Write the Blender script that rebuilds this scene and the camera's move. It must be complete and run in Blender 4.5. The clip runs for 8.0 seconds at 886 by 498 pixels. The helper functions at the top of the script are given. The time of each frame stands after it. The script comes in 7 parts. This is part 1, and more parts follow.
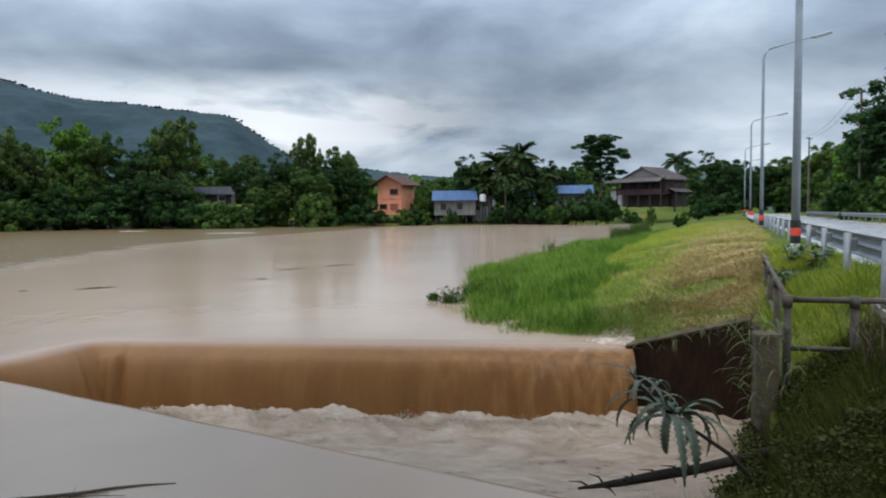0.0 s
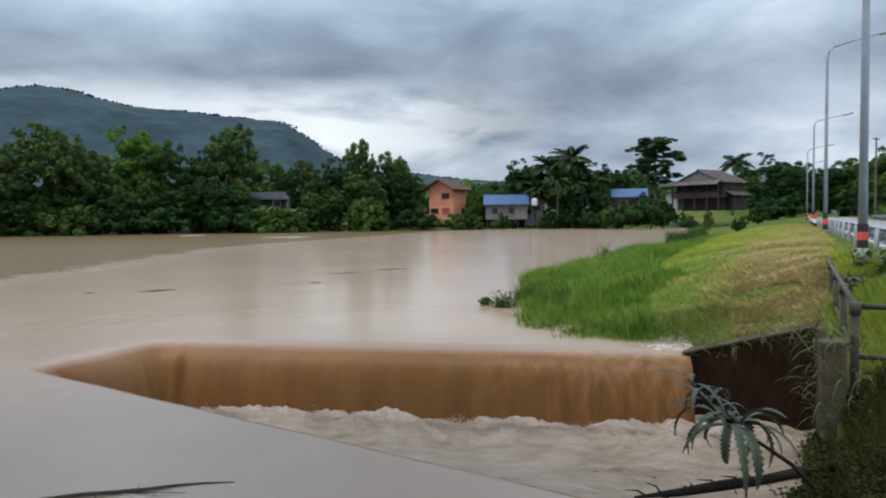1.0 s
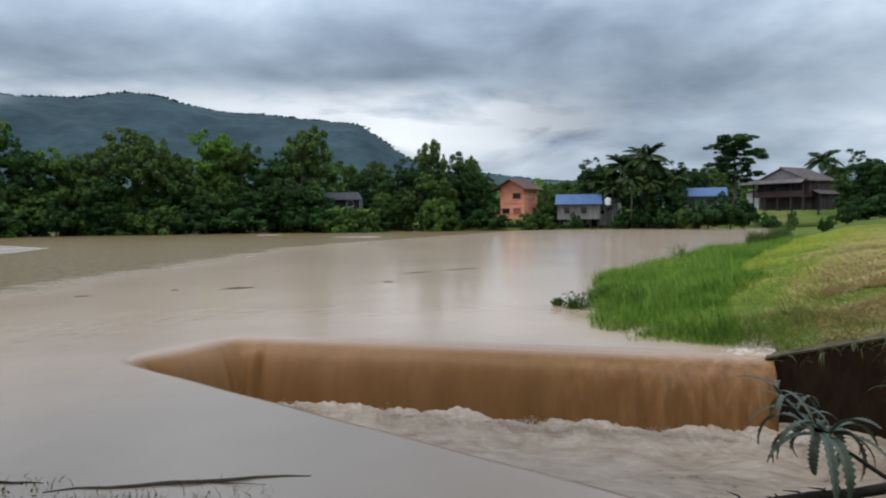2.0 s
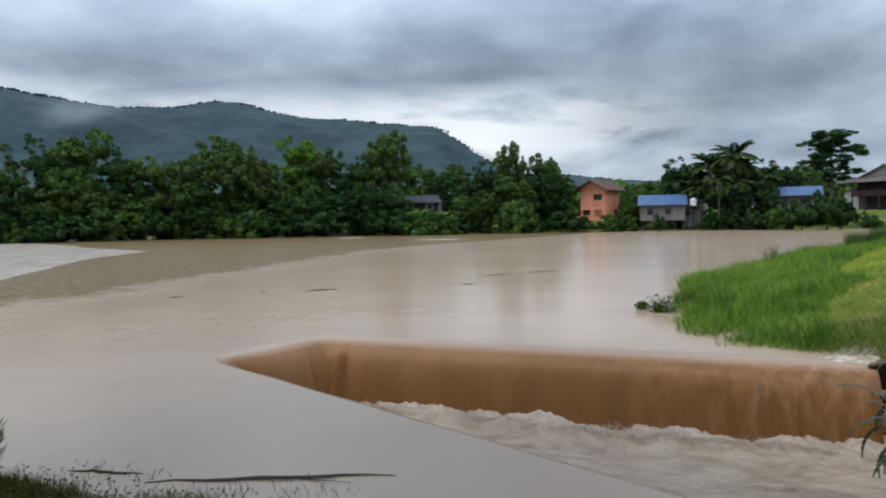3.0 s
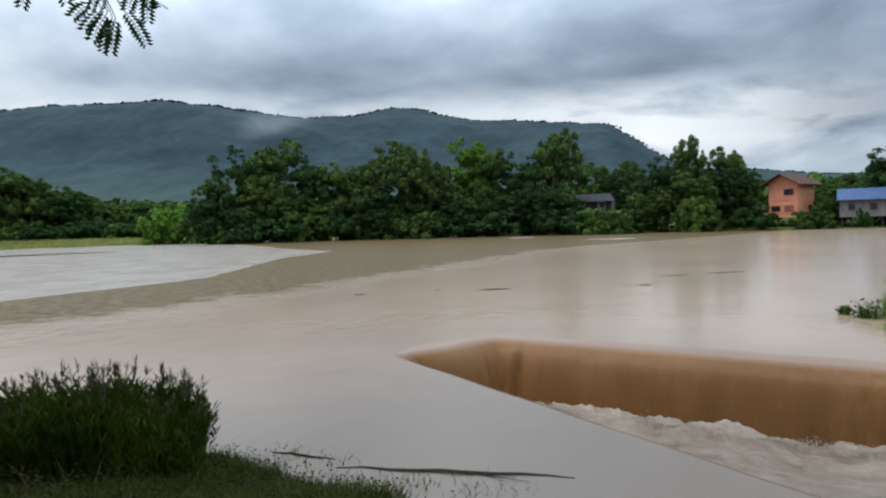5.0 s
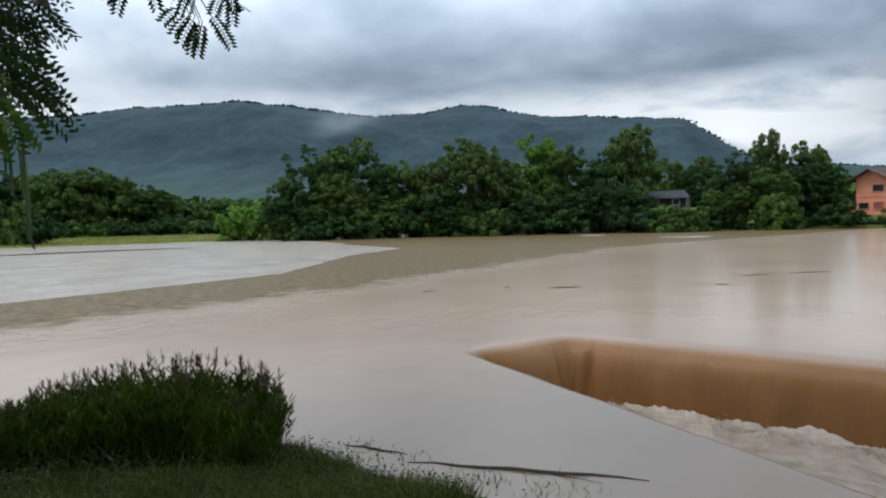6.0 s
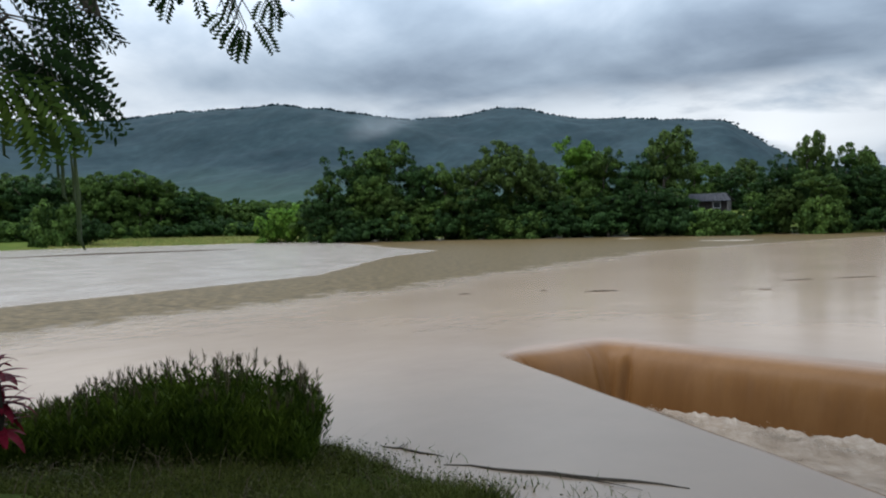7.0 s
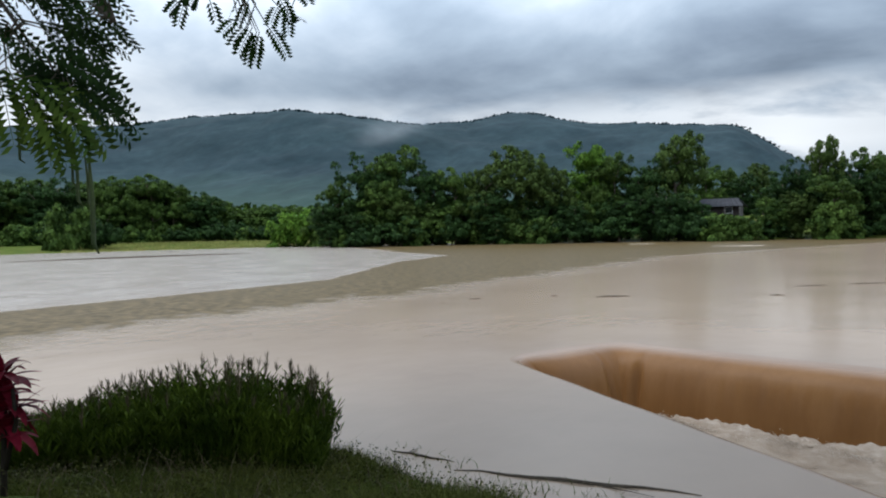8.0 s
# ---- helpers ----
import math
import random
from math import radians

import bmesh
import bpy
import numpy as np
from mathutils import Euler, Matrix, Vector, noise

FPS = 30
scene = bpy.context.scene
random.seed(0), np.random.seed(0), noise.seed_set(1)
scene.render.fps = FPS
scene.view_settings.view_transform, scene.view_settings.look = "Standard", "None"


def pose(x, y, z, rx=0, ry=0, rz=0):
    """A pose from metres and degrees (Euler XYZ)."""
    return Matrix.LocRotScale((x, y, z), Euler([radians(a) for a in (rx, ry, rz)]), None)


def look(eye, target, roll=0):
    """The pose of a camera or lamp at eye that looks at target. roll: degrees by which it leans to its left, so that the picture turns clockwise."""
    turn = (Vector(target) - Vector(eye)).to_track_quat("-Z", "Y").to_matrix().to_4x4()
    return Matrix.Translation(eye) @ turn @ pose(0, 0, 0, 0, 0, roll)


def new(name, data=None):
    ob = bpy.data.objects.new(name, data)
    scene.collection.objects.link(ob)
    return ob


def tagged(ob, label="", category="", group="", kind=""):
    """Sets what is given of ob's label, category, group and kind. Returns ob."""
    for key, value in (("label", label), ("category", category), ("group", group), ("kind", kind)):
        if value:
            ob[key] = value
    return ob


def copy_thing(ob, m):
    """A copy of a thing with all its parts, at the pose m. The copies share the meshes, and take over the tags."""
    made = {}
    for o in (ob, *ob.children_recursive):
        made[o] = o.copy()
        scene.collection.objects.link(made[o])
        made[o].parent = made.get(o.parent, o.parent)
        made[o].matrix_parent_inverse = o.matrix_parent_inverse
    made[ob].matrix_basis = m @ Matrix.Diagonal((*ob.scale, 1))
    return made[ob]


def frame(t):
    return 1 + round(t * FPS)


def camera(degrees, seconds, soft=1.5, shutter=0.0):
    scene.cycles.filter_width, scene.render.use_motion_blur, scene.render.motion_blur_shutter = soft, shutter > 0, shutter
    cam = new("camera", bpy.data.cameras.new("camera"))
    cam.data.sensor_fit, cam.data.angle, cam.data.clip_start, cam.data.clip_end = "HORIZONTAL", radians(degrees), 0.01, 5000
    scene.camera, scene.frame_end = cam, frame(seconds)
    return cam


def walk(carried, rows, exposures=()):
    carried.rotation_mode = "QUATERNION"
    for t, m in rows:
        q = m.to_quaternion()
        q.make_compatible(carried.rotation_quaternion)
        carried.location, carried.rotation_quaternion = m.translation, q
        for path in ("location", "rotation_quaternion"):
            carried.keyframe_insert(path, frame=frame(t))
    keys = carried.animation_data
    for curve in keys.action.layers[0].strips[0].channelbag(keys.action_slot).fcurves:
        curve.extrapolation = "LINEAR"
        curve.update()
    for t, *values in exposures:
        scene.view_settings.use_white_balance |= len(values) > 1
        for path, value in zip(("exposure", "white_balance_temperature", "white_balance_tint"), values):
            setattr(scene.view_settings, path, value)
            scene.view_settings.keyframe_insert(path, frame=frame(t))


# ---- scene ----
cam = camera(63.54, 8.0, soft=2.0, shutter=0.4)
EYE = 2.3      # height of the eye over the flooded river, metres
REACH = 0.30   # the camera swings on an arm of this length as the holder turns
ROWS = [       # seconds, yaw, pitch, roll
    (0.0, 0.00, -2.97, 0.50),
    (0.5, 1.70, -2.73, 0.59),
    (1.0, 4.10, -2.59, 0.62),
    (1.5, 6.82, -2.58, 0.58),
    (3.0, 16.06, -2.25, 1.03),
    (3.5, 19.48, -2.09, 1.27),
    (4.0, 23.41, -1.95, 1.54),
    (4.5, 26.52, -1.91, 1.62),
    (6.0, 35.12, -2.01, 1.58),
    (6.5, 36.77, -1.93, 1.46),
    (7.0, 38.01, -1.73, 1.41),
    (7.5, 38.60, -1.53, 1.34),
    (8.0, 38.84, -1.33, 1.29),
]
walk(cam, [(t, pose(-REACH * math.sin(radians(yaw)), REACH * (math.cos(radians(yaw)) - 1), EYE, 90 + pitch, roll, yaw))
           for t, yaw, pitch, roll in ROWS])

# ---- world, sun ----
def link(nt, a, b):
    nt.links.new(a, b)


def math_node(nt, op, a, b=None, clamp=False):
    n = nt.nodes.new("ShaderNodeMath")
    n.operation, n.use_clamp = op, clamp
    for i, v in enumerate((a, b)):
        if v is None:
            continue
        if isinstance(v, (int, float)):
            n.inputs[i].default_value = v
        else:
            nt.links.new(v, n.inputs[i])
    return n.outputs[0]


def mix_node(nt, fac, a, b, kind="MIX"):
    n = nt.nodes.new("ShaderNodeMix")
    n.data_type, n.blend_type = "RGBA", kind
    for i, v in ((0, fac), (6, a), (7, b)):
        if isinstance(v, (int, float)):
            n.inputs[i].default_value = v
        elif isinstance(v, (tuple, list)):
            n.inputs[i].default_value = (*v, 1)[:4]
        else:
            nt.links.new(v, n.inputs[i])
    return n.outputs[2]


def noise_node(nt, vec, scale, detail=5.0, rough=0.55, warp=0.0):
    n = nt.nodes.new("ShaderNodeTexNoise")
    n.inputs["Scale"].default_value, n.inputs["Detail"].default_value = scale, detail
    n.inputs["Roughness"].default_value, n.inputs["Distortion"].default_value = rough, warp
    nt.links.new(vec, n.inputs["Vector"])
    return n.outputs["Fac"]


def ramp_node(nt, fac, stops):
    n = nt.nodes.new("ShaderNodeValToRGB")
    el = n.color_ramp.elements
    while len(el) < len(stops):
        el.new(0.5)
    for e, (p, c) in zip(el, stops):
        e.position, e.color = p, ((c, c, c, 1) if isinstance(c, (int, float)) else (*c, 1))
    nt.links.new(fac, n.inputs["Fac"])
    return n.outputs["Color"]


def make_world():
    """An overcast rainy-season sky: a faint clear sky under layered grey cloud that is brighter overhead."""
    w = bpy.data.worlds.new("overcast_sky")
    scene.world = w
    w.use_nodes = True
    nt = w.node_tree
    nt.nodes.clear()
    sky = nt.nodes.new("ShaderNodeTexSky")
    sky.sky_type, sky.sun_disc = "NISHITA", False
    sky.sun_elevation, sky.sun_rotation = radians(70), radians(212)
    tc = nt.nodes.new("ShaderNodeTexCoord")
    sep = nt.nodes.new("ShaderNodeSeparateXYZ")
    link(nt, tc.outputs["Generated"], sep.inputs[0])
    up = math_node(nt, "MAXIMUM", sep.outputs[2], 0.0)
    flat = math_node(nt, "ADD", up, 0.26)
    comb = nt.nodes.new("ShaderNodeCombineXYZ")
    link(nt, math_node(nt, "DIVIDE", sep.outputs[0], flat), comb.inputs[0])
    link(nt, math_node(nt, "DIVIDE", sep.outputs[1], flat), comb.inputs[1])
    vec = comb.outputs[0]
    big = noise_node(nt, vec, SKY_BIG, 3.0, 0.5, 0.15)
    fine = noise_node(nt, vec, SKY_FINE, 8.0, 0.54, 0.25)
    # the heavy bank that hangs ahead, high over the village, and thinner sheet to the west
    drawn = nt.nodes.new("ShaderNodeMapping")
    drawn.inputs["Rotation"].default_value = (0, 0, radians(-24))
    drawn.inputs["Scale"].default_value = (0.55, 2.1, 1.0)
    link(nt, vec, drawn.inputs["Vector"])
    streak = noise_node(nt, drawn.outputs[0], 1.5, 7.0, 0.55, 0.5)
    cover = math_node(nt, "ADD", math_node(nt, "MULTIPLY", big, 0.62), math_node(nt, "MULTIPLY", fine, 0.38))
    cover = math_node(nt, "ADD", cover, math_node(nt, "MULTIPLY", math_node(nt, "SUBTRACT", streak, 0.45), 0.09))
    bank = nt.nodes.new("ShaderNodeVectorMath")
    bank.operation = "DISTANCE"
    link(nt, tc.outputs["Generated"], bank.inputs[0])
    bank.inputs[1].default_value = (0.0, 0.95, 0.30)
    cover = math_node(nt, "SUBTRACT", cover, math_node(nt, "MULTIPLY", ramp_node(nt, bank.outputs["Value"], ((0.04, 1.0), (0.30, 0.0))), 0.13))
    low = nt.nodes.new("ShaderNodeVectorMath")
    low.operation = "DISTANCE"
    link(nt, tc.outputs["Generated"], low.inputs[0])
    low.inputs[1].default_value = (-0.25, 0.925, 0.28)
    cover = math_node(nt, "SUBTRACT", cover, math_node(nt, "MULTIPLY", ramp_node(nt, low.outputs["Value"], ((0.05, 1.0), (0.30, 0.0))), 0.035))
    sheet = ramp_node(nt, math_node(nt, "ADD", math_node(nt, "MULTIPLY", sep.outputs[0], 0.5), 0.5), ((0.20, 1.0), (0.48, 0.0)))
    cover = math_node(nt, "ADD", cover, math_node(nt, "MULTIPLY", sheet, 0.050))
    east = ramp_node(nt, math_node(nt, "ADD", math_node(nt, "MULTIPLY", sep.outputs[0], 0.5), 0.5), ((0.56, 0.0), (0.66, 1.0)))
    cover = math_node(nt, "ADD", cover, math_node(nt, "MULTIPLY", east, 0.055))
    cloud = ramp_node(nt, cover, ((0.33, (0.140, 0.185, 0.250)), (0.42, (0.235, 0.300, 0.390)), (0.50, (0.345, 0.430, 0.535)), (0.57, (0.47, 0.56, 0.67)), (0.68, (0.76, 0.84, 0.93))))
    # thin bright air just over the horizon, where the cloud sheet ends
    band = math_node(nt, "MULTIPLY", ramp_node(nt, up, ((0.0, 0.12), (0.06, 0.40), (0.10, 1.0), (0.15, 0.9), (0.19, 0.0))),
                     ramp_node(nt, noise_node(nt, vec, 1.5, 6.0, 0.55, 0.4), ((0.38, 0.0), (0.54, 0.95))))
    west = ramp_node(nt, math_node(nt, "ADD", math_node(nt, "MULTIPLY", sep.outputs[0], 0.5), 0.5), ((0.38, 1.0), (0.43, 0.8), (0.55, 0.10)))
    band = math_node(nt, "MULTIPLY", band, west)
    far_west = ramp_node(nt, math_node(nt, "ADD", math_node(nt, "MULTIPLY", sep.outputs[0], 0.5), 0.5), ((0.10, 0.80), (0.25, 0.65), (0.33, 0.80), (0.39, 1.0)))
    band = math_node(nt, "MULTIPLY", band, far_west)
    cloud = mix_node(nt, band, cloud, (0.94, 0.99, 1.04))
    # an overcast sky is about three times as bright overhead as at the horizon
    lift = math_node(nt, "ADD", 1.0, math_node(nt, "MULTIPLY", ramp_node(nt, up, ((0.20, 0.0), (0.60, 1.0))), ZENITH))
    n = nt.nodes.new("ShaderNodeVectorMath")
    n.operation = "SCALE"
    link(nt, cloud, n.inputs[0])
    link(nt, lift, n.inputs[3])
    b1, b2 = nt.nodes.new("ShaderNodeBackground"), nt.nodes.new("ShaderNodeBackground")
    link(nt, sky.outputs[0], b1.inputs[0])
    b1.inputs[1].default_value = 0.05
    link(nt, n.outputs[0], b2.inputs[0])
    b2.inputs[1].default_value = CLOUD
    add = nt.nodes.new("ShaderNodeMixShader")
    add.inputs[0].default_value = 0.93
    link(nt, b1.outputs[0], add.inputs[1])
    link(nt, b2.outputs[0], add.inputs[2])
    out = nt.nodes.new("ShaderNodeOutputWorld")
    link(nt, add.outputs[0], out.inputs[0])


SKY_BIG, SKY_FINE, ZENITH, CLOUD = 0.85, 2.2, 2.3, 1.12
make_world()
sun = new("sun", bpy.data.lights.new("sun", "SUN"))
sun.data.energy, sun.data.angle, sun.data.color = 1.8, radians(30), (1.0, 0.96, 0.9)
sun.matrix_world = look((0, 0, 0), (-math.sin(radians(212)) * math.cos(radians(70)), -math.cos(radians(212)) * math.cos(radians(70)), -math.sin(radians(70))))

# ---- materials ----
def mat(name, c1, c2, scale=4.0, rough=0.75, bump=0.2, metal=0.0, stretch=(1, 1, 1), island=0.0, per_object=0.0, wear=None, wear_at=0.6, glow=None, transl=0.0, spec=0.5, fine=9.0):
    """Two colours mixed by noise at two scales, with fine relief; island and per_object vary the brightness piece by piece."""
    m = bpy.data.materials.new(name)
    m.use_nodes = True
    nt = m.node_tree
    bs = nt.nodes["Principled BSDF"]
    geo = nt.nodes.new("ShaderNodeNewGeometry")
    mp = nt.nodes.new("ShaderNodeMapping")
    mp.inputs["Scale"].default_value = stretch
    link(nt, geo.outputs["Position"], mp.inputs["Vector"])
    vec = mp.outputs[0]
    large, small = noise_node(nt, vec, scale, 4.0, 0.6), noise_node(nt, vec, scale * fine, 4.0, 0.6)
    both = math_node(nt, "ADD", math_node(nt, "MULTIPLY", large, 0.6), math_node(nt, "MULTIPLY", small, 0.4))
    col = ramp_node(nt, both, ((0.38, c1), (0.62, c2)))
    if wear:
        patch = ramp_node(nt, noise_node(nt, vec, scale * 0.6, 7.0, 0.65, 0.5), ((wear_at, 0.0), (wear_at + 0.08, 1.0)))
        col = mix_node(nt, patch, col, wear)
    if island:
        v = math_node(nt, "ADD", 1.0 - island, math_node(nt, "MULTIPLY", geo.outputs["Random Per Island"], 2 * island))
        n = nt.nodes.new("ShaderNodeVectorMath")
        n.operation = "SCALE"
        link(nt, col, n.inputs[0])
        link(nt, v, n.inputs[3])
        col = n.outputs[0]
    if per_object:
        oi = nt.nodes.new("ShaderNodeObjectInfo")
        v = math_node(nt, "ADD", 1.0 - per_object, math_node(nt, "MULTIPLY", oi.outputs["Random"], 2 * per_object))
        n = nt.nodes.new("ShaderNodeVectorMath")
        n.operation = "SCALE"
        link(nt, col, n.inputs[0])
        link(nt, v, n.inputs[3])
        col = n.outputs[0]
    link(nt, col, bs.inputs["Base Color"])
    bs.inputs["Metallic"].default_value = metal
    bs.inputs["Specular IOR Level"].default_value = spec
    link(nt, math_node(nt, "ADD", rough - 0.1, math_node(nt, "MULTIPLY", small, 0.2), True), bs.inputs["Roughness"])
    if bump:
        b = nt.nodes.new("ShaderNodeBump")
        b.inputs["Strength"].default_value, b.inputs["Distance"].default_value = bump, 0.4 / (scale * fine) * 3
        link(nt, both, b.inputs["Height"])
        link(nt, b.outputs[0], bs.inputs["Normal"])
    if transl:
        tr = nt.nodes.new("ShaderNodeBsdfTranslucent")
        link(nt, col, tr.inputs[0])
        mx = nt.nodes.new("ShaderNodeMixShader")
        mx.inputs[0].default_value = transl
        link(nt, bs.outputs[0], mx.inputs[1])
        link(nt, tr.outputs[0], mx.inputs[2])
        link(nt, mx.outputs[0], nt.nodes["Material Output"].inputs[0])
    return m


def foliage(name, c1, c2, island=0.35, per_object=0.18, scale=0.5):
    return mat(name, c1, c2, scale, 0.6, 0.0, island=island, per_object=per_object, transl=0.10, spec=0.06, fine=5.0)


def water_mat():
    """Silty flood water: brown body, a smooth skin, and rippled olive tongues where the currents meet."""
    m = bpy.data.materials.new("silty_water")
    m.use_nodes = True
    nt = m.node_tree
    bs = nt.nodes["Principled BSDF"]
    geo = nt.nodes.new("ShaderNodeNewGeometry")
    pos = geo.outputs["Position"]
    sep = nt.nodes.new("ShaderNodeSeparateXYZ")
    link(nt, pos, sep.inputs[0])
    x, y = sep.outputs[0], sep.outputs[1]
    edge = math_node(nt, "MULTIPLY", math_node(nt, "SUBTRACT", noise_node(nt, pos, 0.30, 5.0, 0.6), 0.5), 3.0)
    past = lambda v, k: math_node(nt, "MAXIMUM", math_node(nt, "SUBTRACT", v, k), 0.0)
    soft = lambda v, w: math_node(nt, "ADD", math_node(nt, "MULTIPLY", v, w), 0.5, True)
    # near side of the tongue: x = -18, drifting west upstream and then crossing to the far bank
    lo = math_node(nt, "SUBTRACT", math_node(nt, "SUBTRACT", -18.0, x), math_node(nt, "MULTIPLY", past(y, 20.0), 0.10))
    lo = math_node(nt, "ADD", lo, math_node(nt, "MULTIPLY", past(y, 57.0), 0.35))
    in_lo = soft(math_node(nt, "ADD", lo, math_node(nt, "ADD", math_node(nt, "MULTIPLY", edge, 2.0), math_node(nt, "MULTIPLY", math_node(nt, "SUBTRACT", noise_node(nt, pos, 1.3, 4.0, 0.65), 0.5), 6.0))), 0.34)
    # far side: the pale slack water west of it, which ends in a point
    hi = math_node(nt, "SUBTRACT", math_node(nt, "SUBTRACT", -26.3, x), math_node(nt, "ADD", math_node(nt, "MULTIPLY", past(y, 8.0), 0.10), math_node(nt, "SUBTRACT", math_node(nt, "MULTIPLY", past(y, 25.0), 0.55), math_node(nt, "MULTIPLY", past(y, 42.0), 0.25))))
    cut = math_node(nt, "ADD", math_node(nt, "SUBTRACT", 55.0, y), math_node(nt, "MULTIPLY", math_node(nt, "SUBTRACT", -44.0, x), 0.62))
    pale = math_node(nt, "MULTIPLY", soft(math_node(nt, "ADD", hi, math_node(nt, "MULTIPLY", edge, 0.5)), 3.0), soft(cut, 0.8))
    slack = soft(math_node(nt, "SUBTRACT", math_node(nt, "SUBTRACT", -66.0, x), edge), 0.3)
    slack = math_node(nt, "MULTIPLY", slack, soft(math_node(nt, "SUBTRACT", math_node(nt, "SUBTRACT", 64.0, y), math_node(nt, "MULTIPLY", math_node(nt, "ADD", x, 57.0), 0.68)), 0.4))
    pale = math_node(nt, "MAXIMUM", pale, slack)
    tongue = math_node(nt, "MULTIPLY", in_lo, math_node(nt, "SUBTRACT", 1.0, pale))
    beyond = pale
    col = ramp_node(nt, noise_node(nt, pos, 0.12, 5.0, 0.6), ((0.35, (0.284, 0.204, 0.143)), (0.65, (0.350, 0.258, 0.185))))
    mottle = ramp_node(nt, noise_node(nt, pos, 2.6, 5.0, 0.7, 0.3), ((0.39, (0.050, 0.035, 0.013)), (0.62, (0.160, 0.114, 0.057))))
    col = mix_node(nt, tongue, col, mottle)
    link(nt, math_node(nt, "SUBTRACT", 0.5, math_node(nt, "MULTIPLY", tongue, 0.46)), bs.inputs["Specular IOR Level"])
    silt = ramp_node(nt, noise_node(nt, pos, 0.35, 6.0, 0.65, 0.6), ((0.38, (0.38, 0.315, 0.265)), (0.60, (0.47, 0.41, 0.36))))
    col = mix_node(nt, beyond, col, silt)
    link(nt, col, bs.inputs["Base Color"])
    bs.inputs["IOR"].default_value = 1.33
    link(nt, math_node(nt, "ADD", 0.165, math_node(nt, "MULTIPLY", tongue, 0.18)), bs.inputs["Roughness"])
    mp = nt.nodes.new("ShaderNodeMapping")
    mp.inputs["Scale"].default_value = (1.0, 0.6, 1.0)
    link(nt, pos, mp.inputs["Vector"])
    small = noise_node(nt, mp.outputs[0], 2.6, 3.0, 0.5)
    swell = noise_node(nt, mp.outputs[0], 0.5, 3.0, 0.5)
    h = math_node(nt, "ADD", math_node(nt, "MULTIPLY", small, math_node(nt, "ADD", 0.005, math_node(nt, "ADD", math_node(nt, "MULTIPLY", tongue, 0.030), math_node(nt, "MULTIPLY", beyond, 0.02)))), math_node(nt, "MULTIPLY", swell, 0.016))
    b = nt.nodes.new("ShaderNodeBump")
    b.inputs["Strength"].default_value, b.inputs["Distance"].default_value = 1.0, 1.0
    link(nt, h, b.inputs["Height"])
    link(nt, b.outputs[0], bs.inputs["Normal"])
    return m


def fall_mat():
    """Brown water drawn out into a sheet, streaked along its fall."""
    m = bpy.data.materials.new("falling_brown_water")
    m.use_nodes = True
    nt = m.node_tree
    bs = nt.nodes["Principled BSDF"]
    geo = nt.nodes.new("ShaderNodeNewGeometry")
    mp = nt.nodes.new("ShaderNodeMapping")
    mp.inputs["Scale"].default_value = (1.0, 1.0, 0.10)
    link(nt, geo.outputs["Position"], mp.inputs["Vector"])
    streak = noise_node(nt, mp.outputs[0], 5.0, 6.0, 0.65, 0.3)
    wide = noise_node(nt, mp.outputs[0], 0.9, 3.0, 0.5)
    sep = nt.nodes.new("ShaderNodeSeparateXYZ")
    link(nt, geo.outputs["Position"], sep.inputs[0])
    torn = math_node(nt, "ADD", 0.25, math_node(nt, "MULTIPLY", math_node(nt, "ADD", math_node(nt, "MULTIPLY", sep.outputs[0], 0.22), 0.25, True), 1.15))
    streak = math_node(nt, "ADD", 0.5, math_node(nt, "MULTIPLY", math_node(nt, "SUBTRACT", streak, 0.5), torn))
    both = math_node(nt, "ADD", math_node(nt, "MULTIPLY", streak, 0.7), math_node(nt, "MULTIPLY", wide, 0.3))
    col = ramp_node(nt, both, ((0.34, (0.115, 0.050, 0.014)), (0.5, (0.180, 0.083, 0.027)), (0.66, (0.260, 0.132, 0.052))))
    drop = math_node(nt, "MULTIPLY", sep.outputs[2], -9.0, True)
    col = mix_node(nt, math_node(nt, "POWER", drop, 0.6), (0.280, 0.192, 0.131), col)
    link(nt, col, bs.inputs["Base Color"])
    bs.inputs["IOR"].default_value = 1.33
    link(nt, math_node(nt, "ADD", 0.22, math_node(nt, "MULTIPLY", drop, 0.20)), bs.inputs["Roughness"])
    link(nt, math_node(nt, "SUBTRACT", 0.5, math_node(nt, "MULTIPLY", drop, 0.2)), bs.inputs["Specular IOR Level"])
    b = nt.nodes.new("ShaderNodeBump")
    b.inputs["Strength"].default_value, b.inputs["Distance"].default_value = 0.3, 0.05
    link(nt, streak, b.inputs["Height"])
    link(nt, b.outputs[0], bs.inputs["Normal"])
    return m


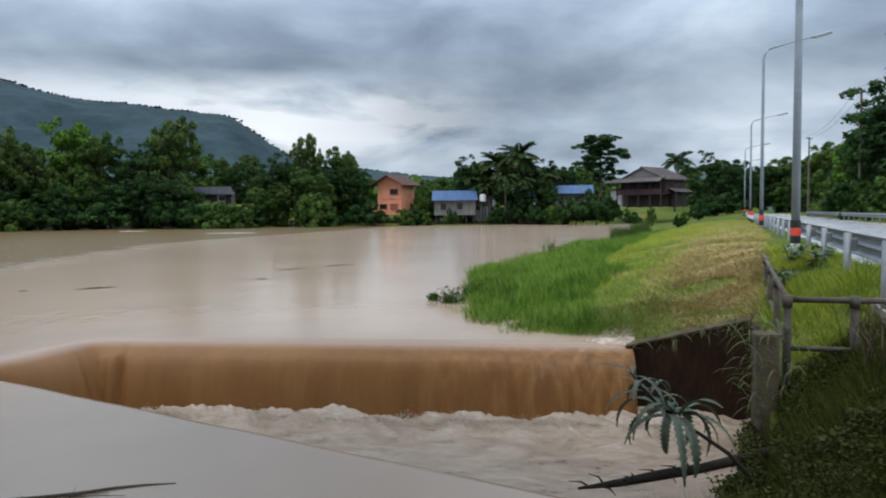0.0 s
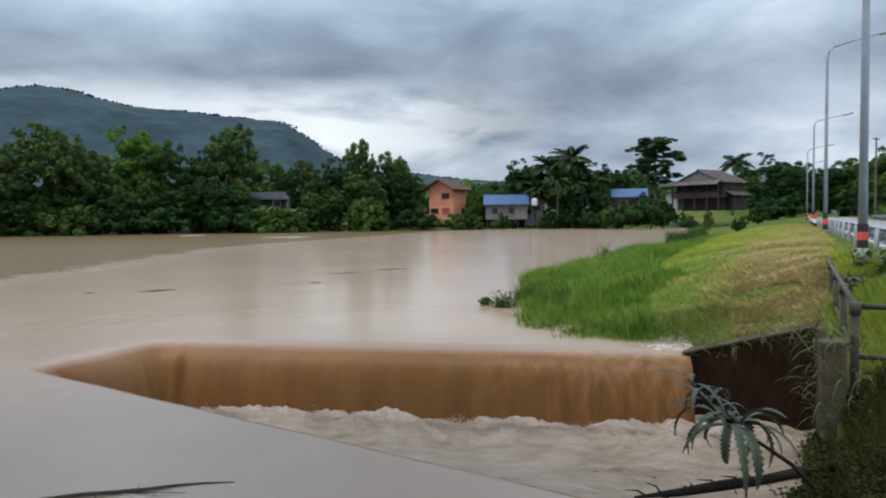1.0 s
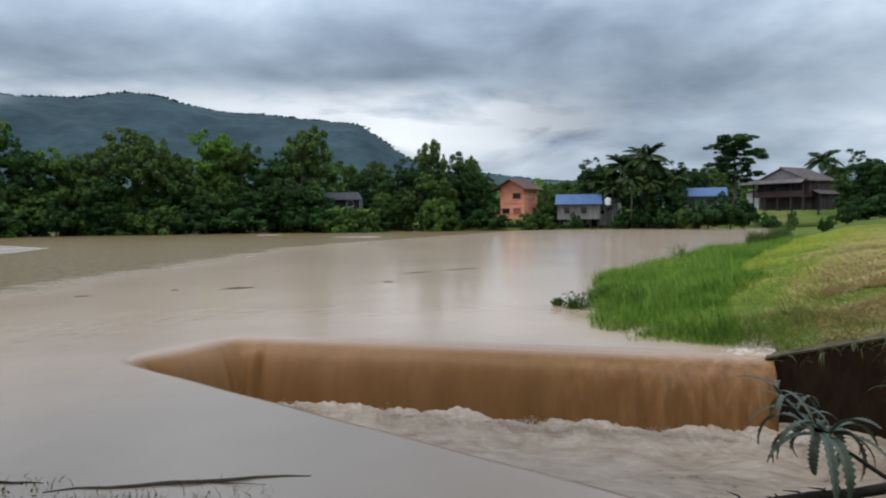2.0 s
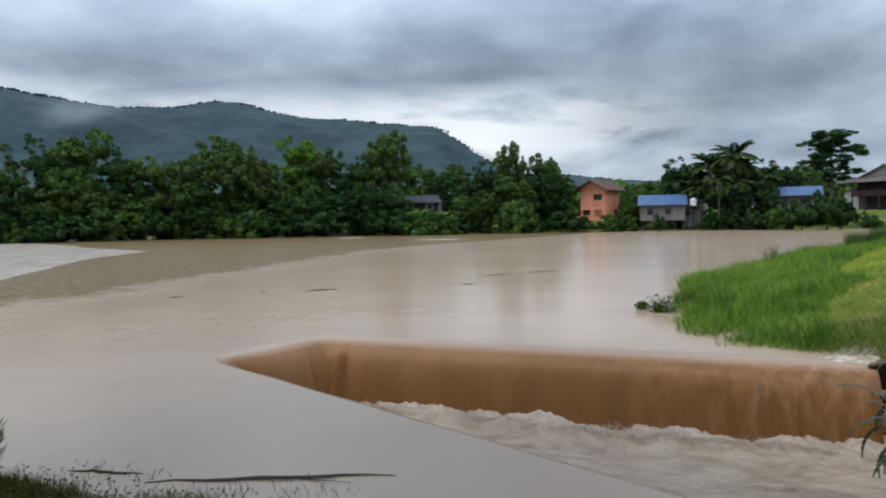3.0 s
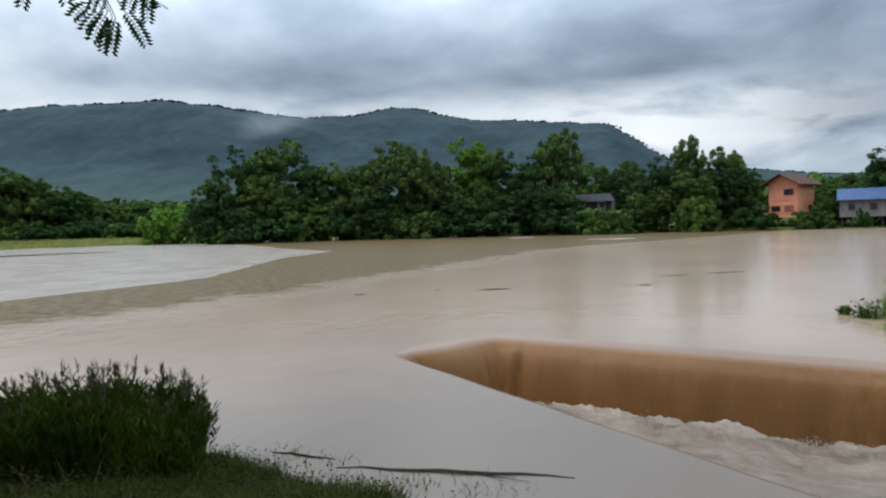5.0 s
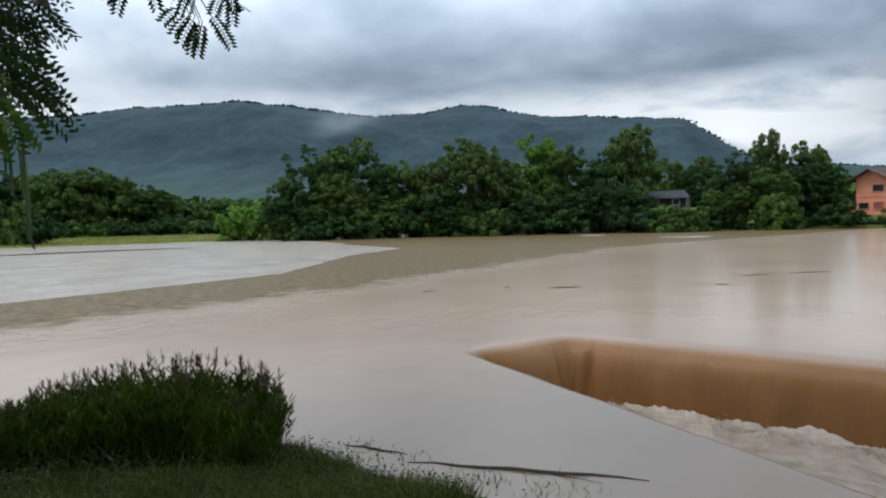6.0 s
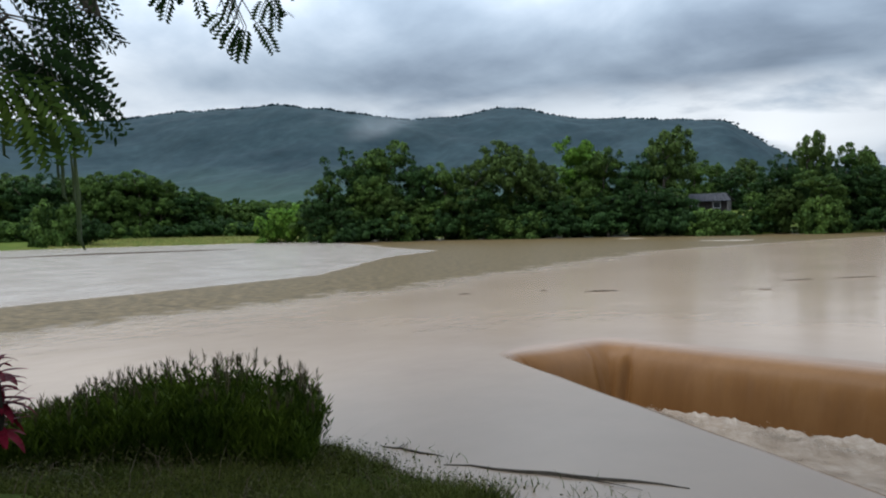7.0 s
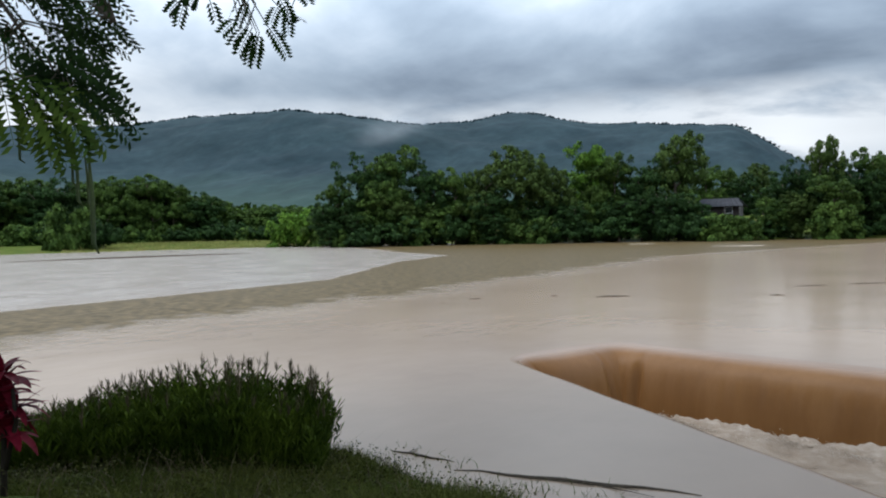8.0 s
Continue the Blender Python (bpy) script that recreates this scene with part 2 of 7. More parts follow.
def churn_mat():
    """Broken water below the weir: silty troughs and pale froth."""
    m = bpy.data.materials.new("churned_foam_water")
    m.use_nodes = True
    nt = m.node_tree
    bs = nt.nodes["Principled BSDF"]
    geo = nt.nodes.new("ShaderNodeNewGeometry")
    mp = nt.nodes.new("ShaderNodeMapping")
    mp.inputs["Scale"].default_value = (0.55, 1.3, 1.0)
    link(nt, geo.outputs["Position"], mp.inputs["Vector"])
    froth = math_node(nt, "ADD", math_node(nt, "MULTIPLY", noise_node(nt, mp.outputs[0], 1.6, 8.0, 0.70, 0.8), 0.5), math_node(nt, "MULTIPLY", noise_node(nt, mp.outputs[0], 9.0, 6.0, 0.75, 0.4), 0.5))
    sep = nt.nodes.new("ShaderNodeSeparateXYZ")
    link(nt, geo.outputs["Position"], sep.inputs[0])
    froth = math_node(nt, "ADD", froth, math_node(nt, "MULTIPLY", math_node(nt, "ADD", sep.outputs[2], 1.27), 0.38))
    col = ramp_node(nt, froth, ((0.38, (0.13, 0.085, 0.052)), (0.50, (0.26, 0.19, 0.132)), (0.62, (0.37, 0.295, 0.23)), (0.80, (0.54, 0.46, 0.385))))
    link(nt, col, bs.inputs["Base Color"])
    link(nt, ramp_node(nt, froth, ((0.4, 0.25), (0.6, 0.8))), bs.inputs["Roughness"])
    b = nt.nodes.new("ShaderNodeBump")
    b.inputs["Strength"].default_value, b.inputs["Distance"].default_value = 0.7, 0.12
    link(nt, froth, b.inputs["Height"])
    link(nt, b.outputs[0], bs.inputs["Normal"])
    return m


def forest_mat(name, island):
    """Far forest: woods on the ridge with distance haze put into their colour as blue, fresher growth and clearings on
    the lower slopes.
    """
    # the blue in both colours stands for air haze
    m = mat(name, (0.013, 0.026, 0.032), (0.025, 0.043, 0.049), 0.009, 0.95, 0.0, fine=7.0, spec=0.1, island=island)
    nt = m.node_tree
    bs = nt.nodes["Principled BSDF"]
    old = bs.inputs["Base Color"].links[0].from_socket
    geo = nt.nodes.new("ShaderNodeNewGeometry")
    sep = nt.nodes.new("ShaderNodeSeparateXYZ")
    link(nt, geo.outputs["Position"], sep.inputs[0])
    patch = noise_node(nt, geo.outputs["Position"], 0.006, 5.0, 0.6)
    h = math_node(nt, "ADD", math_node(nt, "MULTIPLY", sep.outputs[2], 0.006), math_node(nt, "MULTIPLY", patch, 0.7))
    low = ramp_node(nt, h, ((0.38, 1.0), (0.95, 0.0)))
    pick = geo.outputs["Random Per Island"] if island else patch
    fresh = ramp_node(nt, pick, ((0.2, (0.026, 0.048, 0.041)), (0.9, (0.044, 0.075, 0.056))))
    turn = nt.nodes.new("ShaderNodeMapping")
    turn.inputs["Rotation"].default_value = (0, 0, radians(-40))
    turn.inputs["Scale"].default_value = (1.0, 0.22, 1.0)
    link(nt, geo.outputs["Position"], turn.inputs["Vector"])
    fine = math_node(nt, "ADD", 0.32, math_node(nt, "MULTIPLY", noise_node(nt, turn.outputs[0], 0.085, 5.0, 0.7), 1.0))
    tops = math_node(nt, "ADD", fine, math_node(nt, "MULTIPLY", noise_node(nt, turn.outputs[0], 0.018, 3.0, 0.5), 0.55))
    grain = nt.nodes.new("ShaderNodeVectorMath")
    grain.operation = "SCALE"
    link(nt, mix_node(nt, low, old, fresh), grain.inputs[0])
    link(nt, tops, grain.inputs[3])
    link(nt, grain.outputs[0], bs.inputs["Base Color"])
    return m


WATER, FALL, CHURN = water_mat(), fall_mat(), churn_mat()
FROTH = mat("white_froth", (0.38, 0.31, 0.24), (0.60, 0.52, 0.44), 2.0, 0.85, 0.12, transl=0.2, spec=0.1)
SCUM = mat("pale_river_scum", (0.25, 0.20, 0.15), (0.40, 0.335, 0.27), 0.8, 0.7, 0.2, spec=0.3)
EARTH = mat("grassy_earth", (0.043, 0.072, 0.011), (0.098, 0.116, 0.024), 0.35, 0.95, 0.5, wear=(0.133, 0.100, 0.040), wear_at=0.57, spec=0.05)
FOREST = forest_mat("forest_floor_hazed", 0.0)
FOREST_CROWN = forest_mat("forest_canopy_hazed", 0.10)
ASPHALT = mat("wet_road_concrete", (0.29, 0.29, 0.30), (0.37, 0.37, 0.38), 0.4, 0.25, 0.08, wear=(0.30, 0.30, 0.30), wear_at=0.58)
GRAVEL = mat("road_shoulder_gravel", (0.20, 0.17, 0.13), (0.32, 0.28, 0.22), 2.0, 0.9, 0.5)
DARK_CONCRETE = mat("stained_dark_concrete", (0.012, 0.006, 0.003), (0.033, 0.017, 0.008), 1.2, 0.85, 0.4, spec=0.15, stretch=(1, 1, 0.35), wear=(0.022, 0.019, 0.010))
CONCRETE = mat("weathered_concrete", (0.075, 0.060, 0.040), (0.16, 0.138, 0.10), 2.5, 0.9, 0.5, wear=(0.07, 0.08, 0.045), wear_at=0.52)
COPING = mat("earth_stained_coping", (0.040, 0.030, 0.018), (0.105, 0.082, 0.052), 5.0, 0.95, 0.8, spec=0.1, wear=(0.06, 0.07, 0.03))
PIER = mat("lichened_concrete", (0.072, 0.056, 0.030), (0.149, 0.121, 0.072), 4.0, 0.95, 0.9, wear=(0.25, 0.225, 0.155), wear_at=0.58)
GALV = mat("galvanised_steel", (0.15, 0.162, 0.175), (0.235, 0.25, 0.265), 3.0, 0.55, 0.05, metal=0.35)
POLE = mat("grey_painted_steel", (0.22, 0.245, 0.28), (0.30, 0.33, 0.37), 2.0, 0.5, 0.03, metal=0.2)
RAILPAINT = mat("rusty_weathered_pipe", (0.034, 0.026, 0.017), (0.099, 0.083, 0.064), 6.0, 0.8, 0.3, wear=(0.062, 0.033, 0.017), wear_at=0.57)
BLACK = mat("black_band_paint", (0.012, 0.012, 0.013), (0.022, 0.022, 0.023), 5.0, 0.5, 0.05)
RED = mat("red_band_paint", (0.62, 0.05, 0.03), (0.75, 0.09, 0.05), 5.0, 0.5, 0.05)
WHITE = mat("white_band_paint", (0.55, 0.54, 0.52), (0.7, 0.69, 0.67), 5.0, 0.6, 0.05)
ORANGE = mat("orange_plaster", (0.578, 0.208, 0.113), (0.680, 0.280, 0.164), 0.8, 0.85, 0.1, wear=(0.425, 0.176, 0.101))
REDWOOD = mat("red_brown_shutter", (0.20, 0.060, 0.035), (0.30, 0.095, 0.055), 2.0, 0.7, 0.1)
SHUTTER = mat("faded_shutter_wood", (0.34, 0.24, 0.14), (0.46, 0.34, 0.20), 2.0, 0.7, 0.1)
DARKGLASS = mat("dark_window_opening", (0.010, 0.010, 0.011), (0.02, 0.02, 0.022), 1.0, 0.25, 0.0)
ROOF_BROWN = mat("brown_roof_tile", (0.060, 0.032, 0.025), (0.105, 0.062, 0.048), 1.5, 0.85, 0.3)
ROOF_BLUE = mat("blue_sheet_roof", (0.033, 0.068, 0.152), (0.055, 0.100, 0.200), 0.7, 0.6, 0.1, wear=(0.078, 0.112, 0.176), spec=0.25)
ROOF_GREY = mat("weathered_grey_roof", (0.060, 0.048, 0.046), (0.120, 0.098, 0.094), 0.9, 0.85, 0.2, wear=(0.075, 0.055, 0.050))
GREYWOOD = mat("grey_board_wall", (0.115, 0.107, 0.098), (0.200, 0.186, 0.173), 1.2, 0.85, 0.2, stretch=(3, 3, 0.5))
ROOF_DARK = mat("dark_slate_roof", (0.028, 0.029, 0.033), (0.055, 0.055, 0.062), 1.0, 0.9, 0.2, spec=0.15)
DARKWOOD = mat("dark_stained_boards", (0.020, 0.013, 0.012), (0.046, 0.031, 0.029), 1.2, 0.8, 0.2, stretch=(3, 3, 0.5))
MAROON = mat("maroon_boards", (0.050, 0.026, 0.026), (0.092, 0.052, 0.050), 1.2, 0.85, 0.2, spec=0.2)
PALEWALL = mat("pale_plaster", (0.46, 0.46, 0.46), (0.62, 0.62, 0.62), 1.0, 0.85, 0.1)
BARK = mat("grey_brown_bark", (0.07, 0.055, 0.042), (0.16, 0.13, 0.10), 5.0, 0.9, 0.6, stretch=(1, 1, 0.3))
DRIFT = mat("floating_driftwood", (0.050, 0.038, 0.027), (0.11, 0.088, 0.066), 6.0, 0.8, 0.4, spec=0.2)
WETWOOD = mat("wet_dark_driftwood", (0.012, 0.009, 0.006), (0.034, 0.027, 0.020), 6.0, 0.85, 0.4, spec=0.15)
LEAF_DARK = foliage("leaves_dark_green", (0.008, 0.023, 0.006), (0.033, 0.068, 0.018))
LEAF_MID = foliage("leaves_mid_green", (0.019, 0.043, 0.009), (0.075, 0.124, 0.025))
LEAF_OLIVE = foliage("leaves_olive", (0.022, 0.040, 0.009), (0.074, 0.115, 0.028))
LEAF_BRIGHT = foliage("leaves_bright_green", (0.043, 0.104, 0.012), (0.106, 0.194, 0.025))
LEAF_PALM = foliage("palm_leaves", (0.015, 0.028, 0.009), (0.050, 0.078, 0.023), 0.35)
GRASS_TALL = foliage("tall_grass_blades", (0.072, 0.147, 0.018), (0.176, 0.260, 0.041), 0.35, 0.0, 0.6)
GRASS_HAY = foliage("cut_dry_grass", (0.27, 0.215, 0.085), (0.48, 0.37, 0.175), 0.22, 0.0, 0.45)
GRASS_SLOPE = foliage("short_slope_grass", (0.165, 0.230, 0.024), (0.363, 0.375, 0.060), 0.3, 0.0, 0.6)
MEADOW = foliage("pale_meadow_grass", (0.15, 0.165, 0.045), (0.29, 0.265, 0.09), 0.25, 0.0, 0.2)
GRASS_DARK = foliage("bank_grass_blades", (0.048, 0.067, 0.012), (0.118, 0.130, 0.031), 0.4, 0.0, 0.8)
REED = foliage("reed_leaves", (0.026, 0.048, 0.005), (0.084, 0.120, 0.014), 0.35, 0.0, 1.2)
SEED = mat("brown_seed_heads", (0.050, 0.042, 0.022), (0.105, 0.090, 0.048), 8.0, 0.9, 0.0, island=0.3, transl=0.2, spec=0.05)
BROADWEED = mat("broad_weed_leaves", (0.050, 0.085, 0.040), (0.105, 0.150, 0.085), 6.0, 0.5, 0.05, island=0.4, transl=0.15, spec=0.4)
CRIMSON = mat("crimson_leaves", (0.08, 0.003, 0.010), (0.23, 0.009, 0.026), 5.0, 0.6, 0.05, island=0.45, transl=0.2, spec=0.12)
# one foliage in two copies: LEAFLET painted dark as shaded, LEAFLET_LIT bright as lit
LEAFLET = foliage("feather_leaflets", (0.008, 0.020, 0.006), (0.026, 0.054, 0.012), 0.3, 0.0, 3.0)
LEAFLET_LIT = foliage("lit_feather_leaflets", (0.040, 0.078, 0.013), (0.100, 0.142, 0.024), 0.4, 0.0, 3.0)
POD = mat("green_seed_pods", (0.030, 0.048, 0.014), (0.075, 0.10, 0.03), 6.0, 0.6, 0.2, spec=0.3)
TRAIL = foliage("trailing_dry_grass", (0.07, 0.085, 0.032), (0.17, 0.18, 0.085), 0.3, 0.0, 2.0)
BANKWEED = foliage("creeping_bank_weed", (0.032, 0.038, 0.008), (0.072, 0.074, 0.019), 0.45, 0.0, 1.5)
DEADSTEM = mat("dead_brown_stems", (0.060, 0.042, 0.022), (0.15, 0.11, 0.065), 4.0, 0.9, 0.1, island=0.3)
SPIKY = mat("grey_green_leaf", (0.050, 0.066, 0.038), (0.115, 0.135, 0.080), 4.0, 0.6, 0.1, island=0.25, transl=0.15)

# ---- mesh helpers ----
def np_mesh(name, verts, faces, material, smooth=False):
    me = bpy.data.meshes.new(name)
    me.from_pydata(np.asarray(verts, float).tolist(), [], np.asarray(faces).tolist() if not isinstance(faces, list) else faces)
    me.materials.append(material)
    if smooth:
        me.polygons.foreach_set("use_smooth", [True] * len(me.polygons))
    me.update()
    return me


def from_bm(name, bm, material, smooth=False):
    me = bpy.data.meshes.new(name)
    bmesh.ops.recalc_face_normals(bm, faces=bm.faces)
    for f in bm.faces:
        f.smooth = smooth
    bm.to_mesh(me)
    bm.free()
    me.materials.append(material)
    return me


def part(name, data, material=None, parent=None, label="", smooth=False, at=None):
    """One mesh object; data is a bmesh or a finished mesh. Under a parent it is a part in the parent's own coordinates."""
    me = data if isinstance(data, bpy.types.Mesh) else from_bm(name, data, material, smooth)
    ob = new(name, me)
    if parent is not None:
        ob.parent = parent
    if at is not None:
        ob.matrix_basis = at
    if label:
        tagged(ob, label)
    return ob


def thing(name, label, category, m=None, group="", kind=""):
    ob = new(name)
    ob.empty_display_size = 0.2
    if m is not None:
        ob.matrix_basis = m
    return tagged(ob, label, category, group, kind)


def box(bm, x0, x1, y0, y1, z0, z1, bevel=0.0):
    v = [bm.verts.new(p) for p in ((x0, y0, z0), (x1, y0, z0), (x1, y1, z0), (x0, y1, z0), (x0, y0, z1), (x1, y0, z1), (x1, y1, z1), (x0, y1, z1))]
    fs = [bm.faces.new([v[i] for i in q]) for q in ((0, 3, 2, 1), (4, 5, 6, 7), (0, 1, 5, 4), (1, 2, 6, 5), (2, 3, 7, 6), (3, 0, 4, 7))]
    if bevel:
        es = list({e for f in fs for e in f.edges})
        bmesh.ops.bevel(bm, geom=es, offset=bevel, segments=1, affect="EDGES", profile=0.5)
    return bm


def boxes(*dims, bevel=0.0):
    bm = bmesh.new()
    for d in dims:
        box(bm, *d, bevel=bevel)
    return bm


def tube(bm, pts, radii, n=8):
    """A round bar along points, with its radius at each."""
    pts = [Vector(p) for p in pts]
    rings = []
    side = None
    for i, p in enumerate(pts):
        d = (pts[min(i + 1, len(pts) - 1)] - pts[max(i - 1, 0)]).normalized()
        if side is None:
            side = d.orthogonal().normalized()
        side = (side - d * side.dot(d)).normalized()
        b = d.cross(side)
        r = radii[i] if isinstance(radii, (list, tuple)) else radii
        rings.append([bm.verts.new(p + (side * math.cos(a) + b * math.sin(a)) * r) for a in (2 * math.pi * k / n for k in range(n))])
    for a, b in zip(rings, rings[1:]):
        for k in range(n):
            bm.faces.new((a[k], a[(k + 1) % n], b[(k + 1) % n], b[k]))
    bm.faces.new(rings[0][::-1])
    bm.faces.new(rings[-1])
    return bm


def prism(bm, outline, z0, z1):
    lo, hi = [bm.verts.new((x, y, z0)) for x, y in outline], [bm.verts.new((x, y, z1)) for x, y in outline]
    n = len(outline)
    bm.faces.new(lo[::-1])
    bm.faces.new(hi)
    for k in range(n):
        bm.faces.new((lo[k], lo[(k + 1) % n], hi[(k + 1) % n], hi[k]))
    return bm


def slab(bm, quad, thick):
    """A flat plate: four corners and its thickness downwards."""
    v = [Vector(p) for p in quad]
    n = (v[1] - v[0]).cross(v[3] - v[0]).normalized()
    if n.z < 0:
        n = -n
    t = [bm.verts.new(p) for p in v]
    b = [bm.verts.new(p - n * thick) for p in v]
    bm.faces.new(t)
    bm.faces.new(b[::-1])
    for k in range(4):
        bm.faces.new((t[k], b[k], b[(k + 1) % 4], t[(k + 1) % 4]))
    return bm


# ---- the plan ----
WEIR_C, WEIR_A, WEIR_B, WEIR_N = (3.25, 12.50), (-6.76, 13.50), (-7.60, 10.68), (1.3, 5.38)   # crest, from the abutment round to our bank
WALL_C, WALL_K, WALL_P = (3.10, 12.10), (4.95, 11.42), (3.20, 7.32)                                            # abutment corner and its near end
BASIN = -1.27                                                                           # level of the water below the weir
SHORE_R = [(33, 122), (22, 85), (13.0, 55.7), (7.4, 43.7), (2.9, 32.0), (1.05, 26.4), (0.7, 20.0), (0.8, 14.9), (1.7, 13.5)]
SHORE_NEAR = [(2.4, 5.2), (1.2, 4.8), (-1.5, 4.9), (-4.2, 4.8), (-5.6, 5.0), (-7.0, 4.6), (-8.6, 3.4), (-12, -2), (-30, -20), (-80, -50), (-150, -60)]
SHORE_FAR = [(-156, 10), (-146, 40), (-139, 62), (-131, 76), (-120, 93), (-113, 108), (-100, 117), (-75, 113), (-60, 113), (-44, 122), (-25, 123), (0, 121), (20, 123)]
RIVER = SHORE_R + [WEIR_C, WALL_K, WALL_P] + SHORE_NEAR + SHORE_FAR
NOTCH = [WEIR_C, WEIR_A, WEIR_B, WEIR_N, (2.4, 5.2), WALL_P, WALL_K]
ROAD_O, ROAD_D = Vector((7.24, 14.7)), Vector((0.376, 0.927)).normalized()
ROAD_R = Vector((ROAD_D.y, -ROAD_D.x))
ROAD_Z = 1.28


def rounded(points, radii, step=0.05):
    """A way through the points with its inner corners rounded off, as even short steps."""
    pts = [Vector(p) for p in points]
    way = [pts[0]]
    for k in range(1, len(pts) - 1):
        a, b = (pts[k - 1] - pts[k]).normalized(), (pts[k + 1] - pts[k]).normalized()
        r = radii[k - 1]
        for i in range(13):
            u = i / 12
            way.append((pts[k] + a * r) * (1 - u) ** 2 + pts[k] * 2 * u * (1 - u) + (pts[k] + b * r) * u * u)
    way.append(pts[-1])
    out = []
    for p, q in zip(way, way[1:]):
        n = max(1, int((q - p).length / step))
        out += [p.lerp(q, i / n) for i in range(n)]
    return out + [way[-1]]


CREST = rounded([WEIR_N, WEIR_B, WEIR_A, WEIR_C], (0.75, 0.85))


def inside_and_distance(px, py, poly):
    """Signed distance to a closed outline, positive within."""
    q = np.array(poly, float)
    r = np.roll(q, -1, axis=0)
    best, inside = np.full(px.shape, 1e9), np.zeros(px.shape, bool)
    for (x0, y0), (x1, y1) in zip(q, r):
        dx, dy = x1 - x0, y1 - y0
        t = np.clip(((px - x0) * dx + (py - y0) * dy) / (dx * dx + dy * dy), 0, 1)
        best = np.minimum(best, np.hypot(px - x0 - t * dx, py - y0 - t * dy))
        if dy:
            cross = ((y0 > py) != (y1 > py)) & (px < dx * (py - y0) / dy + x0)
            inside ^= cross
    return np.where(inside, best, -best)


def wavy(x, y, s):
    return np.sin(x * s + 1.3 * np.sin(y * s * 0.7)) * np.cos(y * s * 1.1 + 0.9 * np.sin(x * s * 0.6))


def smooth01(v):
    v = np.clip(v, 0, 1)
    return v * v * (3 - 2 * v)


def ground_height(x, y):
    x, y = np.asarray(x, float), np.asarray(y, float)
    d = -inside_and_distance(x, y, RIVER)                  # metres from the water's edge, on land
    road = (x - ROAD_O.x) * ROAD_R.x + (y - ROAD_O.y) * ROAD_R.y
    along = (x - ROAD_O.x) * ROAD_D.x + (y - ROAD_O.y) * ROAD_D.y
    to_road = np.maximum(0.2 - road, 0)
    dl = np.maximum(d, 0)
    bank = -0.10 + 1.48 * smooth01(dl / (dl + to_road + 1e-6) * 1.15)
    far = 0.1 + 4.2 * smooth01(dl / 34) + 0.25 * wavy(x, y, 0.15) * smooth01(dl / 10)
    left = 0.1 + 1.2 * smooth01(dl / 40)
    ours = 0.06 + 0.75 * smooth01(dl / 5.5) + 0.05 * wavy(x, y, 1.7) * smooth01(dl)
    # the road bank on one side, the village behind the river, the meadow to the west, our own bank
    w_far = smooth01((y - 70) / 40)
    right = bank * (1 - w_far) + (far * smooth01((9 - road) / 10 + 0.0) + np.maximum(bank, 1.38) * smooth01((road - 2) / 8)) * w_far
    w_left = smooth01((-x - 95) / 25) * smooth01((y + 30) / 60)
    land = np.where(x + 0.15 * y > 2.2 + 0 * x, right, far * smooth01((y - 40) / 30) + ours * (1 - smooth01((y - 40) / 30)))
    land = np.where((y > 40) & (x < 10), far * (1 - w_left) + left * w_left, land)
    # the fill behind the abutment climbs from the railing to the road
    fill_in = 0.34 + 0.98 * smooth01((road + 1.6) / 2.2) * smooth01((y - 4) / 5)
    w_fill = smooth01((x - 2.0) / 1.2) * (1 - smooth01((y - 12.2) / 2.0)) * smooth01((y - 0.5) / 3)
    land = np.where((y < 9) & (x < 3.4), ours, land)
    w_fill = w_fill * np.where(y > 10.3, smooth01(dl / 1.3), 1.0)
    land = land * (1 - w_fill) + np.maximum(fill_in, 0.0) * w_fill
    edge_dip = smooth01((dl - 0.05) / 1.1)
    dip = (1 - smooth01((y - 6.2) / 1.7)) * smooth01(x / 0.5) * (1 - smooth01((x - 4.4) / 1.5))
    land = land + (0.05 - land) * (1 - edge_dip) * dip
    land = np.where((road > -0.5) & (np.abs(road) < 14) & (along < 160), np.where(road > 8.5, ROAD_Z + 0.05 * wavy(x, y, 0.4) + 0.10 * (road - 8.5), np.where(road > 0.9, ROAD_Z - 0.12, np.where(y > 12, np.maximum(land, 1.3), land))), land)
    land = land + 0.03 * wavy(x, y, 0.9) + 0.02 * wavy(x, y, 2.3)
    z = np.where(d > 0, land, np.maximum(-0.12 + 0.35 * d, -1.1))
    nd = inside_and_distance(x, y, NOTCH)
    return np.where(nd > -0.12, -2.6, np.where((nd > -0.7) & (d < 0), -1.8, z))


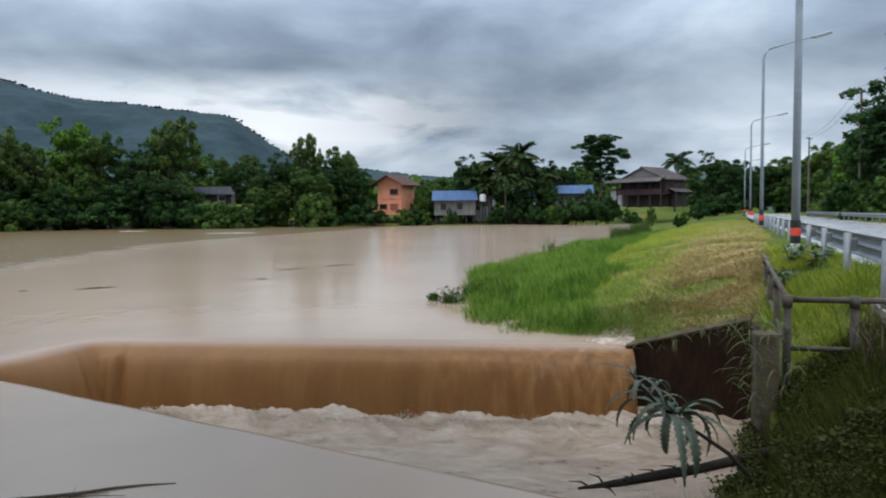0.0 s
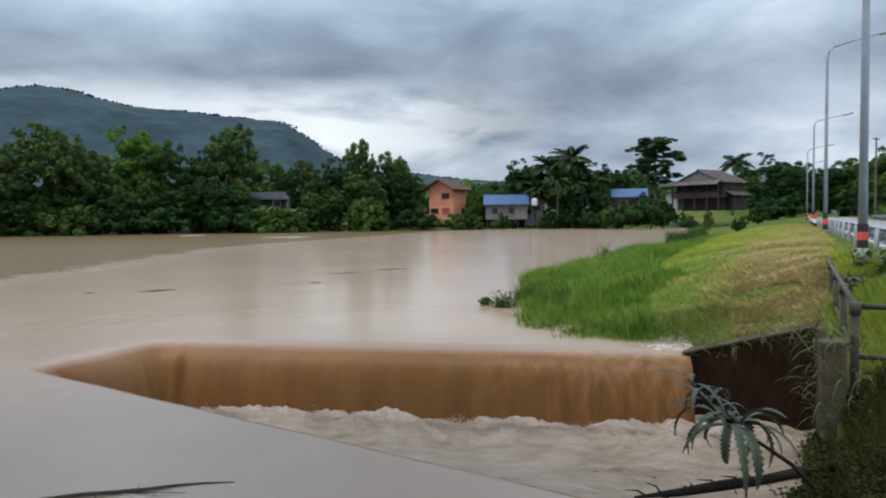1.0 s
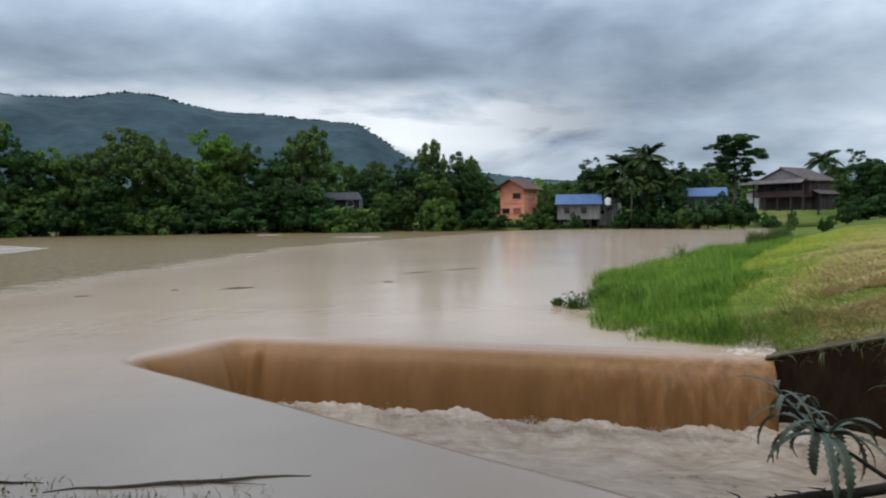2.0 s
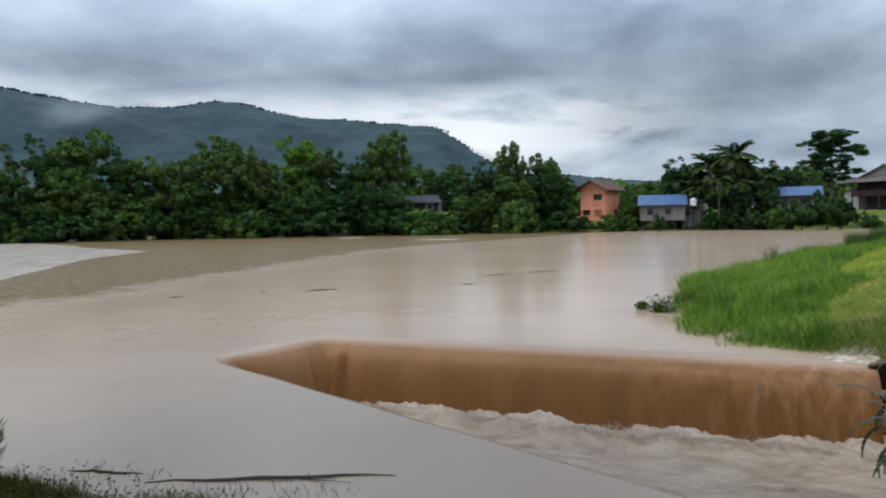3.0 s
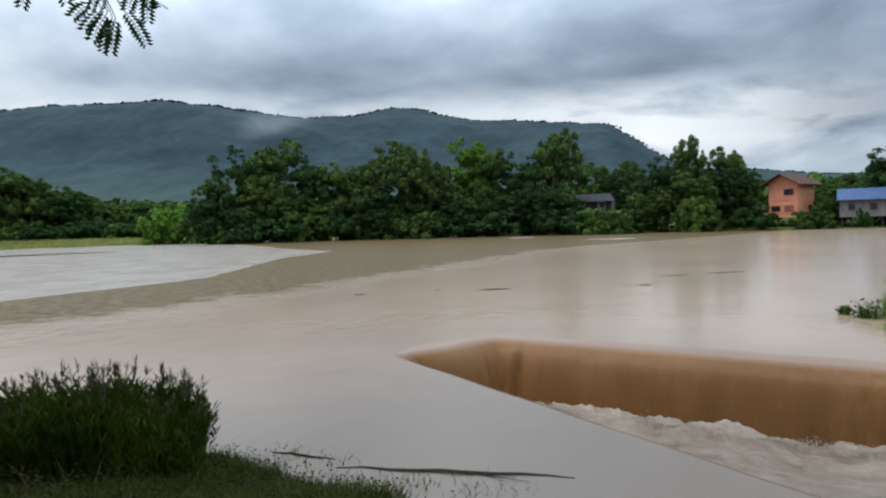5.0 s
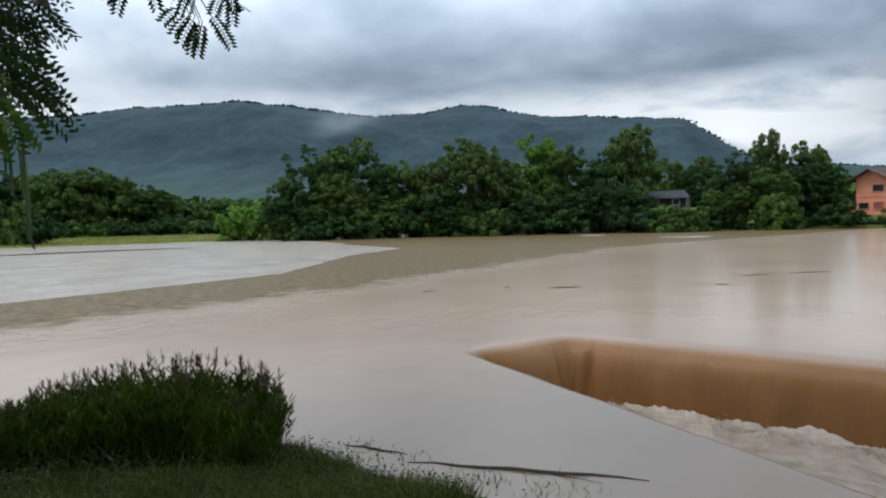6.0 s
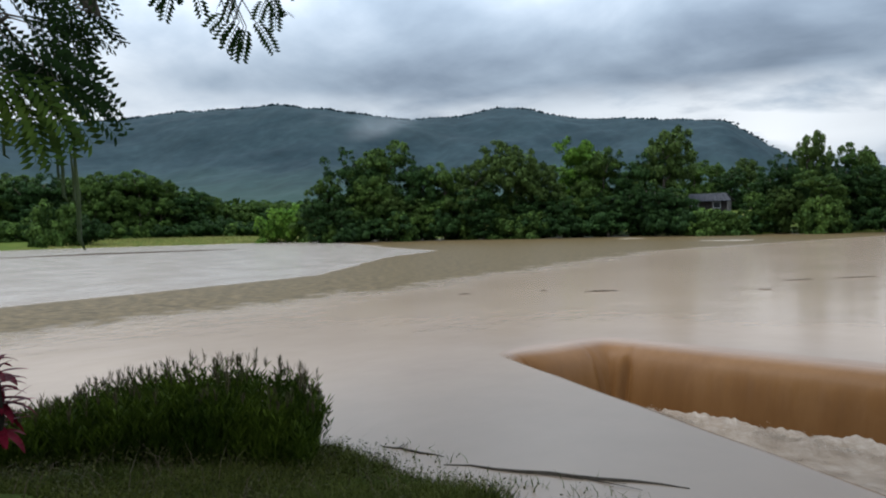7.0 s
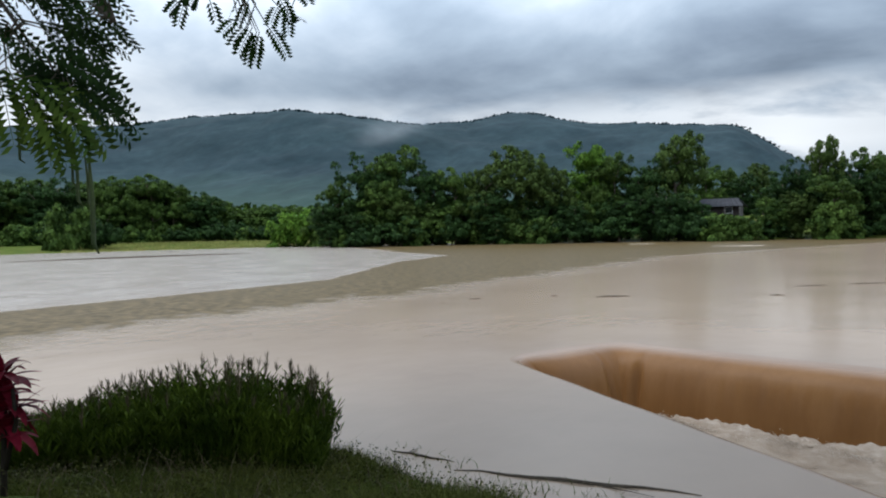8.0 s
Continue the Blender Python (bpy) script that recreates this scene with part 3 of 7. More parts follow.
def make_ground():
    az = np.radians(np.concatenate([np.arange(-48, 82, 0.4), np.arange(82, 312, 3.0)]))
    r = [0.4]
    while r[-1] < 4600:
        r.append(r[-1] * (1.018 if r[-1] < 50 else 1.035 if r[-1] < 260 else 1.10))
    r = np.array(r)
    A, Rr = np.meshgrid(az, r, indexing="ij")
    X, Y = -np.sin(A) * Rr, np.cos(A) * Rr
    Z = ground_height(X, Y)
    n, k = X.shape
    idx = np.arange(n * k).reshape(n, k)
    nxt = np.roll(idx, -1, axis=0)
    f = np.stack([idx[:, :-1], idx[:, 1:], nxt[:, 1:], nxt[:, :-1]], -1).reshape(-1, 4)
    V = np.stack([X, Y, Z], -1).reshape(-1, 3)
    V = np.vstack([V, [[0, 0, float(ground_height(0.0, 0.0))]]])
    fan = [[int(nxt[i, 0]), int(idx[i, 0]), n * k] for i in range(n)]
    ob = part("ground", np_mesh("ground", V, f[:, ::-1].tolist() + fan, EARTH, True))
    tagged(ob, "grassy earth banks, meadow and land around the river", "ground", kind="structure")


make_ground()


def fill(outline, z, name, material):
    pts = [Vector((x, y, z)) for x, y in outline]
    from mathutils.geometry import tessellate_polygon
    tri = tessellate_polygon([pts])
    me = np_mesh(name, [tuple(p) for p in pts], [list(t) for t in tri], material)
    if me.polygons[0].normal.z < 0:
        me.flip_normals()
    return me


def make_river():
    under = lambda pts, dx, dy: [(x + dx, y + dy) for x, y in pts]
    outline = under(SHORE_R, 1.6, 0.0)[:-2] + [(2.6, 14.9), (3.4, 13.2)] + [tuple(p) for p in CREST[::-1]] + [(1.3, 4.0), (-1.5, 3.9), (-4.2, 3.7), (-5.6, 3.9), (-7.0, 3.5), (-8.4, 2.2),
               (-12, -4), (-30, -23), (-80, -54), (-152, -66), (-172, 10), (-160, 62), (-154, 100), (-130, 130), (-100, 126), (-75, 121), (-60, 121), (-44, 130), (-25, 131), (0, 129), (20, 131), (36, 128)]
    ob = part("water", fill(outline, 0.0, "water", WATER))
    tagged(ob, "wide brown flooded river with a calm silty surface", "river", kind="structure")


make_river()


def fall_sheet(way, seed):
    """The sheet that pours over a crest, to the right-hand side of its way: a long smooth lip, then the drop."""
    prof = [(0.0, 0.0), (0.10, -0.003), (0.20, -0.010), (0.30, -0.022), (0.40, -0.043), (0.50, -0.075), (0.60, -0.122), (0.69, -0.185), (0.77, -0.27), (0.84, -0.39), (0.90, -0.54), (0.96, -0.76), (1.01, -1.0), (1.05, -1.25), (1.08, -1.55)]
    rng = np.random.default_rng(seed)
    ph = rng.uniform(0, 6.28, 8)
    V, F = [], []
    u, k = 0.0, len(prof)
    corner = min(range(len(way)), key=lambda m: (way[m] - Vector(WEIR_A)).length)
    meet = sum((q - p).length for p, q in zip(way[:corner], way[1:corner + 1]))
    total = sum((q - p).length for p, q in zip(way, way[1:]))
    for i, p in enumerate(way):
        a, b = way[max(0, i - 2)], way[min(len(way) - 1, i + 2)]
        d = (b - a).normalized()
        out = Vector((d.y, -d.x))
        if i:
            u += (p - way[i - 1]).length
        wob = sum(math.sin(u * w + ph[m]) * amp for m, (w, amp) in enumerate(((2.1, 0.012), (5.3, 0.010), (11.7, 0.007), (23.0, 0.005), (41.0, 0.004))))
        wob *= 0.35 + 0.65 * float(smooth01(np.array((u - meet - 0.3) / 1.5)))
        wob -= 0.15 * math.exp(-((u - meet - 0.95) / 0.09) ** 2) + 0.04 * math.exp(-((u - meet - 0.66) / 0.05) ** 2) + 0.09 * math.exp(-((u - meet + 0.85) / 0.05) ** 2)
        torn = 1.0 + 3.5 * max(0.0, 1 - (total - u) / 4.5)
        near_side = smooth01(np.array((p.y - 10.1) / 1.7))
        for j, (o, z) in enumerate(prof):
            fallen = min(1.0, -z / 0.5)
            reach = o * (0.35 + 0.65 * float(near_side)) + wob * torn * fallen
            w = p + out * (reach - 0.01)
            V.append((w.x, w.y, z + 0.004 * math.sin(u * 3 + ph[6]) * (1 - fallen) * (0 if j == 0 else 1)))
    for i in range(len(way) - 1):
        for j in range(k - 1):
            F.append([i * k + j, (i + 1) * k + j, (i + 1) * k + j + 1, i * k + j + 1])
    return V, F


def make_weir():
    weir = thing("weir", "concrete overflow weir drowned under a smooth sheet of brown water", "weir", kind="structure")
    crest = bmesh.new()
    path = [WEIR_C, WEIR_A, WEIR_B, WEIR_N]
    for p, q in zip(path, path[1:]):
        p, q = Vector(p), Vector(q)
        d = (q - p).normalized()
        out = Vector((-d.y, d.x))
        a = [p - d * 0.1 + out * 0.0, q + d * 0.1 + out * 0.0, q + d * 0.1 - out * 0.35, p - d * 0.1 - out * 0.35]
        prism(crest, [tuple(v) for v in a], -2.6, -0.35)
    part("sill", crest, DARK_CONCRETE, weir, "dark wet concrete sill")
    V, F = fall_sheet(CREST, 3)
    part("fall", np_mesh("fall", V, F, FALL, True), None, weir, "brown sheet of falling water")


def make_basin():
    nx, ny = 520, 300
    X, Y = np.meshgrid(np.linspace(-7.6, 5.6, nx), np.linspace(4.6, 13.4, ny), indexing="ij")
    crest = 13.25 + (X + 6.58) * (12.1 - 13.25) / 9.83 - 0.7
    near = np.exp(-np.abs(crest - Y) / 0.9)
    Z = BASIN + 0.0 * X
    rng = np.random.default_rng(11)
    for _ in range(46):
        w, a = rng.uniform(2.0, 16.0), rng.uniform(0, 6.28)
        ph = rng.uniform(0, 6.28)
        Z += (0.020 / w ** 0.55) * np.sin(X * w * math.cos(a) * 0.7 + Y * w * math.sin(a) + ph + 0.8 * np.sin(X * 0.9 + ph)) * (0.5 + 0.8 * near)
    lump = np.maximum(0, np.sin(X * 2.3 + 1.1 * np.sin(X * 5.1)) * 0.5 + np.sin(X * 4.7 + 2.0) * 0.3 + 0.25)
    edge = np.exp(-np.maximum(crest - 0.15 - Y, 0) / 0.45)
    spray = np.zeros_like(X)
    for w, am in ((3.1, 0.3), (7.3, 0.3), (13.0, 0.32), (27.0, 0.3), (43.0, 0.22)):
        p1, p2 = rng.uniform(0, 6.28, 2)
        spray += am * np.sin(X * w + p1 + 1.4 * np.sin(X * w * 0.37 + p2) + 0.6 * Y * w)
    Z += near * 0.04 * lump + edge * (0.20 + 0.042 * np.maximum(spray, -0.9))
    idx = np.arange(nx * ny).reshape(nx, ny)
    f = np.stack([idx[:-1, :-1], idx[1:, :-1], idx[1:, 1:], idx[:-1, 1:]], -1).reshape(-1, 4)
    ob = part("churned_water", np_mesh("churned_water", np.stack([X, Y, Z], -1).reshape(-1, 3), f, CHURN, True))
    tagged(ob, "frothing pale brown water churning below the weir", "water", kind="structure")


def make_splash():
    """Drops and froth thrown up where the sheet tears past the abutment and along its foot."""
    rng = np.random.default_rng(19)

    def drops(name, label, P, size):
        n = len(P)
        u, v = rng.normal(0, 1, (n, 3)), rng.normal(0, 1, (n, 3))
        u /= np.linalg.norm(u, axis=1, keepdims=True)
        v -= u * (u * v).sum(1, keepdims=True)
        v /= np.linalg.norm(v, axis=1, keepdims=True)
        k = np.cross(u, v)
        r = (size * rng.uniform(0.4, 1.3, n))[:, None]
        V = np.stack([P + u * r, P + v * r, P - u * r * 0.5 - v * r * 0.5 + k * r * 0.7, P - u * r * 0.5 - v * r * 0.5 - k * r * 0.7], 1).reshape(-1, 3)
        i = np.arange(n)[:, None] * 4
        F = np.concatenate([i + np.array([f]) for f in ((0, 1, 2), (0, 3, 1), (0, 2, 3), (1, 3, 2))])
        tagged(part(name, np_mesh(name, V, F, FROTH)), label, "water", kind="stuff")

    nx, ny = 90, 30
    U, W = np.meshgrid(np.linspace(0, 1, nx), np.linspace(0, 1, ny), indexing="ij")
    X, Y = 2.35 + 1.0 * U, 12.86 - 0.12 * U - 0.62 * W
    rise = np.sin(np.pi * W) ** 0.7 * np.sin(np.pi * np.clip(U * 0.75, 0, 1)) * (0.04 + 0.07 * U)
    lumps = 0.75 + 0.28 * wavy(X, Y, 11.0) + 0.35 * wavy(Y, X, 23.0) + 0.25 * wavy(X, Y, 47.0)
    Z = rise * np.maximum(lumps, 0.15) - 0.06 * W ** 2 - 0.012
    idx = np.arange(nx * ny).reshape(nx, ny)
    f = np.stack([idx[:-1, :-1], idx[1:, :-1], idx[1:, 1:], idx[:-1, 1:]], -1).reshape(-1, 4)
    tagged(part("froth", np_mesh("froth", np.stack([X, Y, Z], -1).reshape(-1, 3), f, FROTH, True)), "white froth heaped where the sheet tears past the wall", "water", kind="stuff")
    n = 1600
    s = rng.beta(2.2, 1.2, n)
    x = 2.45 + 0.85 * s
    P = np.stack([x + rng.normal(0, 0.06, n), 12.62 - (x - 2.9) * 0.11 + rng.normal(0.0, 0.13, n), np.abs(rng.normal(0, 0.09, n)) * (0.25 + s)], 1)
    drops("splash", "white spray where the sheet tears past the wall", P, 0.008)
    n = 5200
    s = rng.uniform(0, 1, n)
    x = -5.4 + 8.9 * s
    P = np.stack([x, 13.25 + (x + 6.58) * -0.117 - 0.92 - np.abs(rng.normal(0, 0.12, n)), -1.10 + np.abs(rng.normal(0, 0.06, n)) * (0.6 + 0.5 * np.sin(x * 5 + 2 * np.sin(x * 2.3)))], 1)
    drops("foot_spray", "pale spray leaping along the foot of the fall", P, 0.011)


make_weir()
make_basin()
make_splash()


def make_abutment():
    w = thing("abutment_wall", "dark water-stained concrete abutment wall beside the weir", "wall", kind="structure")
    # wing wall, its top climbing from the crest to the corner
    bm = bmesh.new()
    c, k = Vector((*WALL_C, 0)), Vector((*WALL_K, 0))
    d = (k - c).normalized()
    out = Vector((-d.y, d.x, 0)) * 0.3
    top = lambda s: -0.04 + 0.55 * s
    n = 6
    rows = []
    for i in range(n + 1):
        s = i / n
        p = c.lerp(k, s)
        rows.append([bm.verts.new(p + o + Vector((0, 0, z))) for o, z in ((Vector(), -2.6), (Vector(), top(s)), (out, top(s) + 0.01), (out, -2.6))])
    for a, b in zip(rows, rows[1:]):
        for j in range(4):
            bm.faces.new((a[j], a[(j + 1) % 4], b[(j + 1) % 4], b[j]))
    bm.faces.new(rows[0])
    bm.faces.new(rows[-1][::-1])
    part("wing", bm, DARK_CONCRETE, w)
    # coping strip on the wing
    bm = bmesh.new()
    slab(bm, [c + Vector((-0.02, -0.02, top(0) + 0.035)), k + Vector((0.0, -0.02, top(1) + 0.035)), k + out + Vector((0, 0.05, top(1) + 0.035)), c + out + Vector((0, 0.05, top(0) + 0.035))], 0.03)
    part("coping", bm, COPING, w, "dark earth-stained coping")
    # side wall under the pipe railing
    k2, p2 = Vector(WALL_K), Vector(WALL_P)
    d = (p2 - k2).normalized()
    s = Vector((-d.y, d.x))
    quad = [k2 - d * 0.0, p2, p2 + s * 0.34, k2 + s * 0.34]
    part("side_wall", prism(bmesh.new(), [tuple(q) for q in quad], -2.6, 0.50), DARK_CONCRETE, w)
    e = [p2 - d * 0.02, p2 + d * 0.24, p2 + d * 0.24 + s * 0.22, p2 - d * 0.02 + s * 0.22]
    bm = prism(bmesh.new(), [tuple(q) for q in e], -1.2, 1.06)
    bmesh.ops.bevel(bm, geom=[x for x in bm.edges], offset=0.035, segments=2, affect="EDGES", profile=0.6)
    bmesh.ops.subdivide_edges(bm, edges=bm.edges[:], cuts=5, use_grid_fill=True)
    for v in bm.verts:
        f = 0.012 * math.sin(v.co.x * 31 + 2 * math.sin(v.co.z * 9)) + 0.008 * math.sin(v.co.z * 23 + v.co.y * 37) + 0.006 * math.sin(v.co.z * 61 + v.co.x * 53)
        v.co += Vector((f, -f * 0.6, 0.5 * f))
    part("end_pier", bm, PIER, w, "lichened weathered concrete end pier")


make_abutment()


def road_point(s, r, z):
    p = ROAD_O + ROAD_D * s + ROAD_R * r
    return (p.x, p.y, z)


def make_road():
    # asphalt with a slight crown, and gravel shoulders as steps below it
    bm = bmesh.new()
    ss = [-40 + 4 * i for i in range(60)]
    rr = [(0.95, -0.20), (1.0, 0.0), (2.6, 0.03), (4.1, 0.05), (5.6, 0.03), (7.2, 0.0), (7.25, -0.20)]
    grid = [[bm.verts.new(road_point(s, r + 0.0016 * max(0, s - 60) ** 1.6 * 0.02, ROAD_Z + z)) for r, z in rr] for s in ss]
    for a, b in zip(grid, grid[1:]):
        for j in range(len(rr) - 1):
            bm.faces.new((a[j], a[j + 1], b[j + 1], b[j]))
    tagged(part("road", bm, ASPHALT), "wet pale grey concrete road along the bank", "road", kind="structure")
    bm = bmesh.new()
    for r0, r1 in ((0.25, 0.98), (7.22, 8.6)):
        slab(bm, [road_point(-40, r0, ROAD_Z - 0.03), road_point(-40, r1, ROAD_Z - 0.02), road_point(190, r1, ROAD_Z - 0.02), road_point(190, r0, ROAD_Z - 0.03)], 0.3)
    tagged(part("road_shoulder", bm, GRAVEL), "narrow gravel shoulders beside the road", "shoulder", kind="structure")


make_road()

HILL = [(-60, 2.6), (-30, 3.0), (-10, 2.6), (1, 2.9), (6, 3.3), (11, 3.7), (13, 5.05), (14.6, 6.2), (16.4, 7.4), (20.6, 7.8), (25.2, 7.97), (28.1, 8.35), (30.8, 9.05), (33.4, 9.2), (36.6, 8.74), (40.6, 8.5),
        (46, 9.2), (51.2, 9.8), (57.5, 9.15), (62.2, 8.3), (67, 7.98), (70.4, 7.8), (80, 7.2), (95, 5.0), (120, 3.5)]


def make_hills():
    az = np.arange(-60, 120, 0.16)
    el = np.interp(az, [h[0] for h in HILL], [h[1] for h in HILL])
    el = np.convolve(np.pad(el, 3, mode="edge"), np.ones(7) / 7, "valid")
    rng = np.random.default_rng(5)
    jag = np.convolve(rng.normal(0, 1, len(az)), np.ones(2) / 2, "same")
    crest = 1500 + 140 * np.sin(np.radians(az * 5)) + 90 * np.sin(np.radians(az * 13 + 40))
    top = np.tan(np.radians(el)) * crest - 5.0
    prof = np.concatenate([np.linspace(0, 1, 70), [1.06, 1.2, 1.5]])
    A, S = np.meshgrid(np.arange(len(az)), prof, indexing="ij")
    base = 520.0
    Rr = np.where(S <= 1, base + (crest[A] - base) * S, crest[A] * S)
    shape = np.where(S <= 1, 0.30 * S + 0.70 * smooth01(S * 1.05) ** 1.5, 1 - 1.3 * (S - 1))
    a = np.radians(az)[A]
    X, Y = -np.sin(a) * Rr, np.cos(a) * Rr
    spur = wavy(X, Y, 0.006) * 16 + wavy(X, Y, 0.015) * 7 + wavy(Y, X, 0.04) * 3
    Z = shape * top[A] + spur * np.sin(np.pi * np.clip(S, 0, 1)) * np.clip(top[A] / 150, 0.15, 1) + jag[A] * 0.8 * smooth01(S * 8 - 7) + 1.2 * wavy(X, Y, 0.09) + 0.8 * wavy(Y, X, 0.17)
    n, k = X.shape
    idx = np.arange(n * k).reshape(n, k)
    f = np.stack([idx[:-1, :-1], idx[1:, :-1], idx[1:, 1:], idx[:-1, 1:]], -1).reshape(-1, 4)
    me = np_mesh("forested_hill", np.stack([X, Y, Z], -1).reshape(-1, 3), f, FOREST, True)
    tagged(part("forested_hill", me), "long forested ridge under low cloud, tinted blue-green for haze", "hill", kind="structure")
    # the crowns of the forest along the ridge
    ico = [(0, 0, 1)] + [(0.894 * math.cos(a), 0.894 * math.sin(a), 0.447) for a in (1.2566 * q for q in range(5))] + [(0.894 * math.cos(a + 0.628), 0.894 * math.sin(a + 0.628), -0.447) for a in (1.2566 * q for q in range(5))] + [(0, 0, -1)]
    tri = [(0, 1 + q, 1 + (q + 1) % 5) for q in range(5)] + [(1 + q, 6 + q, 1 + (q + 1) % 5) for q in range(5)] + [(1 + (q + 1) % 5, 6 + q, 6 + (q + 1) % 5) for q in range(5)] + [(11, 6 + (q + 1) % 5, 6 + q) for q in range(5)]
    ico, tri = np.array(ico), np.array(tri)

    def crowns(ia, ib, size, sink, flat, name, label):
        m = len(ia)
        c = np.stack([X[ia, ib], Y[ia, ib], Z[ia, ib]], 1) + rng.normal(0, 1, (m, 3)) * np.array([4.0, 4.0, 0.5])
        r = size * rng.uniform(0.45, 1.5, (m, 1, 1))
        P = c[:, None, :] + ico[None] * r * rng.uniform(0.75, 1.25, (m, 12, 1)) * np.array([1.0, 1.0, flat]) - np.array([0, 0, sink])
        F = (np.arange(m)[:, None, None] * 12 + tri[None]).reshape(-1, 3)
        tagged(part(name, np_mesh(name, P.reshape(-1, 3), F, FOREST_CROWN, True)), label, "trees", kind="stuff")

    seen = np.nonzero((az > -8) & (az < 78))[0]
    ia = np.repeat(seen, 9)
    ia = ia[rng.random(len(ia)) < 0.35 + 0.6 * (np.sin(az[ia] * 2.3) + np.sin(az[ia] * 5.9) > 0.2)]
    ib = np.argmax((Z / Rr)[:, :70], axis=1)
    crowns(ia, ib[ia], 1.9, 0.7, 0.9, "ridge_trees", "ragged tree line along the crest of the ridge")


make_hills()


def make_low_cloud():
    """Shreds of cloud that drift across the saddle of the ridge, thin at the edges."""
    m = bpy.data.materials.new("thin_low_cloud")
    m.use_nodes = True
    nt = m.node_tree
    nt.nodes.clear()
    tc = nt.nodes.new("ShaderNodeTexCoord")
    sep = nt.nodes.new("ShaderNodeSeparateXYZ")
    link(nt, tc.outputs["UV"], sep.inputs[0])
    rim = lambda v: math_node(nt, "MULTIPLY", math_node(nt, "MULTIPLY", v, math_node(nt, "SUBTRACT", 1.0, v)), 4.0)
    body = math_node(nt, "MULTIPLY", rim(sep.outputs[0]), rim(sep.outputs[1]))
    geo = nt.nodes.new("ShaderNodeNewGeometry")
    shred = ramp_node(nt, noise_node(nt, geo.outputs["Position"], 0.007, 5.0, 0.6, 0.4), ((0.25, 0.0), (0.70, 1.0)))
    thick = math_node(nt, "MULTIPLY", math_node(nt, "MULTIPLY", body, shred), 0.20, True)
    white, clear, mx, out = (nt.nodes.new("ShaderNode" + k) for k in ("BsdfDiffuse", "BsdfTransparent", "MixShader", "OutputMaterial"))
    white.inputs[0].default_value = (0.72, 0.75, 0.78, 1)
    link(nt, thick, mx.inputs[0])
    link(nt, clear.outputs[0], mx.inputs[1])
    link(nt, white.outputs[0], mx.inputs[2])
    link(nt, mx.outputs[0], out.inputs[0])
    for az0, az1, el0, el1 in ((36.5, 48.5, 6.9, 9.5),):
        n, k = 40, 12
        V, F, UV = [], [], []
        for i in range(n + 1):
            for j in range(k + 1):
                u, v = i / n, j / k
                a, e = radians(az0 + (az1 - az0) * u), radians(el0 + (el1 - el0) * v)
                r = 860 + 15 * math.sin(u * 9 + v * 3) + 40 * (v - 0.5) ** 2
                V.append((-math.sin(a) * r, math.cos(a) * r, math.tan(e) * r))
                UV.append((u, v))
        for i in range(n):
            for j in range(k):
                b = i * (k + 1) + j
                F.append([b, b + k + 1, b + k + 2, b + 1])
        me = np_mesh("low_cloud", V, F, m, True)
        lay = me.uv_layers.new(name="cloud")
        lay.data.foreach_set("uv", [c for lp in me.loops for c in UV[lp.vertex_index]])
        tagged(part("low_cloud", me), "thin white shreds of cloud on the saddle of the ridge", "cloud", kind="stuff")


make_low_cloud()

# ---- trees ----
def leaf_quads(C, size, rng, lean=0.35, long=1.5, outward=None):
    """Pointed leaf clumps as folded quads round the centres C; outward turns their faces to the light."""
    n = len(C)
    if outward is None:
        outward = np.zeros((n, 3)) + np.array([0, 0, lean])
    face = outward + rng.normal(0, 0.55, (n, 3))
    u = np.cross(face, rng.normal(0, 1, (n, 3)))
    u /= np.linalg.norm(u, axis=1, keepdims=True) + 1e-9
    v = np.cross(face, u)
    v /= np.linalg.norm(v, axis=1, keepdims=True) + 1e-9
    s = (size * rng.uniform(0.6, 1.35, n))[:, None]
    nrm = np.cross(u, v)
    V = np.stack([C - u * s * long * 0.5, C + v * s * 0.5 + nrm * s * 0.12, C + u * s * long * 0.5, C - v * s * 0.5 + nrm * s * 0.12], 1).reshape(-1, 3)
    F = np.arange(4 * n).reshape(n, 4)
    return V, F


def leaf_tris(C, size, rng, outward):
    """Leaf clumps as pointed triangles that face outward."""
    n = len(C)
    face = outward + rng.normal(0, 0.36, (n, 3))
    u = np.cross(face, rng.normal(0, 1, (n, 3)))
    u /= np.linalg.norm(u, axis=1, keepdims=True) + 1e-9
    v = np.cross(face, u)
    v /= np.linalg.norm(v, axis=1, keepdims=True) + 1e-9
    s = (size * rng.uniform(0.6, 1.4, n))[:, None]
    V = np.stack([C - u * s * 0.6 - v * s * 0.5, C - u * s * 0.6 + v * s * 0.5, C + u * s * 0.95], 1).reshape(-1, 3)
    return V, np.arange(3 * n).reshape(n, 3)


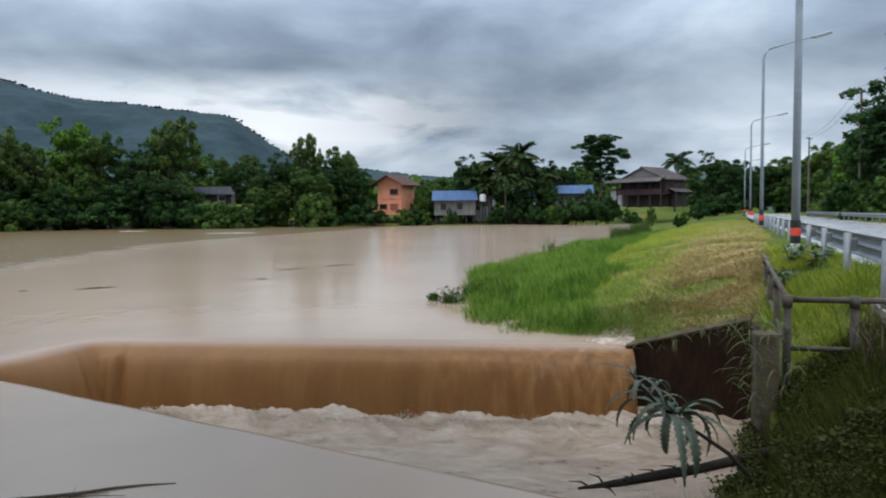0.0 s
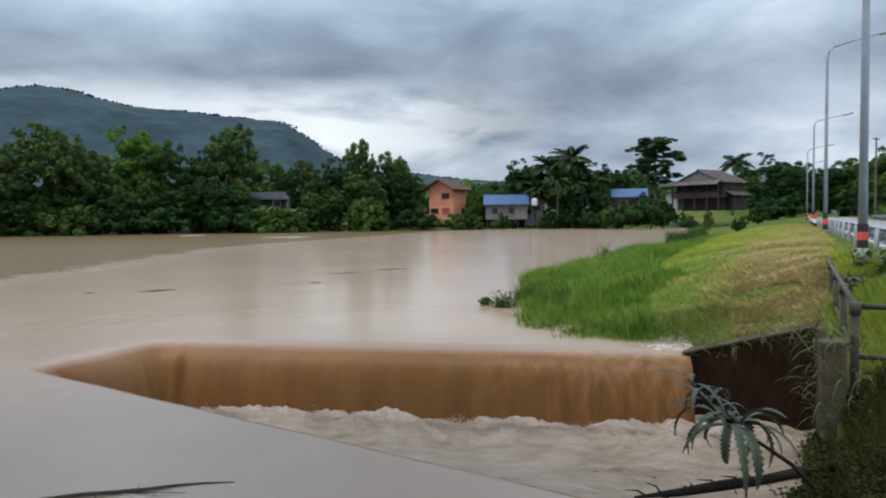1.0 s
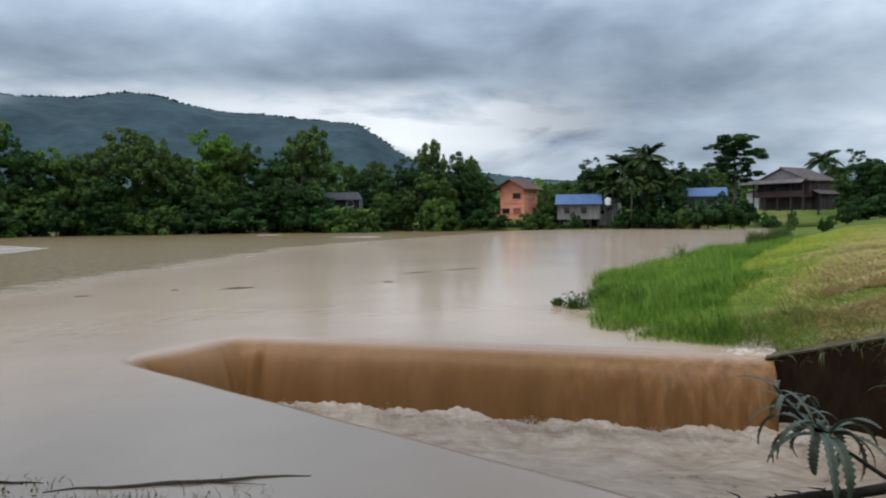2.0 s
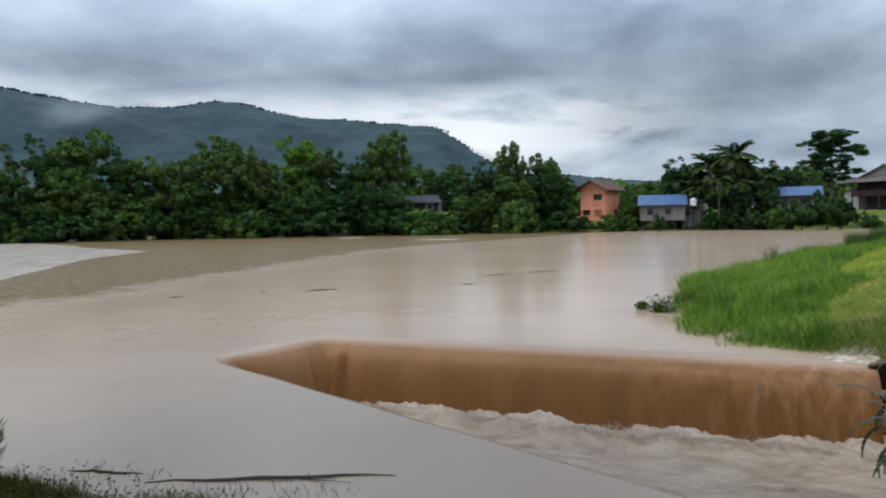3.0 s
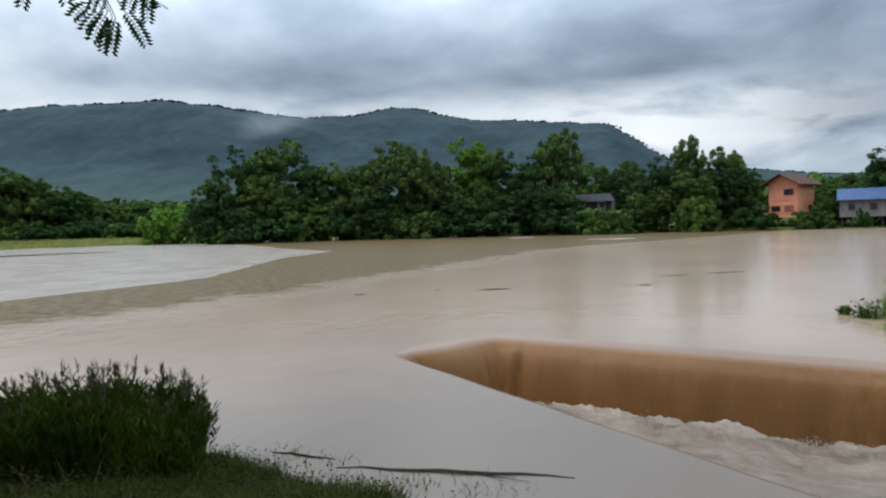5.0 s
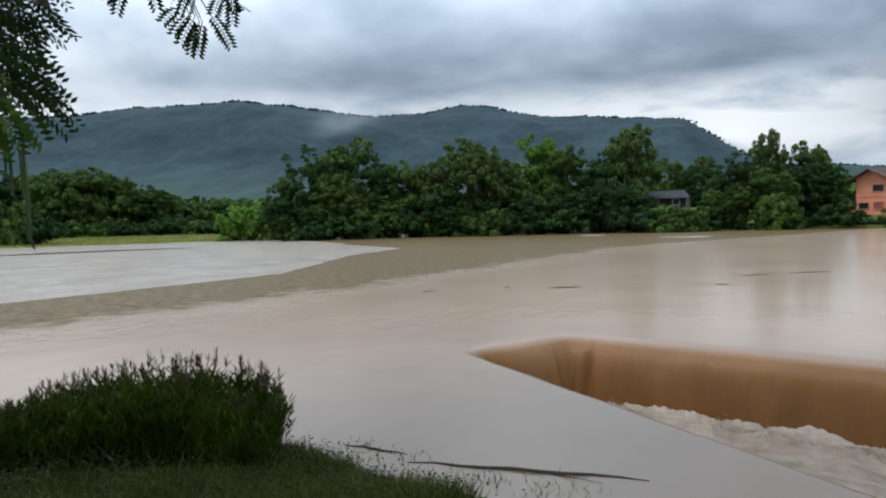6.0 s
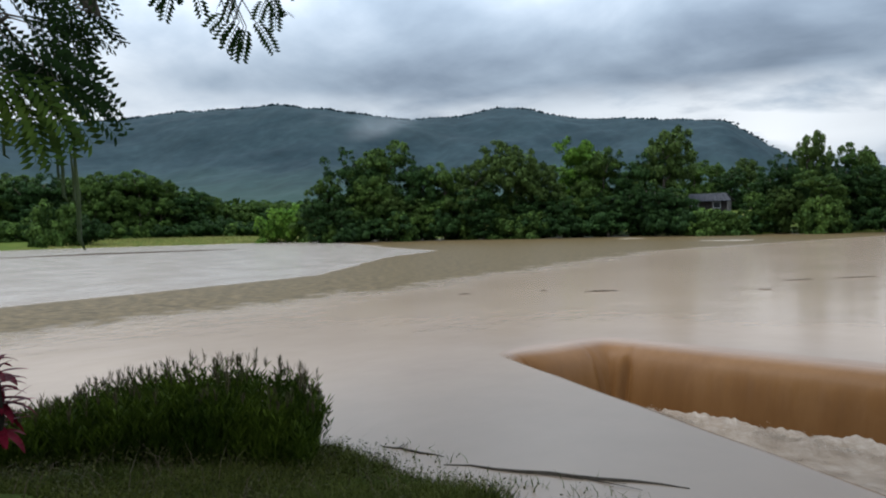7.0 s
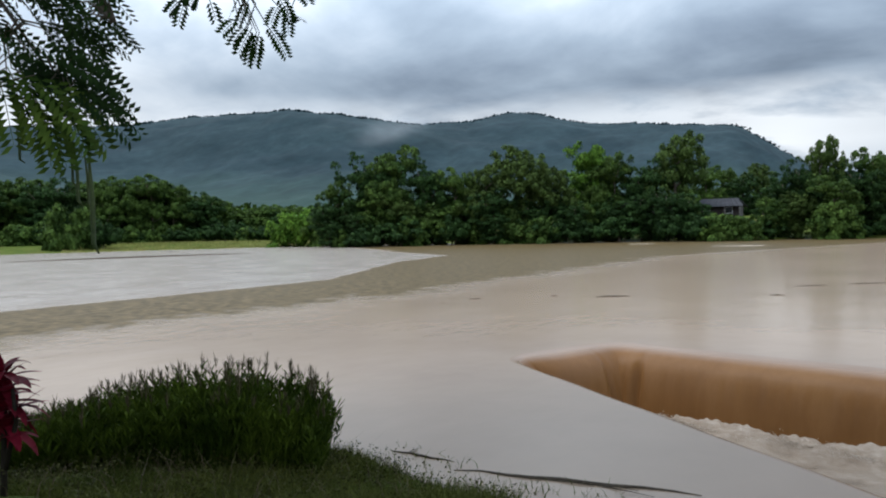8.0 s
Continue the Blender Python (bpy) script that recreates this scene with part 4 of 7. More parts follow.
def crown_points(rng, lobes, clumps, leaves, spread, flat=0.72):
    """Leaf places: domed tufts set on the outside of rounded lobes, their leaves on the upper side of each tuft."""
    pts, outs = [], []
    vol = np.array([r[0] * r[1] + r[0] * r[2] for _, r in lobes])
    which = rng.choice(len(lobes), clumps, p=vol / vol.sum())
    for k in which:
        c, r = lobes[k]
        d = rng.normal(0, 1, 3)
        d /= np.linalg.norm(d)
        if d[2] < -0.35:
            d[2] *= 0.4
        p = np.array(c) + d * np.array(r) * rng.uniform(0.70, 1.05)
        sp = spread * rng.uniform(0.55, 1.5)
        n = max(8, int(leaves * (sp / spread) ** 1.6))
        g = rng.normal(0, 1, (n, 3)) + d * 0.55 + np.array([0, 0, 0.75])
        g /= np.linalg.norm(g, axis=1, keepdims=True) + 1e-9
        q = p + g * np.array([sp, sp, sp * flat]) * rng.uniform(0.5, 1.25, (n, 1)) - np.array([0, 0, sp * 0.35])
        pts.append(q)
        outs.append(g)
    return np.vstack(pts), np.vstack(outs)


def build_tree(name, label, category, leafmat, height, width, seed, clear=0.22, clumps=330, leaves=40, leaf=0.27, tiers=0, group=""):
    """A broadleaf tree: tapered trunk, limbs to each lobe, crown of small leaf clumps."""
    rng = np.random.default_rng(seed)
    t = thing(name, label, category, group=group)
    lobes = []
    n = 9 if not tiers else tiers
    for i in range(n):
        h = clear + (0.93 - clear) * (i + 0.5) / n
        a = rng.uniform(0, 6.28)
        girth = width * 0.5 * (math.sin(math.pi * (0.18 + 0.72 * (1 - (h - clear) / (1 - clear)))) ** 0.7)
        off = girth * rng.uniform(0.25, 0.6)
        if tiers:
            lobes.append(((math.cos(a) * off * 0.7, math.sin(a) * off * 0.7, h * height), (girth * rng.uniform(0.65, 0.95), girth * rng.uniform(0.65, 0.95), height * 0.055)))
        else:
            rr = girth * rng.uniform(0.5, 0.8)
            lobes.append(((math.cos(a) * off, math.sin(a) * off, h * height), (rr, rr, rr * rng.uniform(0.6, 0.95))))
    lobes.append(((0, 0, height * 0.84), (width * 0.27, width * 0.27, height * 0.11)))
    bm = bmesh.new()
    r0 = 0.022 * height + 0.05
    bend = rng.uniform(-0.3, 0.3, 2)
    trunk = [(bend[0] * k * k * 0.5, bend[1] * k * k * 0.5, height * 0.85 * k - 0.3) for k in (0, 0.15, 0.35, 0.6, 0.8, 1.0)]
    tube(bm, trunk, [r0 * 1.3, r0, r0 * 0.85, r0 * 0.6, r0 * 0.35, r0 * 0.12], 7)
    part("trunk", bm, BARK, t, smooth=True)
    for c, r in lobes:
        bm = bmesh.new()
        s = Vector((bend[0] * 0.1, bend[1] * 0.1, max(height * 0.12, c[2] - height * 0.18)))
        e = Vector(c)
        tube(bm, [s, s.lerp(e, 0.5) + Vector((0, 0, -0.04 * height)), e], [r0 * 0.42, r0 * 0.28, r0 * 0.08], 5)
        part("limb", bm, BARK, t, smooth=True)
    C, N = crown_points(rng, lobes, int(clumps * 0.65), int(leaves * 1.7), 0.058 * height, 0.72 if not tiers else 0.26)
    V, F = leaf_tris(C, leaf, rng, N)
    V[:, 2] *= height / np.percentile(V[:, 2], 99.7)
    V[:, 2] = np.maximum(V[:, 2], 0.05)
    part("crown", np_mesh("crown", V, F, leafmat), None, t)
    return t


def build_shrub(label, leafmat, height, width, seed, leaf=0.25, clumps=130, leaves=34):
    rng = np.random.default_rng(seed)
    t = thing("shrub", label, "shrub", group="shrubs on the far bank")
    lobes = [((rng.uniform(-0.3, 0.3) * width, rng.uniform(-0.3, 0.3) * width, height * rng.uniform(0.12, 0.6)), (width * rng.uniform(0.22, 0.36), width * rng.uniform(0.22, 0.36), height * rng.uniform(0.25, 0.4))) for _ in range(9)]
    for c, r in lobes[:4]:
        bm = bmesh.new()
        tube(bm, [(c[0] * 0.2, c[1] * 0.2, -0.2), (c[0] * 0.5, c[1] * 0.5, c[2] * 0.5), c], [0.07, 0.05, 0.015], 5)
        part("stem", bm, BARK, t)
    C, N = crown_points(rng, lobes, clumps // 2, leaves * 2, 0.13 * height)
    V, F = leaf_tris(C, leaf, rng, N)
    V[:, 2] *= height / np.percentile(V[:, 2], 99.5)
    V[:, 2] = np.maximum(V[:, 2], -0.3)
    part("leaves", np_mesh("leaves", V, F, leafmat), None, t)
    return t


def frond(bm, base, azim, rise, length, rng, leaflets=26, width=0.55, blade=0.05):
    """A feather leaf: an arching rib with paired leaflets."""
    d = Vector((math.cos(azim), math.sin(azim), 0))
    pts, p, a = [], Vector(base), rise
    for i in range(9):
        pts.append(p.copy())
        p = p + (d * math.cos(a) + Vector((0, 0, math.sin(a)))) * (length / 8)
        a -= 0.15 + 0.05 * rng.random()
    tube(bm, pts, [0.035 * (1 - i / 10) + 0.006 for i in range(9)], 4)
    side = Vector((-d.y, d.x, 0))
    for k in range(leaflets):
        s = 0.12 + 0.86 * k / (leaflets - 1)
        i = min(7, int(s * 8))
        q = pts[i].lerp(pts[i + 1], s * 8 - i)
        ax = (pts[i + 1] - pts[i]).normalized()
        ln = width * math.sin(math.pi * (0.12 + 0.8 * s)) * (0.9 + 0.2 * rng.random())
        for sg in (-1, 1):
            tip = q + (side * sg * 0.8 + ax * 0.5 + Vector((0, 0, -0.35 - 0.3 * rng.random()))).normalized() * ln
            m = q.lerp(tip, 0.5) + Vector((0, 0, 0.06 * ln))
            v = [bm.verts.new(x) for x in (q, m + ax * blade, tip, m - ax * blade)]
            bm.faces.new(v)


def build_palm(height, seed, spread=3.6, fronds=20, label="tall coconut palm with drooping feather fronds"):
    rng = np.random.default_rng(seed)
    t = thing("palm_tree", label, "palm", group="palms by the village")
    bm = bmesh.new()
    lean = rng.uniform(-0.6, 0.6, 2)
    top = Vector((lean[0], lean[1], height))
    tube(bm, [(lean[0] * k * k, lean[1] * k * k, height * k - (0.3 if k == 0 else 0)) for k in (0, 0.2, 0.4, 0.6, 0.8, 1.0)], [0.24, 0.18, 0.16, 0.15, 0.14, 0.12], 8)
    part("trunk", bm, BARK, t, smooth=True)
    for i in range(fronds):
        bm = bmesh.new()
        frond(bm, top, i * 2.399 + rng.uniform(-0.2, 0.2), rng.uniform(-0.35, 1.45), spread * rng.uniform(0.8, 1.05), rng, 34, 0.85, 0.075)
        part("frond", bm, LEAF_PALM, t)
    return t


def polar(az, d):
    return -math.sin(radians(az)) * d, math.cos(radians(az)) * d


def stand(ob, az, d, size=1.0, turn=0.0, sink=0.1, tall=1.0):
    x, y = polar(az, d)
    z = float(ground_height(x, y))
    own = ob.scale
    return copy_thing(ob, pose(x, y, max(z, 0.0) - sink, 0, 0, turn) @ Matrix.Diagonal((size / own.x, size / own.y, size * tall / own.z, 1)))


def place(ob, az, d, size=1.0, turn=0.0, sink=0.1, tall=1.0):
    x, y = polar(az, d)
    z = float(ground_height(x, y))
    ob.matrix_basis = pose(x, y, max(z, 0.0) - sink, 0, 0, turn) @ Matrix.Diagonal((size, size, size * tall, 1))


GROUP = "trees on the far bank"
T_DARK = build_tree("broadleaf_tree", "dense dark green broadleaf tree on the far bank", "tree", LEAF_DARK, 12, 12, 1, 0.03, 380, group=GROUP)
T_MID = build_tree("broadleaf_tree", "rounded mid-green broadleaf tree on the far bank", "tree", LEAF_MID, 12, 11, 2, 0.04, 360, group=GROUP)
T_OLIVE = build_tree("broadleaf_tree", "olive-green spreading tree with loose foliage", "tree", LEAF_OLIVE, 12, 11, 3, 0.03, 360, group=GROUP)
T_BRIGHT = build_tree("broadleaf_tree", "bright green tree with fresh leaves", "tree", LEAF_BRIGHT, 12, 10, 4, 0.10, 330, group=GROUP)
T_TIER = build_tree("layered_tree", "tall dark tree with flat layered boughs", "tree", LEAF_DARK, 14, 13.5, 6, 0.24, 420, 44, 0.28, 9, group=GROUP)
SHRUB_D = build_shrub("dense dark green shrub on the river bank", LEAF_DARK, 4, 6, 21)
SHRUB_M = build_shrub("leafy green shrub on the river bank", LEAF_MID, 4, 6, 22)
SHRUB_B = build_shrub("bright green leafy shrub on the bank", LEAF_BRIGHT, 4, 6, 23)
PROTO = {"d": T_DARK, "m": T_MID, "o": T_OLIVE, "b": T_BRIGHT, "t": T_TIER, "D": SHRUB_D, "M": SHRUB_M, "B": SHRUB_B}
FULL = {"d": 12, "m": 12, "o": 12, "b": 12, "t": 14, "D": 4, "M": 4, "B": 4}
USED = set()
DICE = random.Random(4)


def grow(kind, az, d, top, wide=1.0):
    """A tree of that kind whose top stands at the height top over the water."""
    x, y = polar(az, d)
    z = max(float(ground_height(x, y)), 0.0)
    tall = (top - z + 0.1) / FULL[kind]
    size = wide * tall
    turn = DICE.uniform(0, 360)
    if kind not in USED:
        USED.add(kind)
        place(PROTO[kind], az, d, size, turn, 0.1, tall / size)
    else:
        stand(PROTO[kind], az, d, size, turn, 0.1, tall / size)


# kind, direction, distance, height of the top, width factor
WOOD = (("m", 47.2, 134, 12.0, 0.9), ("d", 45.0, 135, 17.0, 0.9), ("m", 42.6, 134, 18.4, 0.85), ("d", 40.4, 132, 15.6, 0.85), ("m", 37.9, 131, 13.8, 0.9), ("o", 35.4, 130, 14.6, 0.9),
        ("o", 32.6, 129, 17.2, 0.85), ("o", 30.0, 129, 13.8, 0.9), ("b", 27.2, 134, 17.8, 0.9), ("m", 25.4, 130, 15.4, 0.8), ("d", 23.0, 131, 14.4, 0.9), ("o", 20.9, 133, 18.6, 0.85))
for kind, az, d, top, wide in WOOD:
    grow(kind, az, d, top, wide * 0.80)
WOOD = (("d", 13.5, 130, 10.8, 0.8), ("d", 12.4, 127, 12.6, 0.6), ("o", 11.1, 129, 15.8, 0.52), ("d", 9.7, 131, 12.2, 0.7), ("m", 7.9, 130, 13.9, 0.60), ("d", 8.7, 127, 11.4, 0.7), ("d", 6.9, 129, 10.6, 0.6), ("M", 10.6, 118.5, 5.2, 0.7), ("M", 9.3, 119, 3.8, 0.7), ("M", 18.3, 118.5, 4.2, 0.9), ("M", 16.9, 117.5, 3.9, 1.0), ("M", 15.8, 118, 3.0, 0.9),
        ("m", 17.4, 175, 16.0, 0.8), ("m", 18.7, 166, 14.5, 0.9), ("d", 16.1, 168, 13.5, 0.9), ("o", 14.8, 180, 16.5, 0.8), ("m", 3.0, 185, 10.5, 1.1), ("m", 0.2, 190, 11.5, 1.1), ("d", -1.5, 150, 10.0, 0.9), ("d", -2.2, 131, 12.2, 0.75), ("d", -7.4, 133, 11.0, 0.8))
for w in WOOD:
    grow(*w)
WOOD = (("d", -9.0, 140, 12.0, 0.9), ("m", -10.6, 150, 11.4, 0.9), ("t", -12.4, 158, 18.2, 0.85), ("m", -9.8, 175, 12.5, 0.9), ("m", -15.0, 160, 10.0, 1.0), ("d", -20.9, 112, 10.6, 1.0), ("d", -22.0, 118, 9.6, 1.0), ("D", -20.6, 108, 5.0, 0.8), ("D", -21.8, 106, 5.0, 0.9),
        ("m", -19.0, 150, 11.0, 0.9), ("d", -22.8, 128, 8.4, 0.8), ("m", -24.0, 200, 13.0, 1.1), ("d", -25.0, 190, 14.0, 1.1), ("m", -26.2, 180, 13.8, 1.1))
for w in WOOD:
    grow(*w)
# beyond the road
WOOD = (("d", -27.2, 150, 10.6, 1.0), ("m", -27.9, 122, 11.0, 0.9), ("m", -28.8, 108, 11.0, 0.9), ("b", -29.7, 98, 10.4, 0.8), ("d", -31.6, 92, 12.6, 0.7), ("d", -32.7, 86, 13.0, 0.9), ("d", -33.9, 80, 15.6, 0.95), ("d", -36.0, 72, 17.5, 1.0), ("m", -38.6, 64, 16, 0.9), ("m", -41.5, 56, 13, 0.9),
        ("d", -46.0, 50, 13, 0.9), ("D", -30.2, 84, 5.4, 0.9), ("M", -31.4, 74, 5.0, 0.9), ("M", -32.6, 67, 5.0, 0.9), ("D", -34.2, 60, 5.0, 0.9), ("M", -36.2, 52, 5.0, 0.9), ("M", -28.6, 104, 5.0, 1.0))
for w in WOOD:
    grow(*w)
# low boughs that hang to the water
for i in range(22):
    az = 47.5 - i * 1.75 + DICE.uniform(-0.5, 0.5)
    if 15.0 < az < 19.4:
        continue
    grow(DICE.choice("ddmo"), az, (121 if az < 22 else 125 if az < 36 else 129) + DICE.uniform(0, 3), DICE.uniform(6.5, 10.0), DICE.uniform(0.8, 1.05))
# undergrowth along the far bank
for i in range(46):
    az = 48.5 - i * 1.24 + DICE.uniform(-0.4, 0.4)
    if az < -9 or -4.4 < az < 6.6:
        continue
    gap = 15.2 < az < 19.0
    for k in range(2 if gap else DICE.choice((0, 0, 1, 1))):
        kind = DICE.choice("DDDM" if not gap else "MMD")
        grow(kind, az + k * 0.5, (118 if az < 22 else 122 if az < 36 else 126) + 4 * k + DICE.uniform(0, 4), DICE.uniform(2.0, 5.4) - (0.6 if gap and not k else 0), DICE.uniform(0.7, 1.3))
for w in (("m", 1.7, 126, 7.0, 0.5), ("D", 2.4, 123, 3.2, 0.8), ("D", -14.6, 112.0, 2.5, 0.7), ("D", 5.2, 122, 2.6, 1.0), ("M", 3.0, 121.5, 2.8, 0.9), ("M", 1.7, 123, 2.6, 0.9), ("D", -0.7, 120.5, 2.9, 0.45), ("m", 0.9, 130, 7.4, 0.7), ("D", 28.9, 121, 4.2, 1.0), ("d", 28.5, 124, 7.0, 0.9), ("D", 30.5, 124, 4.5, 1.0), ("D", 0.7, 126, 4.0, 0.6), ("D", 6.3, 121, 4.4, 0.8), ("D", -4.3, 123, 3.0, 0.7), ("D", -5.4, 124, 3.8, 0.6), ("d", -6.3, 125, 7.0, 0.7), ("D", -7.2, 122, 3.4, 0.7), ("d", -8.1, 125, 7.4, 0.7), ("d", -4.9, 126, 6.5, 0.7),
          ("M", -8.9, 121, 3.2, 0.9), ("D", -10.4, 120, 4.6, 0.8), ("D", -12.0, 119, 5.6, 0.7), ("D", -12.9, 119, 4.4, 0.6), ("M", -16.2, 104, 2.6, 0.4), ("M", -18.6, 74, 2.1, 0.5), ("D", -18.2, 66, 1.9, 0.4), ("D", -19.6, 92, 3.4, 0.6)):
    grow(*w)
# the woods far to the west, low to high
for i in range(34):
    az = 49.0 + i * 0.72 + DICE.uniform(-0.3, 0.3)
    d = DICE.uniform(198, 226)
    grow(DICE.choice("dmmo"), az, d, np.interp(az, (49, 55, 58, 62, 64.5, 67, 70, 74), (9.8, 11.5, 15.5, 18.3, 16.8, 18, 18, 20)) * DICE.uniform(0.88, 1.06), DICE.uniform(0.8, 1.0))
    grow(DICE.choice("DMM"), az + 0.3, 194 + DICE.uniform(-4, 4), DICE.uniform(3.5, 6.8), DICE.uniform(0.9, 1.4))
for w in (("B", 50.6, 150, 7.8, 0.9), ("B", 49.8, 150, 5.6, 0.8), ("B", 51.6, 152, 5.4, 0.8), ("M", 48.6, 146, 6.0, 0.9), ("M", 66.6, 165, 9.5, 0.7), ("D", 64.6, 165, 6.4, 0.8)):
    grow(*w)

PALM = build_palm(9.6, 31, 3.9, 42)
place(PALM, -5.7, 126, 1.22, 20)
for az, d, s, tn in ((-4.3, 128, 1.10, 120), (-6.7, 130, 1.0, 200), (-3.0, 131, 0.95, 40), (-5.0, 124, 0.85, 300), (-8.0, 131, 0.85, 10), (-2.3, 130, 0.86, 155), (-6.1, 124, 0.8, 70), (-3.7, 126, 0.7, 220), (-17.9, 142, 0.98, 35)):
    stand(PALM, az, d, s, tn)


def make_far_forest():
    rng = np.random.default_rng(8)
    P = []
    for _ in range(900):
        az = rng.uniform(-42, 86)
        d = rng.uniform(230, 520)
        x, y = polar(az, d)
        h = rng.uniform(6, 11) * (d / 330) ** 0.5
        c = np.array([x, y, 4.3])
        n = 46
        u = rng.normal(0, 1, (n, 3))
        u /= np.linalg.norm(u, axis=1, keepdims=True)
        P.append(c + u * np.array([h * 0.7, h * 0.7, h * 0.55]) * rng.uniform(0.6, 1.05, (n, 1)) + np.array([0, 0, h * 0.5]))
    V, F = leaf_quads(np.vstack(P), 2.4, rng)
    tagged(part("far_woods", np_mesh("far_woods", V, F, LEAF_MID)), "far belt of mixed green woods below the ridge", "woods", kind="stuff")


make_far_forest()


# ---- grasses ----
def blades(X, Y, Z, h, w, rng, bend=0.5, single=False):
    n = len(X)
    a = rng.uniform(0, 6.28, n)
    B = np.stack([X, Y, Z], 1)
    side = np.stack([np.cos(a), np.sin(a), 0 * a], 1) * (w * 0.5)[:, None]
    b = rng.uniform(0, 6.28, n)
    drop = np.stack([np.cos(b), np.sin(b), 0 * b], 1) * (h * bend * rng.uniform(0.2, 1.0, n))[:, None]
    up = np.array([0, 0, 1.0])
    mid = B + up * (h * 0.6)[:, None] + drop * 0.3
    tip = B + up * (h * 0.95)[:, None] + drop
    if single:
        return np.stack([B - side, B + side, tip], 1).reshape(-1, 3), np.arange(3 * n).reshape(n, 3).tolist()
    V = np.stack([B - side, B + side, mid + side * 0.7, mid - side * 0.7, tip], 1).reshape(-1, 3)
    i = np.arange(n)[:, None] * 5
    F = (i + np.array([[0, 1, 2, 3]])).tolist() + (i + np.array([[3, 2, 4]])).tolist()
    return V, F


def scatter(poly, n, rng, keep=None):
    q = np.array(poly)
    lo, hi = q.min(0), q.max(0)
    X, Y = rng.uniform(lo[0], hi[0], n * 3), rng.uniform(lo[1], hi[1], n * 3)
    ok = inside_and_distance(X, Y, poly) > 0
    if keep is not None:
        ok &= keep(X, Y)
    return X[ok][:n], Y[ok][:n]


def grass_patch(name, label, poly, n, h, w, material, seed, bend=0.5, sink=0.05, keep=None, thin=-9.0):
    rng = np.random.default_rng(seed)
    X, Y = scatter(poly, n, rng, keep)
    Z = ground_height(X, Y)
    ok = (Z > -1.0) & (wavy(X, Y, 0.55) + 0.7 * wavy(Y, X, 1.6) + rng.normal(0, 0.5, len(X)) > thin)
    X, Y, Z = X[ok], Y[ok], np.maximum(Z[ok], -0.15) - sink
    hh = h * rng.uniform(0.55, 1.25, len(X)) * (0.82 + 0.36 * wavy(X, Y, 0.9) + 0.24 * wavy(Y, X, 2.7))
    V, F = blades(X, Y, Z, hh, np.full(len(X), w), rng, bend, True)
    tagged(part(name, np_mesh(name, V, F, material)), label, "grass", kind="stuff")


def ragged(poly, amount, seed):
    """An outline with its sides broken into uneven bays."""
    rng = random.Random(seed)
    out = []
    for (x0, y0), (x1, y1) in zip(poly, poly[1:] + poly[:1]):
        n = max(1, int(math.hypot(x1 - x0, y1 - y0) / 1.5))
        for i in range(n):
            out.append((x0 + (x1 - x0) * i / n + rng.uniform(-amount, amount), y0 + (y1 - y0) * i / n + rng.uniform(-amount, amount)))
    return out


TALL = [(0.8, 15.0), (0.75, 20.0), (1.0, 26.0), (2.6, 32.0), (7.2, 43.7), (12.5, 55.0), (17.5, 56.5), (12.0, 43), (8.6, 33), (6.6, 26), (4.9, 20), (3.7, 16), (3.1, 13.6), (3.0, 12.7), (1.6, 13.3), (0.95, 14.0)]
MOWN = [(2.7, 13.3), (3.1, 16), (4.2, 20), (6.0, 26), (8.0, 33), (11.4, 43), (17.0, 56.5), (23.8, 55.5), (14.4, 32.5), (7.4, 16.0), (5.3, 11.9), (3.6, 12.4)]
TALL = ragged(TALL, 0.55, 2)


def lean_east(x, y):
    """From -1 at the tall grass to 1 along the railing side of the mown strip, fading back to green by the road."""
    along = (y - 13.2) * 0.42 + 3.4
    u = (x - along) / (2.6 + 0.06 * (y - 13))
    return np.where(u < 0.75, 2.2 * u - 0.8, 0.85 - 2.4 * (u - 0.75))


grass_patch("rank_weeds", "darker green rank weeds among the tall grass", TALL, 9000, 0.46, 0.04, LEAF_MID, 57, 0.7, thin=0.7)
WATERSIDE = ragged([(0.50, 15.2), (0.62, 14.75), (0.95, 14.45), (1.35, 13.95), (1.95, 13.65), (2.7, 13.3), (3.0, 14.0), (2.1, 15.0), (1.8, 17.0), (1.9, 21.0), (2.6, 27.0), (1.5, 27.5), (0.95, 23.8), (0.72, 20.5), (0.62, 17.5)], 0.12, 9)
grass_patch("waterside_grass", "tall green grass standing at the water's edge", WATERSIDE, 15000, 0.52, 0.020, GRASS_TALL, 58, 0.8)
grass_patch("waterside_weeds", "dark leafy weeds along the water's edge", WATERSIDE, 9000, 0.50, 0.045, LEAF_MID, 59, 0.7, thin=0.25)
grass_patch("reed_bed", "rank olive reeds growing out of the tall grass", [(12.6, 53.2), (15.6, 53.2), (16.2, 57.2), (13.4, 57.4)], 2600, 1.35, 0.05, LEAF_OLIVE, 51, 0.4)
grass_patch("tall_tufts", "taller tufts of bright grass", [p for p in TALL if p[1] < 44], 12000, 0.66, 0.020, GRASS_TALL, 52, 0.9, thin=0.85)
grass_patch("tall_grass", "lush bright green tall grass at the water's edge", TALL, 70000, 0.40, 0.022, GRASS_TALL, 41, 0.9)
grass_patch("tall_grass_near", "lush bright green tall grass nearest the weir", [p for p in TALL if p[1] < 33], 80000, 0.32, 0.015, GRASS_TALL, 42, 0.9)
grass_patch("cut_grass", "cut yellowing grass lying on the slope", MOWN, 170000, 0.10, 0.016, GRASS_HAY, 43, 2.6, 0.01, keep=lambda x, y: lean_east(x, y) + 0.6 * wavy(x, y, 1.1) + 0.6 * wavy(y, x, 2.6) > -1.0)
